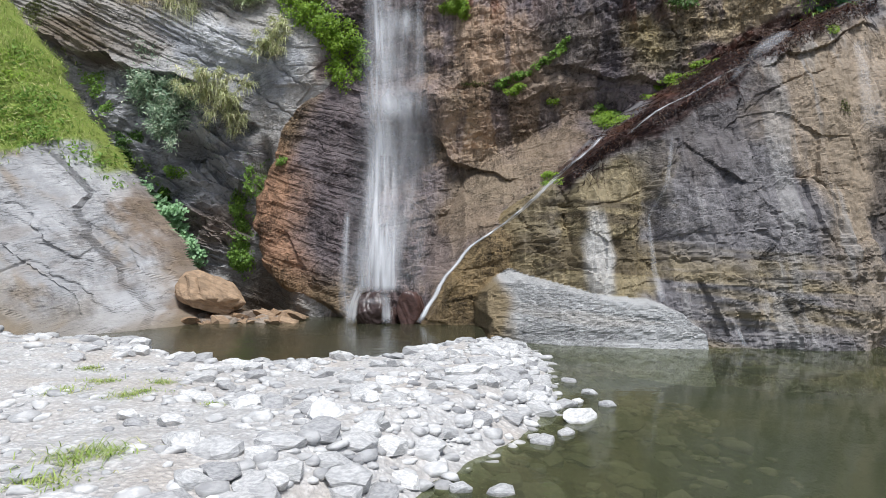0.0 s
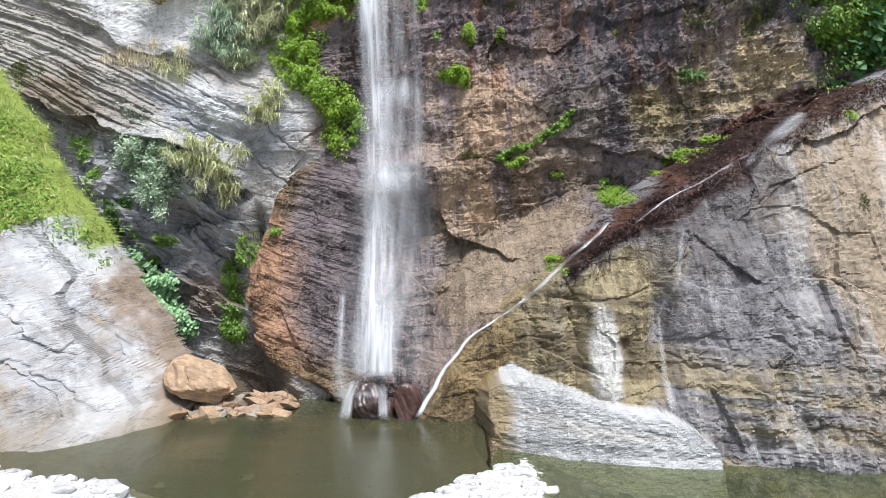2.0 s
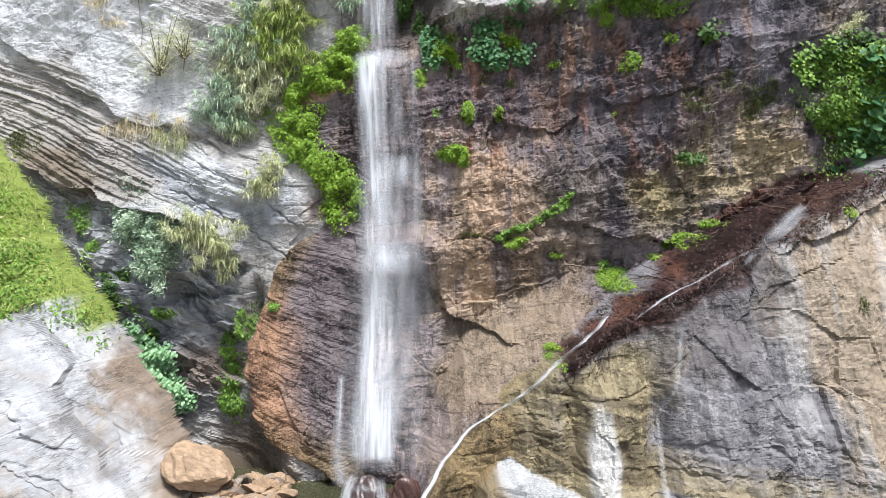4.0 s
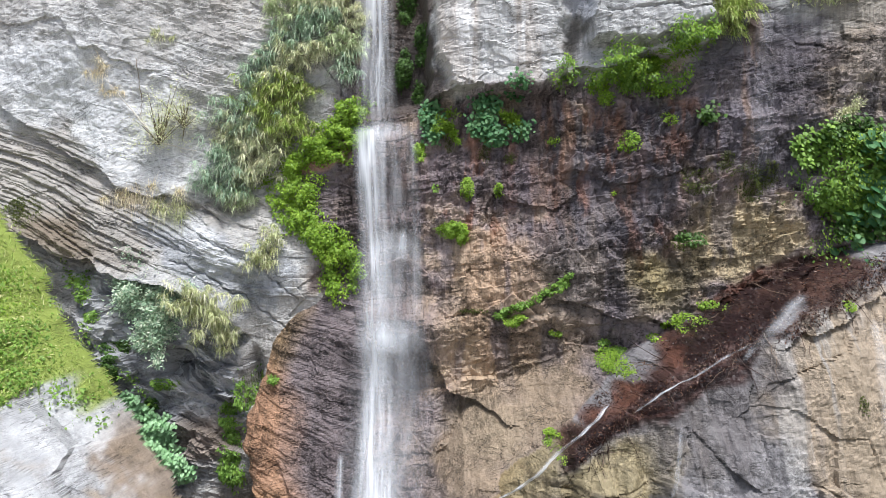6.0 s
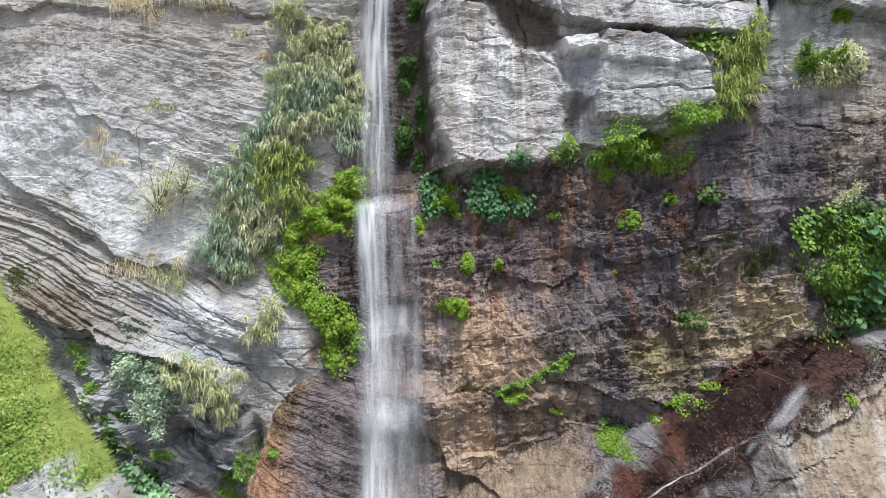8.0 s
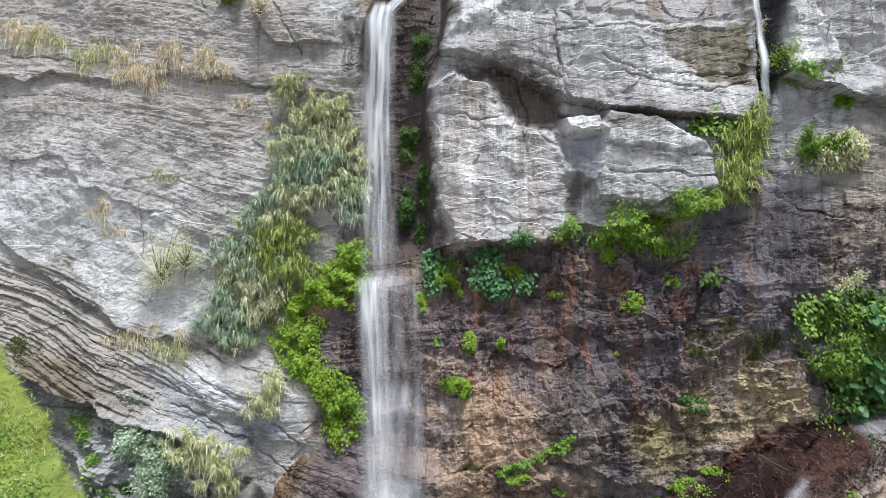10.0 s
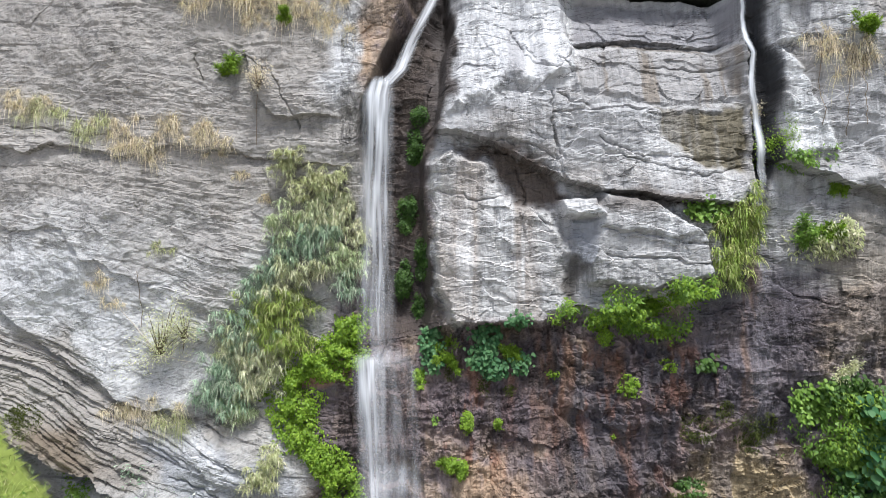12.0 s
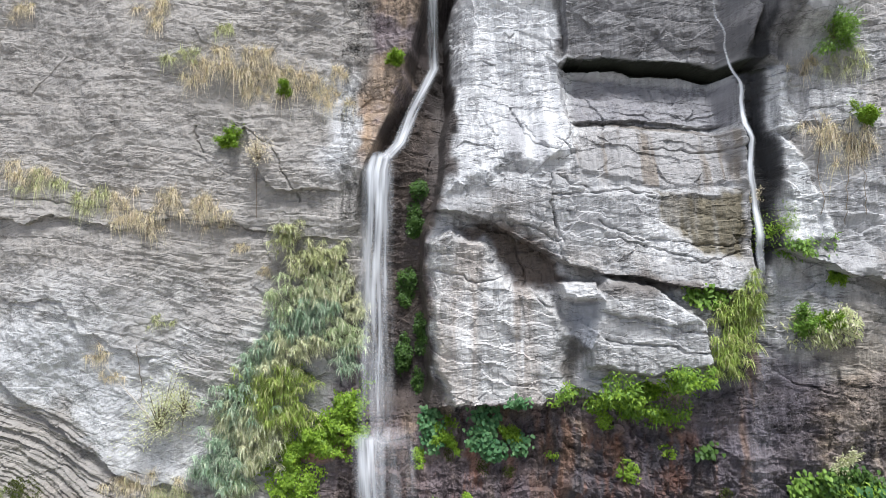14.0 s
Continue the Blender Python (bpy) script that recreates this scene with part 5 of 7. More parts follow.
# ---- where plants grow: x, z and reach (and height) in metres ----
CREEPER_BRIGHT = [
    (5.27, 14.45, 0.28, 0.28), (5.2, 6.3, 0.5, 0.42), (3.2, 4.17, 0.29, 0.32), (2.39, 7.43, 0.43, 0.21), (0.15, 10.29, 0.47, 0.26),
    (0.7, 10.05, 0.22, 0.26), (0.85, 11.67, 0.24, 0.4), (1.88, 11.61, 0.16, 0.26),
]
CREEPER_TUFTS = [
    (8.11, 7.98, 0.35, 0.16), (7.09, 7.38, 0.36, 0.2), (7.44, 7.55, 0.45, 0.2), (6.48, 7.0, 0.19, 0.13), (10.69, 8.11, 0.13, 0.15), (-9.7, 5.02, 0.52, 0.24),
    (-12.34, 7.41, 0.4, 0.28), (-7.56, 3.62, 0.28, 0.84), (-7.36, 2.64, 0.32, 0.72), (-7.58, 1.73, 0.28, 0.52), (-6.71, 4.62, 0.18, 0.41), (-5.73, 5.33, 0.29, 0.19),
    (3.63, 7.04, 0.25, 0.11), (0.22, 10.4, 0.11, 0.09), (6.83, 14.73, 0.44, 0.25), (6.99, 13.69, 0.27, 0.24), (5.85, 13.02, 0.35, 0.38), (0.86, 11.97, 0.11, 0.11),
    (5.4, 11.45, 0.1, 0.09), (-0.15, 11.73, 0.15, 0.18), (10.12, 20.52, 0.27, 0.24), (7.31, 15.94, 0.47, 0.27), (6.82, 15.53, 0.53, 0.32),
]
FERN_CRACK = [
    (1.86, 7.59, 0.18, 0.14), (2.13, 7.73, 0.25, 0.16), (2.45, 7.88, 0.25, 0.16), (2.77, 8.01, 0.25, 0.14), (3.03, 8.17, 0.25, 0.14), (3.3, 8.34, 0.25, 0.14),
    (3.61, 8.5, 0.25, 0.16), (3.82, 8.64, 0.21, 0.16), (3.93, 8.88, 0.14, 0.14), (5.46, 6.58, 0.39, 0.14), (5.1, 6.76, 0.25, 0.14), (-0.73, 12.98, 0.23, 0.38),
    (0.22, 10.4, 0.55, 0.26), (0.67, 10.29, 0.25, 0.22), (6.6, 15.44, 0.42, 0.25), (5.04, 14.9, 0.36, 0.25), (3.71, 13.24, 0.33, 0.18),
]
CREEPER_DARK = [
    (-0.98, 21.15, 0.44, 0.67), (-1.25, 18.75, 0.4, 0.8), (-0.77, 22.2, 0.35, 0.43), (-1.36, 16.28, 0.36, 0.84), (-0.7, 17.05, 0.27, 0.82), (-0.81, 15.46, 0.27, 0.54),
    (-11.43, 6.31, 0.44, 0.36), (-11.46, 5.6, 0.29, 0.47),
    (-10.3, 4.18, 0.25, 0.36), (7.69, 10.0, 0.52, 0.24), (-15.87, 9.27, 0.58, 0.83),
]
CREEPER_OLIVE = [
    (9.33, 11.68, 0.47, 0.68), (7.87, 11.61, 0.55, 0.27), (8.7, 12.17, 0.34, 0.51), (7.29, 9.79, 0.48, 0.2), (1.43, 13.03, 0.26, 0.55), (0.32, 13.2, 0.19, 0.56),
    (2.26, 12.67, 0.22, 0.26), (10.39, 5.64, 0.14, 0.31), (-15.23, 11.12, 0.84, 0.63), (9.72, 11.93, 0.51, 0.47), (7.83, 11.98, 0.52, 0.24), (1.06, 7.71, 0.54, 0.09),
    (-6.67, 5.22, 0.33, 0.21),
]
BAMBOO = [
    (-7.71, 13.0, 1.02), (-7.07, 14.24, 1.06), (-7.92, 12.01, 0.91), (-6.19, 14.86, 1.01), (-6.42, 15.88, 0.97), (-5.36, 15.27, 0.93),
    (-4.69, 16.47, 0.91), (-5.79, 16.9, 0.76), (-5.37, 18.12, 0.96), (-4.21, 17.89, 0.83), (-3.59, 17.08, 0.71), (-3.73, 18.32, 0.72),
    (-3.28, 16.07, 0.59), (-6.41, 12.81, 0.93), (-7.2, 11.6, 0.73), (-4.91, 14.06, 0.68), (-2.93, 17.72, 0.52), (-7.49, 13.62, 0.94),
    (-6.62, 13.63, 0.93), (-5.72, 14.06, 0.88), (-6.83, 12.61, 0.85), (-5.78, 16.09, 0.89), (-4.95, 17.3, 0.88), (-4.16, 18.95, 0.8),
    (-4.52, 18.41, 0.8), (-3.1, 16.89, 0.56), (-3.54, 18.94, 0.6),
]
BAMBOO_PALE = [
    (-4.77, 19.46, 0.92), (-5.4, 20.29, 0.76), (-3.92, 19.83, 0.67), (8.95, 17.86, 0.71), (8.62, 16.79, 0.6), (9.25, 18.42, 0.62),
    (9.14, 17.34, 0.61), (8.57, 16.27, 0.5), (9.39, 17.88, 0.58), (-6.12, 9.4, 0.62), (-5.81, 10.11, 0.55), (-7.78, 7.37, 1.11),
    (-8.55, 7.93, 0.88), (-7.37, 6.81, 0.71),
]
BROADLEAF = [
    (-0.35, 14.21, 0.38, 0.45), (-0.29, 13.56, 0.3, 0.41), (1.53, 14.33, 0.44, 0.41), (1.34, 13.68, 0.44, 0.41), (1.79, 13.32, 0.4, 0.33), (2.63, 13.5, 0.33, 0.33),
    (2.53, 14.89, 0.33, 0.25), (8.15, 18.4, 0.58, 0.34), (12.01, 12.91, 0.83, 0.46), (11.89, 11.06, 0.67, 0.53), (12.78, 11.76, 0.5, 0.99), (12.37, 10.22, 0.67, 0.4),
    (8.14, 13.66, 0.31, 0.21), (11.11, 12.55, 0.6, 0.6), (12.44, 12.59, 0.66, 0.43), (-9.76, 3.45, 0.36, 0.32), (-11.0, 4.15, 0.4, 0.4), (-10.6, 3.65, 0.45, 0.42),
    (-10.2, 3.2, 0.45, 0.42), (-9.85, 2.75, 0.45, 0.42), (-9.4, 2.25, 0.42, 0.4), (-9.05, 1.85, 0.4, 0.36),
]
BUSH = [
    (-10.34, 8.18, 1.22), (-9.84, 6.87, 0.92), (-10.75, 8.08, 0.94), (-9.41, 7.82, 0.8), (-9.56, 1.72, 0.48), (2.27, 13.87, 0.44),
    (0.31, 13.77, 0.48), (5.91, 15.26, 0.71), (6.81, 15.69, 0.44), (11.0, 17.64, 0.6), (11.66, 17.77, 0.39), (11.99, 19.16, 0.39),
    (-7.6, 24.12, 0.48), (12.1, 26.55, 0.78), (-1.62, 26.88, 0.35),
    (12.53, 23.76, 0.38), (-5.57, 25.87, 0.32),
]
DRY_TUFT = [
    (-10.81, 11.52, 0.89), (-9.57, 11.18, 0.8), (-11.43, 11.72, 0.48), (-10.04, 17.4, 0.32), (-12.15, 16.18, 0.48), (-11.75, 15.47, 0.32),
    (-14.57, 22.52, 0.74), (-13.04, 21.85, 0.72), (-11.8, 21.69, 0.68), (-10.65, 21.01, 0.71), (-9.84, 21.68, 0.76), (-8.79, 21.51, 0.63),
    (-7.99, 21.15, 0.48), (-16.15, 22.93, 0.62), (-15.21, 22.73, 0.53), (-7.3, 20.13, 0.26), (-6.31, 19.26, 0.28), (-11.23, 21.15, 0.6),
]
DRY_TUFT_HIGH = [
    (-7.28, 26.54, 0.88), (-7.84, 26.93, 0.72), (-5.81, 26.53, 0.8), (-4.96, 26.05, 0.84), (-4.1, 25.73, 0.75), (-6.45, 27.22, 0.56),
    (-8.98, 26.49, 0.72), (-9.53, 27.13, 0.52), (-10.49, 28.86, 0.77), (-8.05, 28.17, 0.4), (-3.67, 26.41, 0.47), (12.15, 23.22, 0.77),
    (11.65, 23.53, 0.58), (11.37, 25.6, 0.46), (12.67, 22.73, 0.58), (12.07, 25.69, 0.55), (-6.86, 25.71, 0.52), (-16.22, 29.39, 0.51),
]
DRY_BUSH = [
    (-10.15, 13.94, 0.93), (-9.26, 14.45, 0.73), (11.93, 13.68, 0.33), (9.88, 21.59, 0.32), (-6.6, 23.42, 0.47),
]


# ---- plants ----
def leaf_material(name, dark, light, dry=None, gloss=0.5):
    m, t, p = material(name)
    g = t.nodes.new("ShaderNodeNewGeometry")
    r = g.outputs["Random Per Island"]
    c = mix_colour(t, "MIX", r, dark, light)
    n = noise_node(t, 1.6, 3)
    c = mix_colour(t, "MIX", ramp(t, n.outputs[0], 0.4, 0.62, 0, 0.45), c, dark)
    if dry:
        c = mix_colour(t, "MIX", ramp(t, r, 0.78, 0.8, 0, 0.8), c, dry)
    t.links.new(c, p.inputs["Base Color"])
    p.inputs["Roughness"].default_value = gloss
    p.inputs["Specular IOR Level"].default_value = 0.3
    thin = t.nodes.new("ShaderNodeBsdfTranslucent")
    t.links.new(c, thin.inputs[0])
    mixer = t.nodes.new("ShaderNodeMixShader")
    mixer.inputs[0].default_value = 0.35
    t.links.new(p.outputs[0], mixer.inputs[1])
    t.links.new(thin.outputs[0], mixer.inputs[2])
    t.links.new(mixer.outputs[0], t.nodes["Material Output"].inputs[0])
    return m


LEAF_BRIGHT = leaf_material("bright green leaves", (0.13, 0.24, 0.02), (0.34, 0.49, 0.055))
LEAF_MID = leaf_material("green leaves", (0.1, 0.2, 0.03), (0.28, 0.44, 0.08))
LEAF_DARK = leaf_material("dark green leaves", (0.035, 0.08, 0.016), (0.12, 0.23, 0.045))
LEAF_OLIVE = leaf_material("olive moss", (0.045, 0.06, 0.012), (0.12, 0.14, 0.03), gloss=0.9)
LEAF_TEAL = leaf_material("blue-green broad leaves", (0.05, 0.16, 0.06), (0.16, 0.30, 0.12), gloss=0.55)
LEAF_LIME = leaf_material("light green broad leaves", (0.24, 0.44, 0.2), (0.46, 0.68, 0.4), gloss=0.5)
LEAF_GREY = leaf_material("grey-green bamboo leaves", (0.36, 0.45, 0.22), (0.8, 0.86, 0.58), (0.84, 0.8, 0.62))
LEAF_PALE = leaf_material("pale bamboo leaves", (0.4, 0.43, 0.2), (0.76, 0.78, 0.48), (0.78, 0.72, 0.54))
LEAF_YELLOW = leaf_material("yellow-green leaves", (0.26, 0.36, 0.06), (0.6, 0.7, 0.24), (0.6, 0.55, 0.3))
LEAF_DRY = leaf_material("dry straw", (0.64, 0.55, 0.4), (0.9, 0.82, 0.66), (0.6, 0.55, 0.3), 0.8)
LEAF_GRASS = leaf_material("meadow grass", (0.23, 0.34, 0.07), (0.56, 0.66, 0.22), (0.6, 0.57, 0.3))
LEAF_SAGE = leaf_material("blue-green shrub leaves", (0.24, 0.36, 0.24), (0.58, 0.7, 0.5), (0.68, 0.7, 0.56))
LEAF_STRAW = leaf_material("pale green and straw leaves", (0.42, 0.45, 0.24), (0.86, 0.86, 0.62), (0.86, 0.8, 0.62))
m_, t_, p_ = material("woody stems")
n_ = noise_node(t_, 30, 3, (1, 1, 0.2))
t_.links.new(mix_colour(t_, "MIX", n_.outputs[0], (0.10, 0.075, 0.05), (0.24, 0.19, 0.14)), p_.inputs["Base Color"])
p_.inputs["Roughness"].default_value = 0.85
MAT_STEM = m_
rng = np.random.default_rng(7)


def tri_mesh(name, verts, faces, mat):
    me = bpy.data.meshes.new(name)
    k = faces.shape[1]
    me.vertices.add(len(verts))
    me.vertices.foreach_set("co", np.ascontiguousarray(verts, dtype=np.float32).ravel())
    me.loops.add(faces.size)
    me.loops.foreach_set("vertex_index", faces.ravel())
    me.polygons.add(len(faces))
    me.polygons.foreach_set("loop_start", np.arange(0, faces.size, k))
    me.update(calc_edges=True)
    me.materials.append(mat)
    return me


def unit(v):
    return v / np.maximum(np.linalg.norm(v, axis=-1, keepdims=True), 1e-6)


OUTLINES = {"plain": ((0.0, 0.0), (0.4, 0.5), (1.0, 0.0), (0.4, -0.5)),
            "heart": ((0.0, 0.0), (-0.12, 0.35), (0.3, 0.52), (0.7, 0.28), (1.0, 0.0), (0.7, -0.28), (0.3, -0.52), (-0.12, -0.35)),
            "round": ((0.0, 0.0), (0.15, 0.4), (0.6, 0.5), (1.0, 0.0), (0.6, -0.5), (0.15, -0.4))}


def leaves(pos, tip, face, length, width, shape="plain", sag=0.18):
    """Leaves at pos that point to tip and turn their upper side to face."""
    tip = unit(tip)
    side = unit(np.cross(tip, face))
    face = np.cross(side, tip)
    pts = []
    for a, b in OUTLINES[shape]:
        down = sag * a * a + 0.35 * abs(b) * width
        pts.append(pos + tip * (a * length)[:, None] + side * (b * width * length)[:, None] - face * (down * length)[:, None])
    n, k = len(pos), len(pts)
    verts = np.stack(pts, axis=1).reshape(-1, 3)
    fan = np.array([(0, i, i + 1) for i in range(1, k - 1)])
    faces = (np.arange(n)[:, None, None] * k + fan[None]).reshape(-1, 3)
    return verts, faces


def blades(root, head, length, rise, droop, width, parts=5):
    """Arching strips: grass blades, culms and thin stems."""
    n = len(root)
    side = unit(np.cross(head, np.array([0, 0, 1.0])) + 1e-4)
    s = np.linspace(0, 1, parts)
    up = np.array([0, 0, 1.0])
    mid = root[:, None] + head[:, None] * (length[:, None] * s)[..., None] + up * (length[:, None] * (rise[:, None] * s - droop[:, None] * s * s))[..., None]
    w = (width[:, None] * (1 - 0.92 * s ** 1.5))[..., None] * side[:, None]
    verts = np.stack([mid - w, mid + w], axis=2).reshape(-1, 3)
    i = np.arange(parts - 1) * 2
    quad = np.stack([i, i + 1, i + 3, i + 2], axis=1)
    faces = (np.arange(n)[:, None, None] * parts * 2 + quad[None]).reshape(-1, 4)
    return verts, faces, mid


def on_rock(x, z, behind=False):
    return np.stack([x, surface(x, z, behind), z], axis=-1)


def creeper(name, label, cx, cz, rx, rz, mat, size=0.055, dense=2400, thick=0.3, category="creeper"):
    """A mat of small leaves that hangs on the rock, thick in places and thin in others."""
    n = int(min(6500, max(80, dense * rx * rz * 3.1)))
    a, r = rng.uniform(0, 2 * np.pi, n * 2), np.sqrt(rng.uniform(0, 1, n * 2))
    x, z = cx + rx * r * np.cos(a), cz + rz * r * np.sin(a)
    lump = fbm(x * 2.2, z * 2.2, 501, 3)
    keep = rng.uniform(-0.6, 0.9, n * 2) < 0.8 + 0.9 * lump - 1.1 * r ** 2
    x, z, lump, r = x[keep][:n], z[keep][:n], lump[keep][:n], r[keep][:n]
    n = len(x)
    p = on_rock(x, z, cx > -13 and name != "weed_patch")
    p[:, 1] -= rng.uniform(0.1, 1, n) * thick * np.clip(0.55 + lump, 0.1, 1.4) * (1.1 - 0.8 * r * r)
    tip = np.stack([rng.normal(0, 0.6, n), rng.normal(-0.6, 0.4, n), rng.normal(-0.55, 0.45, n)], axis=1)
    face = np.stack([rng.normal(0, 0.4, n), np.full(n, -0.7), rng.uniform(0.2, 1.0, n)], axis=1)
    v, f = leaves(p, tip, face, size * rng.uniform(0.6, 1.5, n), 0.62)
    return tagged(new(name, tri_mesh(name, v, f, mat)), label, category, kind="stuff")


def mat_of_leaves(name, label, outline, mat, size=0.08, count=3000, thick=0.3, shape="plain", width=0.6, hang=0.55, category="creeper", lift=0.03):
    """Leaves that cover an outline on the rock: lumps that stand out, thin spots between them and a ragged rim."""
    px, pz = np.array(outline).T
    x, z = rng.uniform(px.min() - 0.3, px.max() + 0.3, count * 5), rng.uniform(pz.min() - 0.3, pz.max() + 0.3, count * 5)
    cover = area(outline, 0.28, 0.3)
    i = np.clip(((x - gx[0]) / STEP).astype(int), 0, len(gx) - 1)
    j = np.clip(((z - gz[0]) / STEP).astype(int), 0, len(gz) - 1)
    w, lump = cover[j, i], fbm(x * 1.5, z * 1.5, 621, 4, 0.6)
    keep = rng.uniform(0, 1, len(x)) < w * np.clip(0.55 + 1.2 * lump, 0.06, 1)
    x, z, w, lump = x[keep][:count], z[keep][:count], w[keep][:count], lump[keep][:count]
    n = len(x)
    p = on_rock(x, z)
    p[:, 1] -= lift + rng.uniform(0, 1, n) * thick * np.clip(0.6 + 1.2 * lump, 0.1, 1.5) * w
    tip = np.stack([rng.normal(0, 0.6, n), rng.normal(-0.6, 0.4, n), rng.normal(-hang, 0.45, n)], axis=1)
    face = np.stack([rng.normal(0, 0.45, n), np.full(n, -0.7), rng.uniform(0.0, 1.1, n)], axis=1)
    v, f = leaves(p, tip, face, size * rng.uniform(0.5, 1.6, n), width, shape)
    return tagged(new(name, tri_mesh(name, v, f, mat)), label, category, kind="stuff")


def plant(name, label, category, group=""):
    return tagged(new(name), label, category, group)


def under_plant(kind, mesh_data, owner):
    ob = tagged(new(kind, mesh_data), kind="stuff")
    ob.parent = owner
    return ob


def bamboo(cx, cz, size, mat, label, name="bamboo_clump", category="bamboo"):
    """A mound of plumes: culms that lean out of the rock, each with a head of narrow leaves that arch over and hang."""
    n = max(12, int(38 * size))
    x, z = cx + rng.normal(0, 0.32, n) * size, cz + rng.normal(-0.1, 0.32, n) * size
    root = on_rock(x, z)
    root[:, 1] = root[:, 1].min() + 0.3 * (root[:, 1] - root[:, 1].min())
    ang = rng.uniform(-1.2, 1.2, n)
    head = np.stack([np.sin(ang), -np.cos(ang) * 0.8, np.zeros(n)], axis=1)
    v, f, mid = blades(root, head, size * rng.uniform(0.35, 0.95, n), rng.uniform(0.5, 1.5, n), rng.uniform(0.3, 0.9, n), np.full(n, 0.008), 8)
    owner = plant(name, label, category, "bamboo on the cliff")
    under_plant("stem", tri_mesh("stem", v, f, MAT_STEM), owner)
    per = 46
    at = mid[:, 4:].reshape(-1, 3)[rng.integers(0, n * 4, n * per)] + rng.normal(0, 0.035, (n * per, 3))
    m = len(at)
    a = rng.uniform(-2.2, 2.2, m)
    out = np.stack([np.sin(a), -np.cos(a) * 0.8, np.zeros(m)], axis=1)
    v, f, _ = blades(at, out, rng.uniform(0.12, 0.34, m) * (0.6 + 0.4 * size), rng.uniform(-0.1, 0.9, m), rng.uniform(0.5, 1.8, m), rng.uniform(0.011, 0.021, m), 4)
    under_plant("foliage", tri_mesh("foliage", v, f, mat), owner)
    return owner


def broadleaf(cx, cz, rx, rz, label):
    """A patch of large heart-shaped leaves on stalks."""
    lush = 620 if cx < -7 else 380
    n = int(np.clip(lush * rx * rz * 3.1, 16, 400))
    a, r = rng.uniform(0, 2 * np.pi, n), np.sqrt(rng.uniform(0, 1, n))
    x, z = cx + rx * r * np.cos(a), cz + rz * r * np.sin(a)
    root = on_rock(x, z, cx < -7)
    out = rng.uniform(0.08, 0.38, n)
    head = unit(np.stack([rng.normal(0, 0.5, n), np.full(n, -1.0), np.zeros(n)], axis=1))
    v, f, mid = blades(root, head, out, rng.uniform(0.4, 1.2, n), rng.uniform(0.1, 0.5, n), np.full(n, 0.006), 4)
    owner = plant("broadleaf_plant", label, "plant", "broad-leaved plants")
    under_plant("stalk", tri_mesh("stalk", v, f, LEAF_MID), owner)
    p = mid[:, -1]
    tip = np.stack([rng.normal(0, 0.5, n), rng.normal(-0.45, 0.2, n), rng.normal(-0.75, 0.3, n)], axis=1)
    face = np.stack([rng.normal(0, 0.3, n), np.full(n, -0.75), rng.uniform(0.3, 1.0, n)], axis=1)
    v, f = leaves(p, tip, face, rng.uniform(0.08, 0.17, n), 0.85, "heart", 0.1)
    under_plant("leaves", tri_mesh("leaves", v, f, LEAF_LIME if cz < 5 else LEAF_TEAL if cx < 3 else LEAF_DARK if rng.uniform() < 0.5 else LEAF_MID), owner)
    return owner


def bush(cx, cz, size, mat, label, name="shrub", many=1.0, leaf=0.1, narrow=0.4):
    """Branches from one root, each with sprays of leaves."""
    owner = plant(name, label, "shrub", "shrubs on the cliff")
    root = on_rock(np.array([cx]), np.array([cz - 0.3 * size]), True)[0]
    n = max(14, int(26 * size))
    end = root + np.stack([rng.normal(0, 0.42, n), -np.abs(rng.normal(0.35, 0.25, n)) - 0.05, 0.35 + rng.normal(0.1, 0.4, n)], axis=1) * size
    start = np.repeat(root[None], n, axis=0)
    flat = end - start
    far = np.linalg.norm(flat[:, :2], axis=1)
    head = np.stack([flat[:, 0] / far, flat[:, 1] / far, np.zeros(n)], axis=1)
    v, f, mid = blades(start, head, far, flat[:, 2] / far + 0.25, np.full(n, 0.25), np.full(n, 0.014 * (0.6 + size)), 6)
    under_plant("branch", tri_mesh("branch", v, f, MAT_STEM), owner)
    per = int(110 * many)
    s = rng.uniform(0.45, 1.0, (n, per))
    i = np.minimum((s * 5).astype(int), 4)
    p = mid[np.arange(n)[:, None], i + 1].reshape(-1, 3) + rng.normal(0, 0.13, (n * per, 3)) * size
    m = len(p)
    out = unit(p - root + np.array([0, -0.1, 0]))
    tip = out * 0.7 + rng.normal(0, 0.5, (m, 3)) + np.array([0, -0.1, -0.25])
    face = np.stack([rng.normal(0, 0.5, m), np.full(m, -0.5), rng.uniform(0.3, 1.0, m)], axis=1)
    v, f = leaves(p, tip, face, leaf * rng.uniform(0.6, 1.4, m), narrow)
    under_plant("foliage", tri_mesh("foliage", v, f, mat), owner)
    return owner


def tuft(cx, cz, size, mat, label, name="grass_tuft", count=300):
    """A tuft of arching blades from one root."""
    n = int(count * (0.5 + size))
    knot = rng.integers(0, 9, n)
    x, z = cx + (rng.normal(0, 0.55, 9)[knot] + rng.normal(0, 0.07, n)) * size, cz + (rng.normal(0, 0.24, 9)[knot] + rng.normal(0, 0.05, n)) * size
    root = on_rock(x, z)
    ang = rng.uniform(-1.5, 1.5, n)
    head = np.stack([np.sin(ang), -np.cos(ang) * 0.7, np.zeros(n)], axis=1)
    v, f, mid = blades(root, head, size * rng.uniform(0.2, 0.62, n), rng.uniform(0.2, 2.0, n), rng.uniform(0.7, 2.6, n), rng.uniform(0.005, 0.012, n), 5)
    return tagged(new(name, tri_mesh(name, v, f, mat)), label, "grass", kind="stuff")


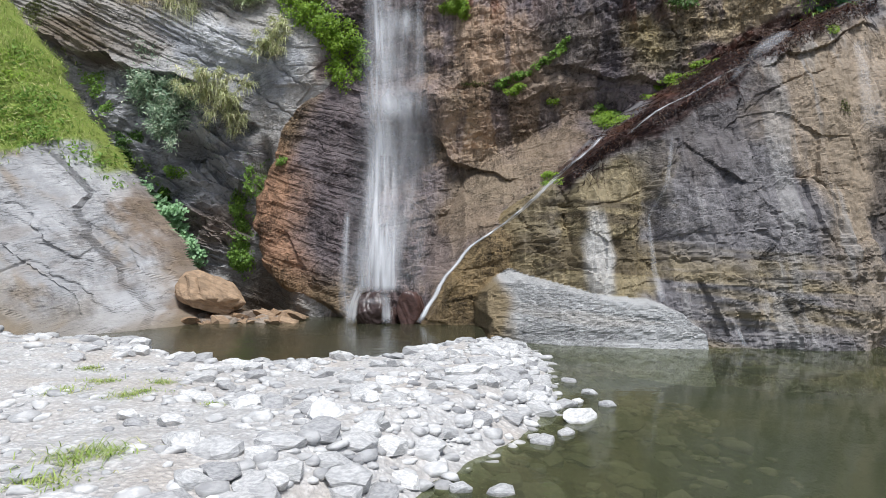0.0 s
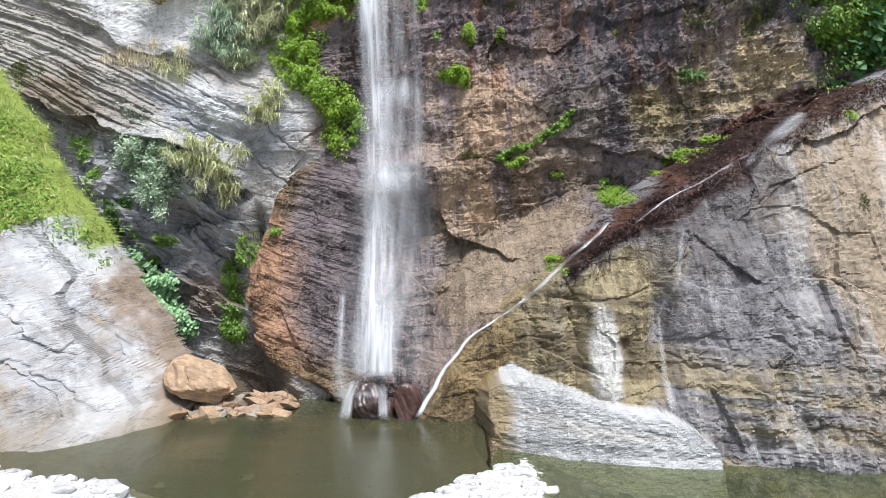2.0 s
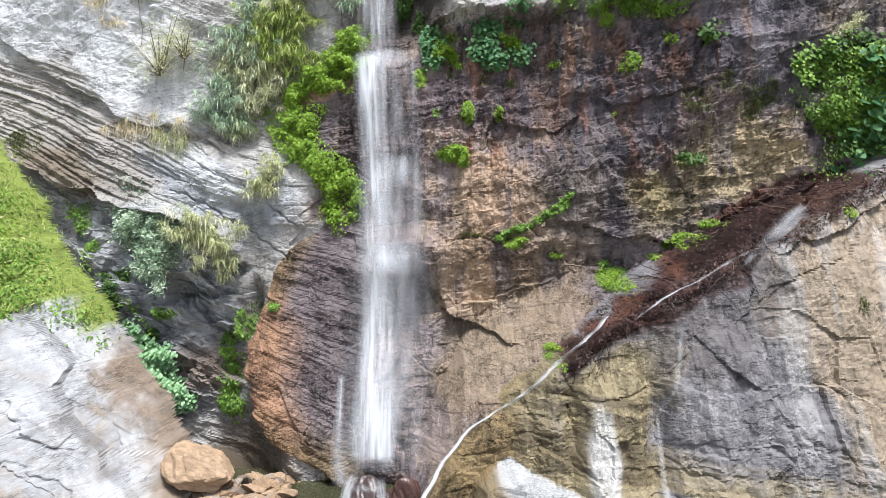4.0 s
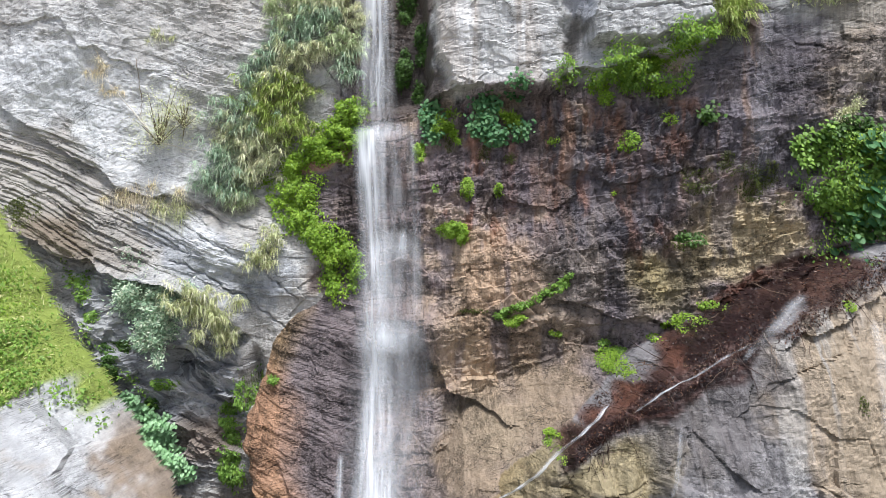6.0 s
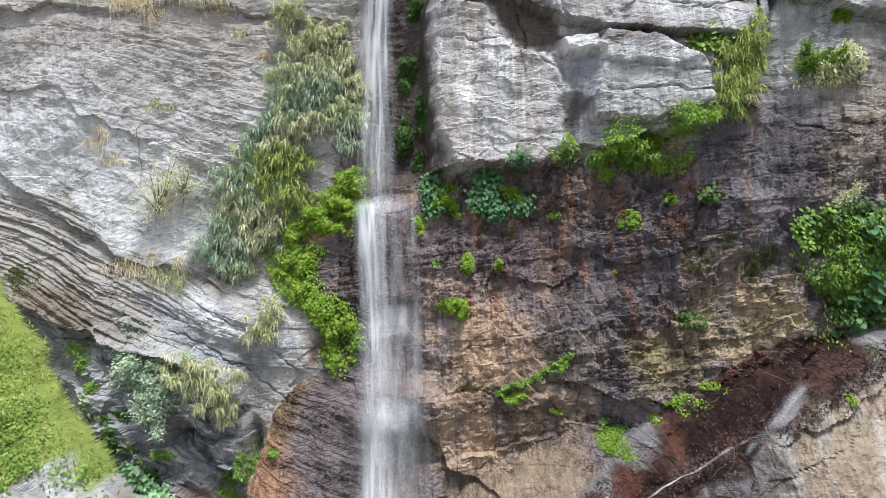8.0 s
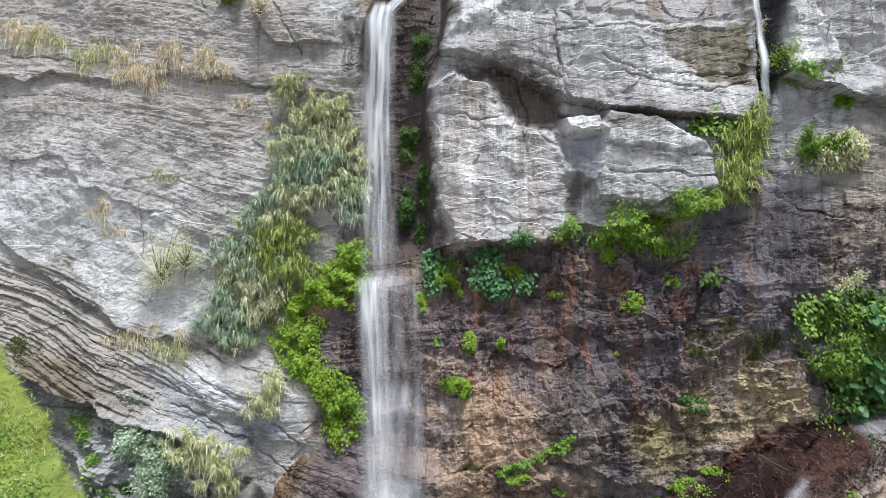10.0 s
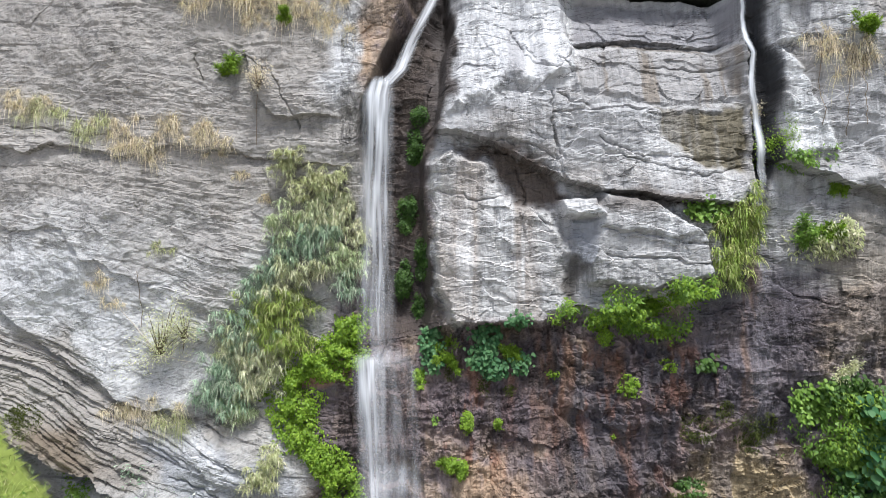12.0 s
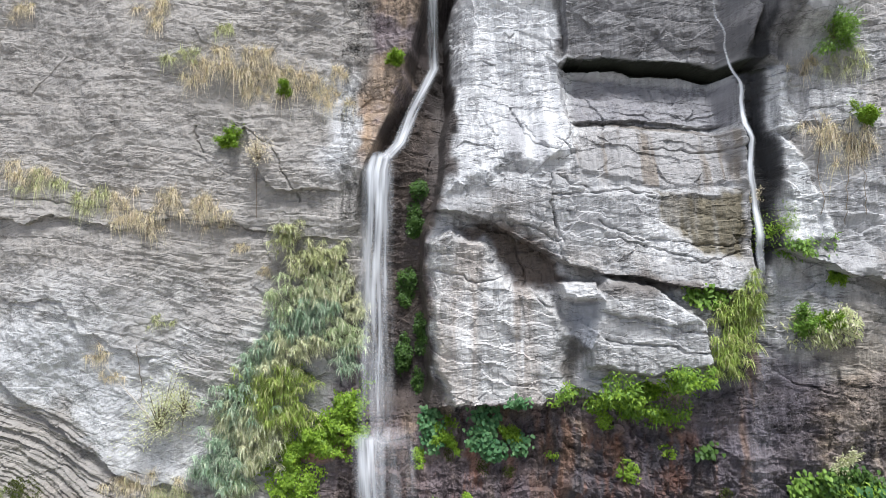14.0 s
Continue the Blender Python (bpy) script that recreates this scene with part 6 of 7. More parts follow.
IVY_STRIP = [(-5.9, 12.2), (-5.7, 12.7), (-5.3, 12.9), (-4.4, 12.3), (-4.1, 11.2), (-3.7, 10.4), (-2.9, 9.6), (-2.65, 8.8), (-3.3, 8.2), (-3.8, 8.0), (-4.1, 9.0), (-4.7, 9.8), (-5.5, 10.4), (-5.95, 11.2)]
IVY_TOP = [(-4.4, 14.0), (-2.8, 15.6), (-2.5, 13.7), (-3.05, 13.1), (-4.4, 12.85), (-5.3, 12.4), (-6.4, 12.2), (-5.7, 13.3)]
FERN_BAND = [(3.6, 15.4), (4.9, 15.5), (5.7, 15.85), (7.0, 16.15), (7.85, 16.4), (8.05, 15.8), (7.45, 15.4), (7.3, 14.5), (6.6, 14.75), (5.8, 14.8), (5.1, 15.05), (3.7, 15.0)]
THICKET = [(11.3, 13.2), (12.0, 13.1), (14.4, 12.8), (14.4, 9.9), (12.6, 9.5), (11.9, 9.3), (11.1, 9.4), (11.6, 10.0), (11.3, 10.8), (10.4, 11.1), (10.7, 12.3), (11.3, 12.4)]
ORANGE_RIM = [(-7.7, 4.1), (-7.0, 4.6), (-6.9, 5.2), (-6.5, 5.5), (-7.2, 3.1), (-6.9, 2.0), (-7.2, 1.2), (-7.7, 2.2)]
mat_of_leaves("creeper", "bright green creeper hanging in a strip beside the fall", IVY_STRIP, LEAF_BRIGHT, 0.085, 9000, 0.42)
mat_of_leaves("creeper", "bright yellow-green creeper over a brown rock bank", IVY_TOP, LEAF_BRIGHT, 0.09, 8500, 0.5)
mat_of_leaves("fern_patch", "drooping green ferns in a band under pale blocks", FERN_BAND, LEAF_MID, 0.12, 2300, 0.4, "plain", 0.34, 0.6, "fern", 0.3)
mat_of_leaves("fern_patch", "fresh yellow-green ferns in a band under pale blocks", FERN_BAND, LEAF_BRIGHT, 0.1, 1700, 0.5, "plain", 0.45, 0.5, "fern", 0.34)
mat_of_leaves("creeper", "dense green thicket of vines and broad leaves on the cliff", THICKET, LEAF_MID, 0.11, 2200, 0.45, "plain", 0.4, 0.7)
mat_of_leaves("creeper", "mid-green vines in a loose thicket on the cliff", [(11.3, 13.2), (12.4, 13.2), (13.6, 12.4), (13.0, 10.6), (12.0, 9.6), (11.2, 9.6), (11.7, 10.4), (11.2, 11.6)], LEAF_BRIGHT, 0.09, 1500, 0.5, "plain", 0.42, 0.7)
mat_of_leaves("creeper", "fresh green ferny growth on the cliff", [(10.5, 12.6), (11.4, 13.3), (13.0, 13.0), (12.0, 11.6), (12.2, 10.4), (10.9, 10.9), (10.2, 11.2)], LEAF_MID, 0.1, 1300, 0.3, "plain", 0.35, 0.9)
mat_of_leaves("creeper", "dark broad-leaved vines in a thicket on the cliff", THICKET[1:6], LEAF_TEAL, 0.22, 520, 0.6, "heart", 0.85, 0.8)
mat_of_leaves("creeper", "dark green vines along the edge of orange rock", ORANGE_RIM, LEAF_MID, 0.12, 1900, 0.35, "plain", 0.5, 0.7)
mat_of_leaves("moss_patch", "bright moss in the dark gully", [(10.15, 21.5), (10.5, 21.2), (10.3, 20.1), (10.05, 20.1)], LEAF_BRIGHT, 0.05, 700, 0.06, "plain", 0.6, 0.6, "moss")
mat_of_leaves("creeper", "dull green herbs under a pale block", [(10.4, 20.2), (11.8, 20.1), (11.7, 19.6), (10.6, 19.7)], LEAF_MID, 0.12, 700, 0.2, "plain", 0.4, 0.7)
mat_of_leaves("creeper", "grey-green herbs on a brown ledge", [(10.5, 17.6), (12.0, 18.3), (12.2, 17.2), (10.6, 17.1)], LEAF_PALE, 0.14, 900, 0.25, "plain", 0.3, 0.9)
for row in CREEPER_BRIGHT:
    creeper("creeper", "bright green leafy creeper hanging on wet rock", *row, LEAF_BRIGHT, thick=0.42)
for row in CREEPER_TUFTS:
    creeper("fern_patch", "small fresh green ferns in a rock crack", *row, LEAF_BRIGHT if row[0] > 0 else LEAF_MID, 0.07, 1200, 0.2, "fern")
for row in FERN_CRACK:
    creeper("fern_patch", "row of small ferns along a rock crack", *row, LEAF_MID if row[1] < 9 else LEAF_BRIGHT, 0.08, 1300, 0.2, "fern")
for row in CREEPER_DARK:
    creeper("creeper", "dark green leafy creeper on shaded rock", *row, LEAF_DARK if 4 < row[1] and row[0] < 9 else LEAF_MID, 0.085, 1200, 0.3)
for row in CREEPER_OLIVE:
    creeper("moss_patch", "olive moss and small herbs on damp rock", *row, LEAF_OLIVE, 0.05, 900, 0.06, "moss")
for row in BAMBOO:
    lower = row[0] > -6.2 and row[1] < 15.6
    bamboo(*row, LEAF_YELLOW if lower else (LEAF_GREY, LEAF_STRAW, LEAF_GREY, LEAF_STRAW, LEAF_SAGE)[int(rng.integers(0, 5))], "yellow-green leafy clump beside the waterfall" if lower else "grey-green bamboo with drooping narrow leaves")
for row in BAMBOO_PALE:
    bamboo(*row, LEAF_YELLOW if row[0] > 5 else LEAF_PALE, "pale yellowish bamboo clump drooping from the rock")
for row in BROADLEAF:
    broadleaf(*row, "broad heart-shaped green leaves growing on wet rock")
for row in BUSH:
    far_left = row[0] < -8 and row[1] < 9
    bush(*row, LEAF_SAGE if far_left else LEAF_BRIGHT if row[2] < 0.6 else LEAF_MID, "grey-green shrub on a grey rock ledge" if far_left else "small green shrub rooted in the cliff", many=2.2 if far_left else 1.7, leaf=0.12 if far_left else 0.09)
for x, z, s in DRY_TUFT + DRY_TUFT_HIGH:
    tuft(x, z, s * 1.25, LEAF_PALE if int(x * 10) % 5 == 0 else LEAF_DRY, "dry straw-coloured grass tuft on a rock ledge")
for x, z, s in DRY_BUSH:
    bush(x, z, s * 1.5, LEAF_DRY if z > 15 else LEAF_PALE, "sparse half-dry shrub with bare branches", "dry_shrub", 0.5, 0.08, 0.3)


def strand(cx, z0, z1, name="hanging_root"):
    """A thin dry root hanging down the face."""
    z = np.linspace(z0, z1, 14)
    x = cx + 0.06 * np.cumsum(rng.normal(0, 0.4, 14))
    p = on_rock(x, z)
    p[:, 1] -= 0.06
    w = np.array([0.012, 0, 0])
    v = np.stack([p - w, p + w], axis=1).reshape(-1, 3)
    i = np.arange(13) * 2
    return tagged(new(name, tri_mesh(name, v, np.stack([i, i + 1, i + 3, i + 2], axis=1), MAT_STEM)), "thin dry root hanging down the rock", "root")


for x0, a, b in ((-6.7, 23.6, 21.2), (11.4, 24.0, 20.9), (12.2, 23.0, 20.6), (-10.9, 16.6, 14.6), (12.6, 22.8, 20.9)):
    strand(x0, a, b)


def dead_branch(x0, z0, x1, z1, thick=0.03):
    """A bleached branch lying on the face."""
    s = np.linspace(0, 1, 16)
    x, z = x0 + (x1 - x0) * s, z0 + (z1 - z0) * s
    p = on_rock(x, z)
    p[:, 1] = np.interp(s, [0, 0.5, 1], [p[:5, 1].min(), p[5:11, 1].min(), p[11:, 1].min()]) - 0.08
    p += rng.normal(0, 0.012, p.shape)
    rings = []
    for a in np.linspace(0, 2 * np.pi, 6)[:-1]:
        w = thick * (1 - 0.7 * s)[:, None]
        rings.append(p + w * (np.cos(a) * np.array([0.6, 0, 0.8]) + np.sin(a) * np.array([0, 1.0, 0])))
    v = np.stack(rings, axis=1).reshape(-1, 3)
    i, k = np.meshgrid(np.arange(15), np.arange(5), indexing="ij")
    f = np.stack([i * 5 + k, i * 5 + (k + 1) % 5, (i + 1) * 5 + (k + 1) % 5, (i + 1) * 5 + k], axis=-1).reshape(-1, 4)
    return tagged(new("dead_branch", tri_mesh("dead_branch", v, f, MAT_BLEACHED)), "bleached dead branch lying on grey rock", "branch")


m_, t_, p_ = material("bleached wood")
n_ = noise_node(t_, 25, 3, (1, 1, 0.3))
t_.links.new(mix_colour(t_, "MIX", n_.outputs[0], (0.34, 0.3, 0.25), (0.6, 0.55, 0.48)), p_.inputs["Base Color"])
p_.inputs["Roughness"].default_value = 0.85
MAT_BLEACHED = m_
for row in ((-10.2, 13.7, -12.1, 16.0), (-10.2, 13.6, -8.8, 13.3), (-10.3, 13.7, -9.4, 15.0), (-10.4, 13.7, -10.9, 14.8)):
    dead_branch(*row)


def meadow():
    """Grass and weeds on the top of the left slab."""
    n = 26000
    x, z = rng.uniform(-17.2, -10.2, n), rng.uniform(4.0, 12.5, n)
    i = np.clip(((x - gx[0]) / STEP).astype(int), 0, len(gx) - 1)
    j = np.clip(((z - gz[0]) / STEP).astype(int), 0, len(gz) - 1)
    keep = SLAB[j, i] & (z + 0.45 * fbm(x * 0.7, z * 0.7, 205, 4) > grass_line(x) + 0.1 + rng.normal(0, 0.22, n))
    x, z = x[keep], z[keep]
    n = len(x)
    root = on_rock(x, z)
    a = rng.uniform(0, 2 * np.pi, n)
    head = np.stack([np.cos(a), np.sin(a) - 0.3, np.zeros(n)], axis=1)
    size = rng.uniform(0.12, 0.34, n) * (1 + 0.5 * fbm(x, z, 511, 2))
    v, f, mid = blades(root, head, size * 0.7, rng.uniform(0.9, 2.0, n), rng.uniform(0.6, 1.6, n), rng.uniform(0.006, 0.014, n), 4)
    tagged(new("meadow_grass", tri_mesh("meadow_grass", v, f, LEAF_GRASS)), "bright green grass on the sloping rock slab", "grass", kind="stuff")


meadow()
SLAB_RIM = [(-15.3, 10.2), (-14.4, 9.6), (-13.2, 8.0), (-12.2, 6.7), (-11.1, 5.3), (-10.2, 4.1), (-10.5, 4.0), (-11.5, 5.0), (-12.7, 6.5), (-14.0, 8.3)]
mat_of_leaves("weed_patch", "leafy green weeds along the edge of the grassy slab", SLAB_RIM, LEAF_MID, 0.13, 2600, 0.45, "plain", 0.45, 0.3, "weeds")
mat_of_leaves("weed_patch", "tall yellow-green weeds in the meadow on the slab", [(-15.5, 8.6), (-13.4, 8.0), (-12.0, 6.2), (-12.6, 5.4), (-14.2, 5.6), (-16.0, 6.4)], LEAF_YELLOW, 0.12, 2600, 0.4, "plain", 0.3, -0.2, "weeds")
for row in ((-13.6, 6.6, 1.6, 1.0), (-12.6, 5.6, 0.8, 0.5), (-14.6, 8.2, 1.6, 1.1), (-12.9, 8.2, 0.5, 0.9), (-15.2, 6.2, 1.2, 0.8)):
    creeper("weed_patch", "leafy bright weeds among grass", *row, LEAF_BRIGHT if row[0] < -14 else LEAF_MID, 0.09, 420, 0.35, "weeds")


def litter():
    """Dead leaves and twigs washed onto the wet top of the buttress."""
    n = 9000
    x = rng.uniform(3.6, 12.5, n)
    crest = np.interp(x, [0.7, 2.7, 4.5, 6.9, 8.7, 11.5, 16], [1.95, 3.25, 4.85, 6.35, 7.35, 8.7, 10.2])
    z = crest + rng.uniform(-0.35, 1.0, n) * np.interp(x, [1.5, 5, 8, 12], [0.25, 0.6, 0.9, 0.5])
    i = np.clip(((x - gx[0]) / STEP).astype(int), 0, len(gx) - 1)
    j = np.clip(((z - gz[0]) / STEP).astype(int), 0, len(gz) - 1)
    keep = (FORM[j, i] == 3) & (fbm(x * 1.4, z * 1.4, 541, 3) > -0.7)
    p = on_rock(x[keep], z[keep])
    n = len(p)
    p[:, 1] -= 0.02
    p[:, 2] += 0.03
    v, f = leaves(p, rng.normal(0, 1, (n, 3)), np.array([0, -0.6, 0.9]) + rng.normal(0, 0.4, (n, 3)), rng.uniform(0.03, 0.1, n), rng.uniform(0.12, 0.5))
    tagged(new("leaf_litter", tri_mesh("leaf_litter", v, f, MAT_LITTER)), "dark red-brown dead leaves and twigs on wet rock", "litter", kind="stuff")


def root_mat():
    """Thin dead roots and twigs that trail down the wet red rock."""
    n = 190
    x = rng.uniform(3.4, 12.6, n)
    top = np.interp(x, [3.3, 4.75, 6.5, 8.6, 10.4, 12.1], [4.2, 5.3, 6.5, 7.9, 8.8, 9.4])
    z = top + rng.uniform(-0.75, 0.2, n)
    parts, length = 12, rng.uniform(0.25, 1.3, n)
    sx_ = np.linspace(0, 1, parts)
    lean = radians(222) + rng.normal(0, 0.75, n)
    wob = np.cumsum(rng.normal(0, 0.03, (n, parts)), axis=1)
    px = x[:, None] + length[:, None] * sx_ * np.cos(lean)[:, None] + wob
    pz = z[:, None] + length[:, None] * sx_ * np.sin(lean)[:, None] - wob * 0.7
    p = on_rock(px, pz)
    p[..., 1] = np.minimum.accumulate(p[..., 1], axis=1) * 0.5 + p[..., 1] * 0.5 - 0.03
    wide = (rng.uniform(0.004, 0.013, n)[:, None] * (1 - 0.7 * sx_))[..., None]
    side = np.stack([np.sin(lean), np.zeros(n), -np.cos(lean)], axis=1)[:, None]
    v = np.stack([p - side * wide, p + np.array([0, -1.0, 0]) * wide, p + side * wide], axis=2).reshape(-1, 3)
    i, k = np.meshgrid(np.arange(parts - 1) * 3, np.arange(2), indexing="ij")
    quad = np.stack([i + k, i + k + 1, i + k + 4, i + k + 3], axis=-1).reshape(-1, 4)
    f = (np.arange(n)[:, None, None] * parts * 3 + quad[None]).reshape(-1, 4)
    tagged(new("root_mat", tri_mesh("root_mat", v, f, MAT_ROOT)), "dark red-brown dead roots and twigs trailing over wet rock", "roots", kind="stuff")


MAT_ROOT = leaf_material("dead roots", (0.015, 0.006, 0.005), (0.1, 0.05, 0.036), (0.26, 0.19, 0.14), 0.5)
root_mat()
MAT_LITTER = leaf_material("wet dead leaves", (0.014, 0.005, 0.004), (0.075, 0.028, 0.02), (0.2, 0.11, 0.07), 0.4)
litter()


# ---- loose stones ----
def stone_material(name, a, b, wet_line=True, rough=0.85):
    m, t, p = material(name)
    info = t.nodes.new("ShaderNodeObjectInfo")
    geo = t.nodes.new("ShaderNodeNewGeometry")
    addr = t.nodes.new("ShaderNodeMath")
    addr.operation = "ADD"
    t.links.new(info.outputs["Random"], addr.inputs[0])
    t.links.new(geo.outputs["Random Per Island"], addr.inputs[1])
    fr = t.nodes.new("ShaderNodeMath")
    fr.operation = "FRACT"
    t.links.new(addr.outputs[0], fr.inputs[0])
    c = mix_colour(t, "MIX", fr.outputs[0], a, b)
    n, fine = noise_node(t, 7, 6, (1, 1, 2.5)), noise_node(t, 40, 4)
    c = mix_colour(t, "MULTIPLY", 0.7, c, mix_colour(t, "MIX", ramp(t, n.outputs[0], 0.4, 0.6, 0, 1), (0.65, 0.65, 0.65), (1.15, 1.14, 1.12)))
    if wet_line:
        sep = t.nodes.new("ShaderNodeSeparateXYZ")
        t.links.new(geo.outputs["Position"], sep.inputs[0])
        c = mix_colour(t, "MIX", ramp(t, sep.outputs[2], -0.27, -0.33, 0, 0.85), c, (0.085, 0.075, 0.045))
    t.links.new(c, p.inputs["Base Color"])
    p.inputs["Roughness"].default_value = rough
    bp = node(t, "ShaderNodeBump", Strength=0.5, Distance=0.03)
    add = t.nodes.new("ShaderNodeMath")
    add.operation = "ADD"
    t.links.new(n.outputs[0], add.inputs[0])
    t.links.new(ramp(t, fine.outputs[0], 0, 1, 0, 0.3), add.inputs[1])
    t.links.new(add.outputs[0], bp.inputs["Height"])
    t.links.new(bp.outputs[0], p.inputs["Normal"])
    return m


MAT_STONE = stone_material("pale river stone", (0.36, 0.36, 0.365), (0.68, 0.675, 0.665))
MAT_ORANGE = stone_material("orange sandstone", (0.24, 0.155, 0.09), (0.36, 0.25, 0.16), False)
MAT_DUN = stone_material("dun shale", (0.16, 0.12, 0.09), (0.3, 0.25, 0.2), False)
MAT_REDROCK = stone_material("wet reddish rock", (0.07, 0.036, 0.03), (0.13, 0.07, 0.055), False, 0.35)
MAT_WETROCK = stone_material("wet dark rock", (0.035, 0.03, 0.03), (0.06, 0.036, 0.032), False, 0.35)


def hull_mesh(name, mat, points=22, box=3.2, seed=0, smooth=False):
    """An angular, worn stone about 1 across."""
    r = np.random.default_rng(seed)
    d = unit(r.normal(0, 1, (points, 3)))
    d = d / (np.abs(d) ** box).sum(axis=1, keepdims=True) ** (1 / box) * 0.5 * r.uniform(0.86, 1.0, (points, 1))
    bm = bmesh.new()
    for q in d:
        bm.verts.new(q)
    got = bmesh.ops.convex_hull(bm, input=bm.verts)
    bmesh.ops.delete(bm, geom=[g for g in got["geom_interior"] if isinstance(g, bmesh.types.BMVert)], context="VERTS")
    me = bpy.data.meshes.new(name)
    bm.to_mesh(me)
    bm.free()
    me.polygons.foreach_set("use_smooth", np.full(len(me.polygons), smooth))
    me.materials.append(mat)
    return me


def boulder(name, label, place, size, turn, mat, seed, category="rock", group="", rough=0.12, slabby=False):
    """A large rock: a cut block with broken faces."""
    bm = bmesh.new()
    bmesh.ops.create_icosphere(bm, subdivisions=5, radius=0.5)
    co = np.array([v.co[:] for v in bm.verts])
    r = np.random.default_rng(seed)
    planes = unit(r.normal(0, 1, (12, 3)))
    reach = r.uniform(0.33, 0.46, 12)
    if slabby:
        planes = unit(np.array([(0, 0, 1.0), (0.1, 0, -1), (-1, 0, 0.15), (0.75, 0.1, 0.65), (1, 0, -0.3), (0.1, -1, 0.35), (-0.65, -0.7, 0.1), (0.5, -0.8, -0.35), (-0.5, -0.2, 0.85), (0, 1, 0), (0.3, -0.7, 0.7)]))
        reach = np.array([0.36, 0.36, 0.45, 0.43, 0.46, 0.42, 0.45, 0.43, 0.42, 0.45, 0.43])
    d = unit(co)
    cut = np.min(np.where(d @ planes.T > 0.05, reach / np.maximum(d @ planes.T, 0.05), 1.0), axis=1)
    cut = np.minimum(cut, 0.56)
    cut *= 1 + rough * 0.6 * fbm(d[:, 0] * 4 + d[:, 2] * 2, d[:, 1] * 4 - d[:, 2] * 3, seed, 4)
    co = d * cut[:, None]
    for v, q in zip(bm.verts, co):
        v.co = q
    me = bpy.data.meshes.new(name)
    bm.to_mesh(me)
    bm.free()
    me.polygons.foreach_set("use_smooth", np.full(len(me.polygons), not slabby))
    me.materials.append(mat)
    ob = tagged(new(name, me), label, category, group)
    ob.matrix_world = pose(*place, *turn) @ Matrix.Diagonal((*size, 1))
    return ob


boulder("boulder", "large orange-brown sandstone boulder by the pool", (-7.12, 19.4, 0.78), (1.98, 1.5, 1.32), (0, 22, 8), MAT_ORANGE, 21, rough=0.14, slabby=True)
boulder("rock", "wet dark rock at the foot of the waterfall", (-2.1, 18.4, 0.22), (0.98, 0.9, 1.15), (0, 8, 10), MAT_WETROCK, 5, group="rocks below the fall")
boulder("rock", "wet reddish rock beside the waterfall foot", (-1.02, 18.4, 0.28), (0.8, 0.8, 1.2), (8, 0, 30), MAT_REDROCK, 6, group="rocks below the fall")
boulder("rock", "wet dark rock at the foot of the waterfall", (-1.4, 18.7, 0.0), (0.7, 0.7, 0.7), (8, 0, 70), MAT_WETROCK, 9, group="rocks below the fall")
boulder("sunken_rock", "long dark rock slab under the pool water", (7.3, 13.4, -0.62), (2.1, 0.45, 0.25), (0, 0, -8), MAT_STONE, 12)
PILE = [hull_mesh("brown_rock", MAT_ORANGE, 14, 4 + 0.5 * k, 50 + k) for k in range(8)] + [hull_mesh("brown_rock", MAT_DUN, 14, 5.0, 70 + k) for k in range(3)]
for k in range(290):
    s = 0.12 + 0.5 * float(rng.uniform(0, 1)) ** 2.2
    u = float(rng.uniform(0, 1))
    x = -7.9 + 3.3 * u + float(rng.normal(0, 0.1))
    y = 18.5 - 0.4 * (1 - u) + 2.6 * float(rng.uniform(0, 1))
    z = max(-0.12, float(ground_height(np.array([x]), np.array([y]))[0])) + 0.15 * s
    ob = tagged(new("brown_rock", PILE[k % 11]), "small orange-brown broken rock in a pile", "rock", "rock pile beside the pool")
    ob.matrix_world = pose(x, y, z, *rng.uniform(-30, 30, 2).tolist(), float(rng.uniform(0, 360))) @ Matrix.Diagonal((s * 1.35, s, s * 0.7, 1))


STONES = [hull_mesh("stone", MAT_STONE, 30, 2.1 + 0.14 * k, 100 + k) for k in range(12)]


def scatter(count, seed):
    """Places of stones on the bar and in the shallows: x, y, size."""
    r = np.random.default_rng(seed)
    x, y = r.uniform(-10.5, 4.5, count), r.uniform(2.5, 15.5, count)
    d = x - bar_edge(y)
    shore = np.interp(x, [-12, -9.5, -5.9, -4.7, -2.9, -0.8, 0.5, 1.5, 3], [13.7, 13.5, 12.2, 11.1, 10.8, 11.1, 12.7, 14.3, 18])
    near_pool = np.exp(-((y - shore) / 0.45) ** 2) * (x < 1.2)
    rim = np.exp(-((d + 0.35) / 0.85) ** 2)
    bed = np.where(d < 0.2, 0.16 + 0.3 * sm(-5, -0.5, x), 0.8 * np.exp(-np.maximum(d, 0) / 2.2))
    p = np.maximum.reduce([0.9 * near_pool, 0.95 * rim, bed * (0.6 + 0.9 * fbm(x * 0.8, y * 0.8, 521, 3))])
    p = np.where((y > shore + 0.5) & (d < 0.6), 0.03, p)
    keep = r.uniform(0, 1, count) < p
    size = 0.04 + 0.3 * r.uniform(0, 1, count) ** 4 + 0.09 * r.uniform(0, 1, count)
    return x[keep], y[keep], size[keep]


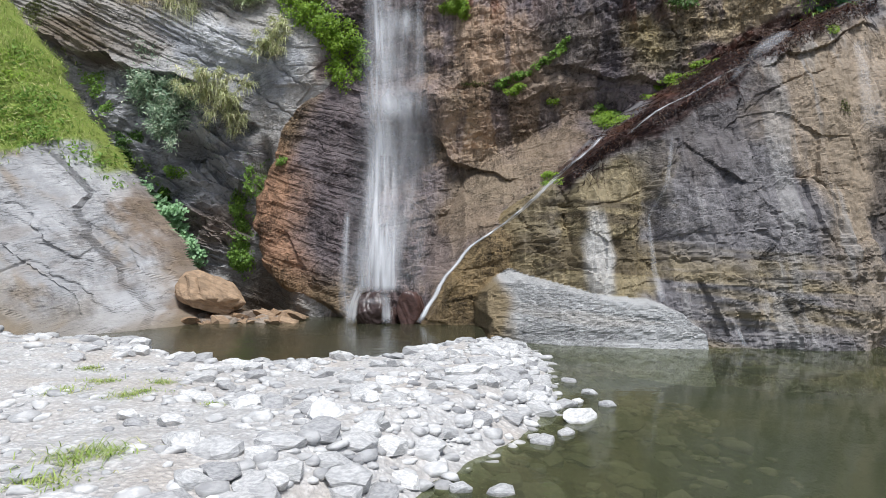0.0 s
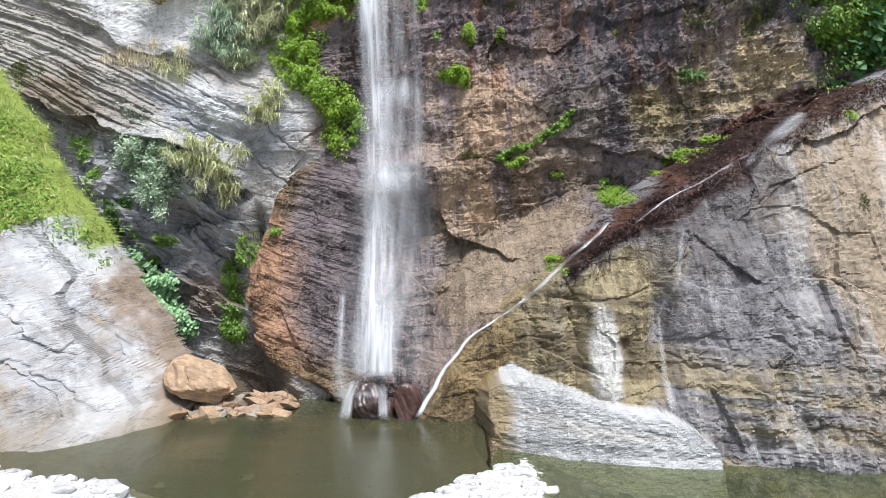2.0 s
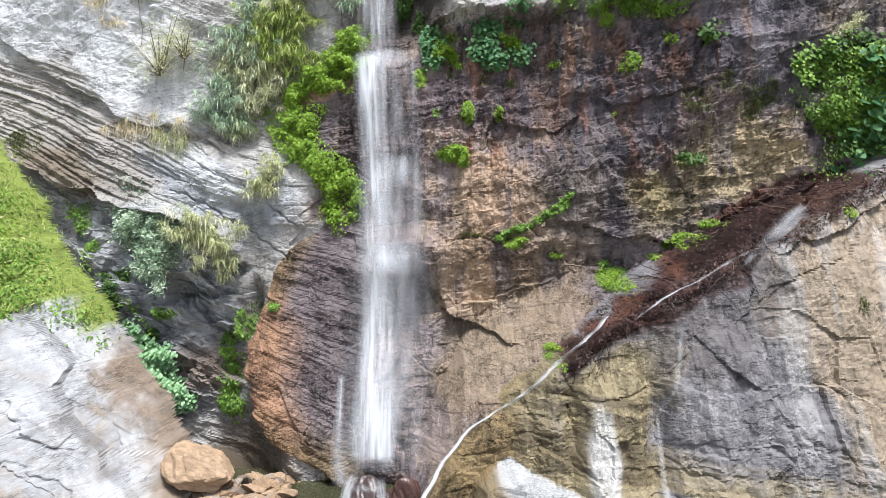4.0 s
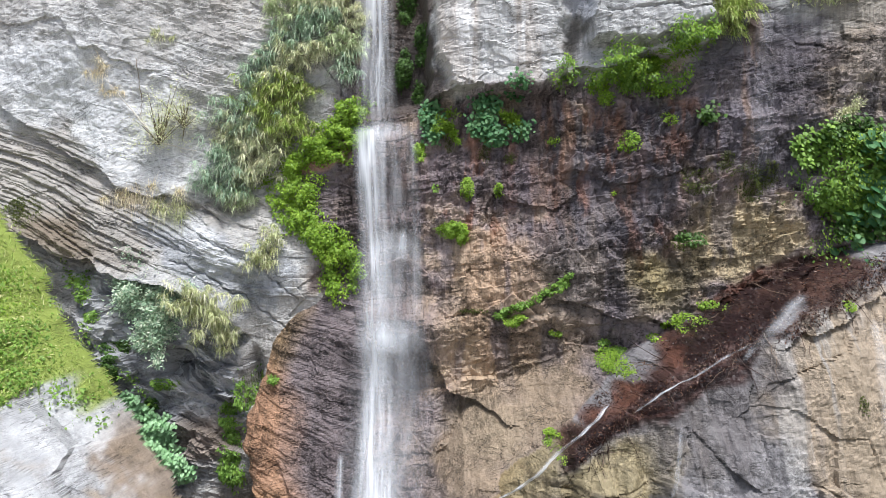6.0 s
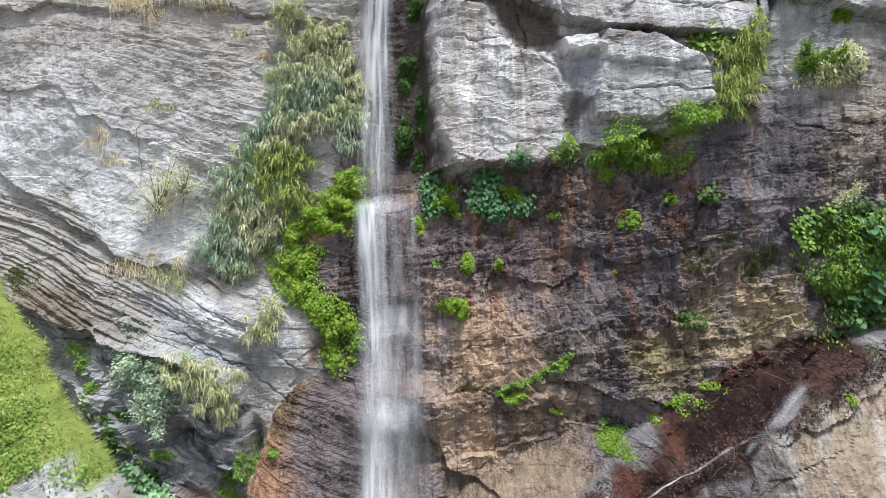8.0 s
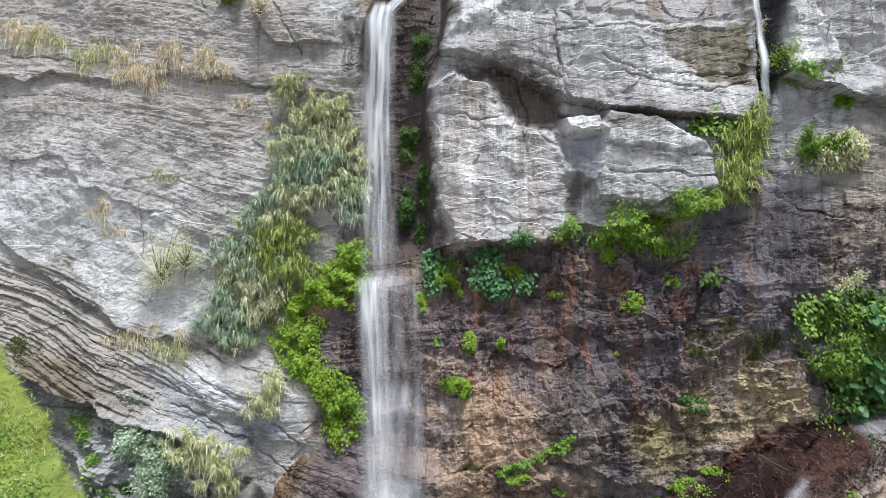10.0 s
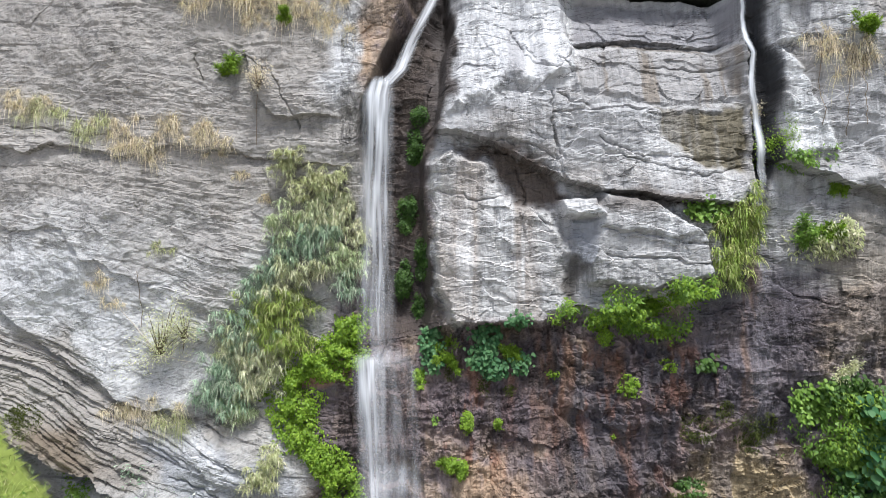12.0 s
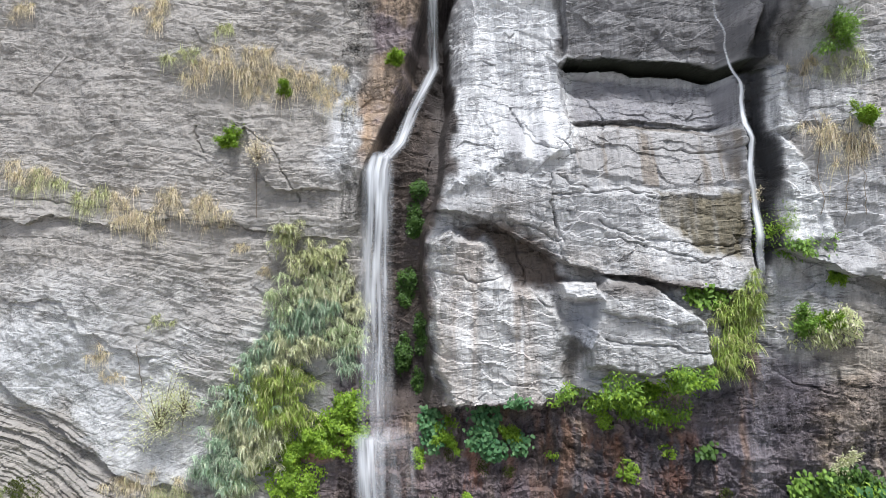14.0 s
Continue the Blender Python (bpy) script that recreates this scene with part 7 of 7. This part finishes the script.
sx, sy, ss = scatter(13000, 31)
order = np.argsort(-ss)
sx, sy, ss = sx[order], sy[order], ss[order]
sz = ground_height(sx, sy)
near = 0
rest_v, rest_f, total = [], [], 0
for x, y, z, s in zip(sx.tolist(), sy.tolist(), sz.tolist(), ss.tolist()):
    flat = float(rng.uniform(0.42, 0.75))
    m = pose(x, y, z + 0.02 * s * flat, *rng.uniform(-12, 12, 2).tolist(), float(rng.uniform(0, 360))) @ Matrix.Diagonal((s * float(rng.uniform(1.0, 1.6)), s, s * flat, 1))
    base = STONES[int(rng.integers(0, 12))]
    if near < 300 and -6 < x < 3:
        ob = new("stone", base)
        ob.parent = ground
        ob.matrix_world = m
        near += 1
    else:
        co = np.zeros(len(base.vertices) * 3)
        base.vertices.foreach_get("co", co)
        co = np.c_[co.reshape(-1, 3), np.ones(len(base.vertices))] @ np.array(m).T
        idx = np.zeros(len(base.polygons) * 3, int)
        base.loops.foreach_get("vertex_index", idx)
        rest_v.append(co[:, :3])
        rest_f.append(idx.reshape(-1, 3) + total)
        total += len(co)
for x, y, s in ((1.72, 8.03, 0.46), (2.27, 8.78, 0.2), (0.51, 5.45, 0.2), (0.15, 5.51, 0.16), (1.1, 6.99, 0.3), (1.42, 7.35, 0.2), (2.1, 10.6, 0.26), (2.2, 9.6, 0.2), (1.9, 9.0, 0.18), (1.5, 8.6, 0.24)):
    ob = tagged(new("stone", STONES[int(rng.integers(0, 12))]), "pale river stone half sunk in the pool edge", "stone", "stones in the shallows")
    ob.matrix_world = pose(x, y, LOW_WATER - 0.02, 0, 0, float(rng.uniform(0, 360))) @ Matrix.Diagonal((s * 1.4, s, max(s * 0.75, 0.2), 1))
pebbles = new("pebbles", tri_mesh("pebbles", np.concatenate(rest_v), np.concatenate(rest_f), MAT_STONE))
tagged(pebbles, "pale grey river pebbles on the gravel bar", "pebbles", kind="stuff")


def bar_grass(x, y, size):
    n = int(190 * size / 0.3)
    px, py = x + rng.normal(0, 0.4, n) * size, y + rng.normal(0, 0.3, n) * size
    root = np.stack([px, py, ground_height(px, py)], axis=1)
    a = rng.uniform(0, 2 * np.pi, n)
    v, f, mid = blades(root, np.stack([np.cos(a), np.sin(a), np.zeros(n)], axis=1), size * rng.uniform(0.15, 0.42, n), rng.uniform(0.5, 1.6, n), rng.uniform(0.6, 1.6, n), rng.uniform(0.003, 0.006, n), 4)
    tagged(new("grass_tuft", tri_mesh("grass_tuft", v, f, LEAF_GRASS)), "small green grass tuft among pale stones", "grass", kind="stuff")


for x, y, s in ((-2.79, 5.0, 0.46), (-4.47, 7.47, 0.32), (-3.6, 7.38, 0.36), (-2.52, 7.11, 0.2), (-5.18, 9.34, 0.26), (-4.36, 8.13, 0.3), (-3.54, 8.05, 0.26), (-2.79, 4.47, 0.32)):
    bar_grass(x, y, s)
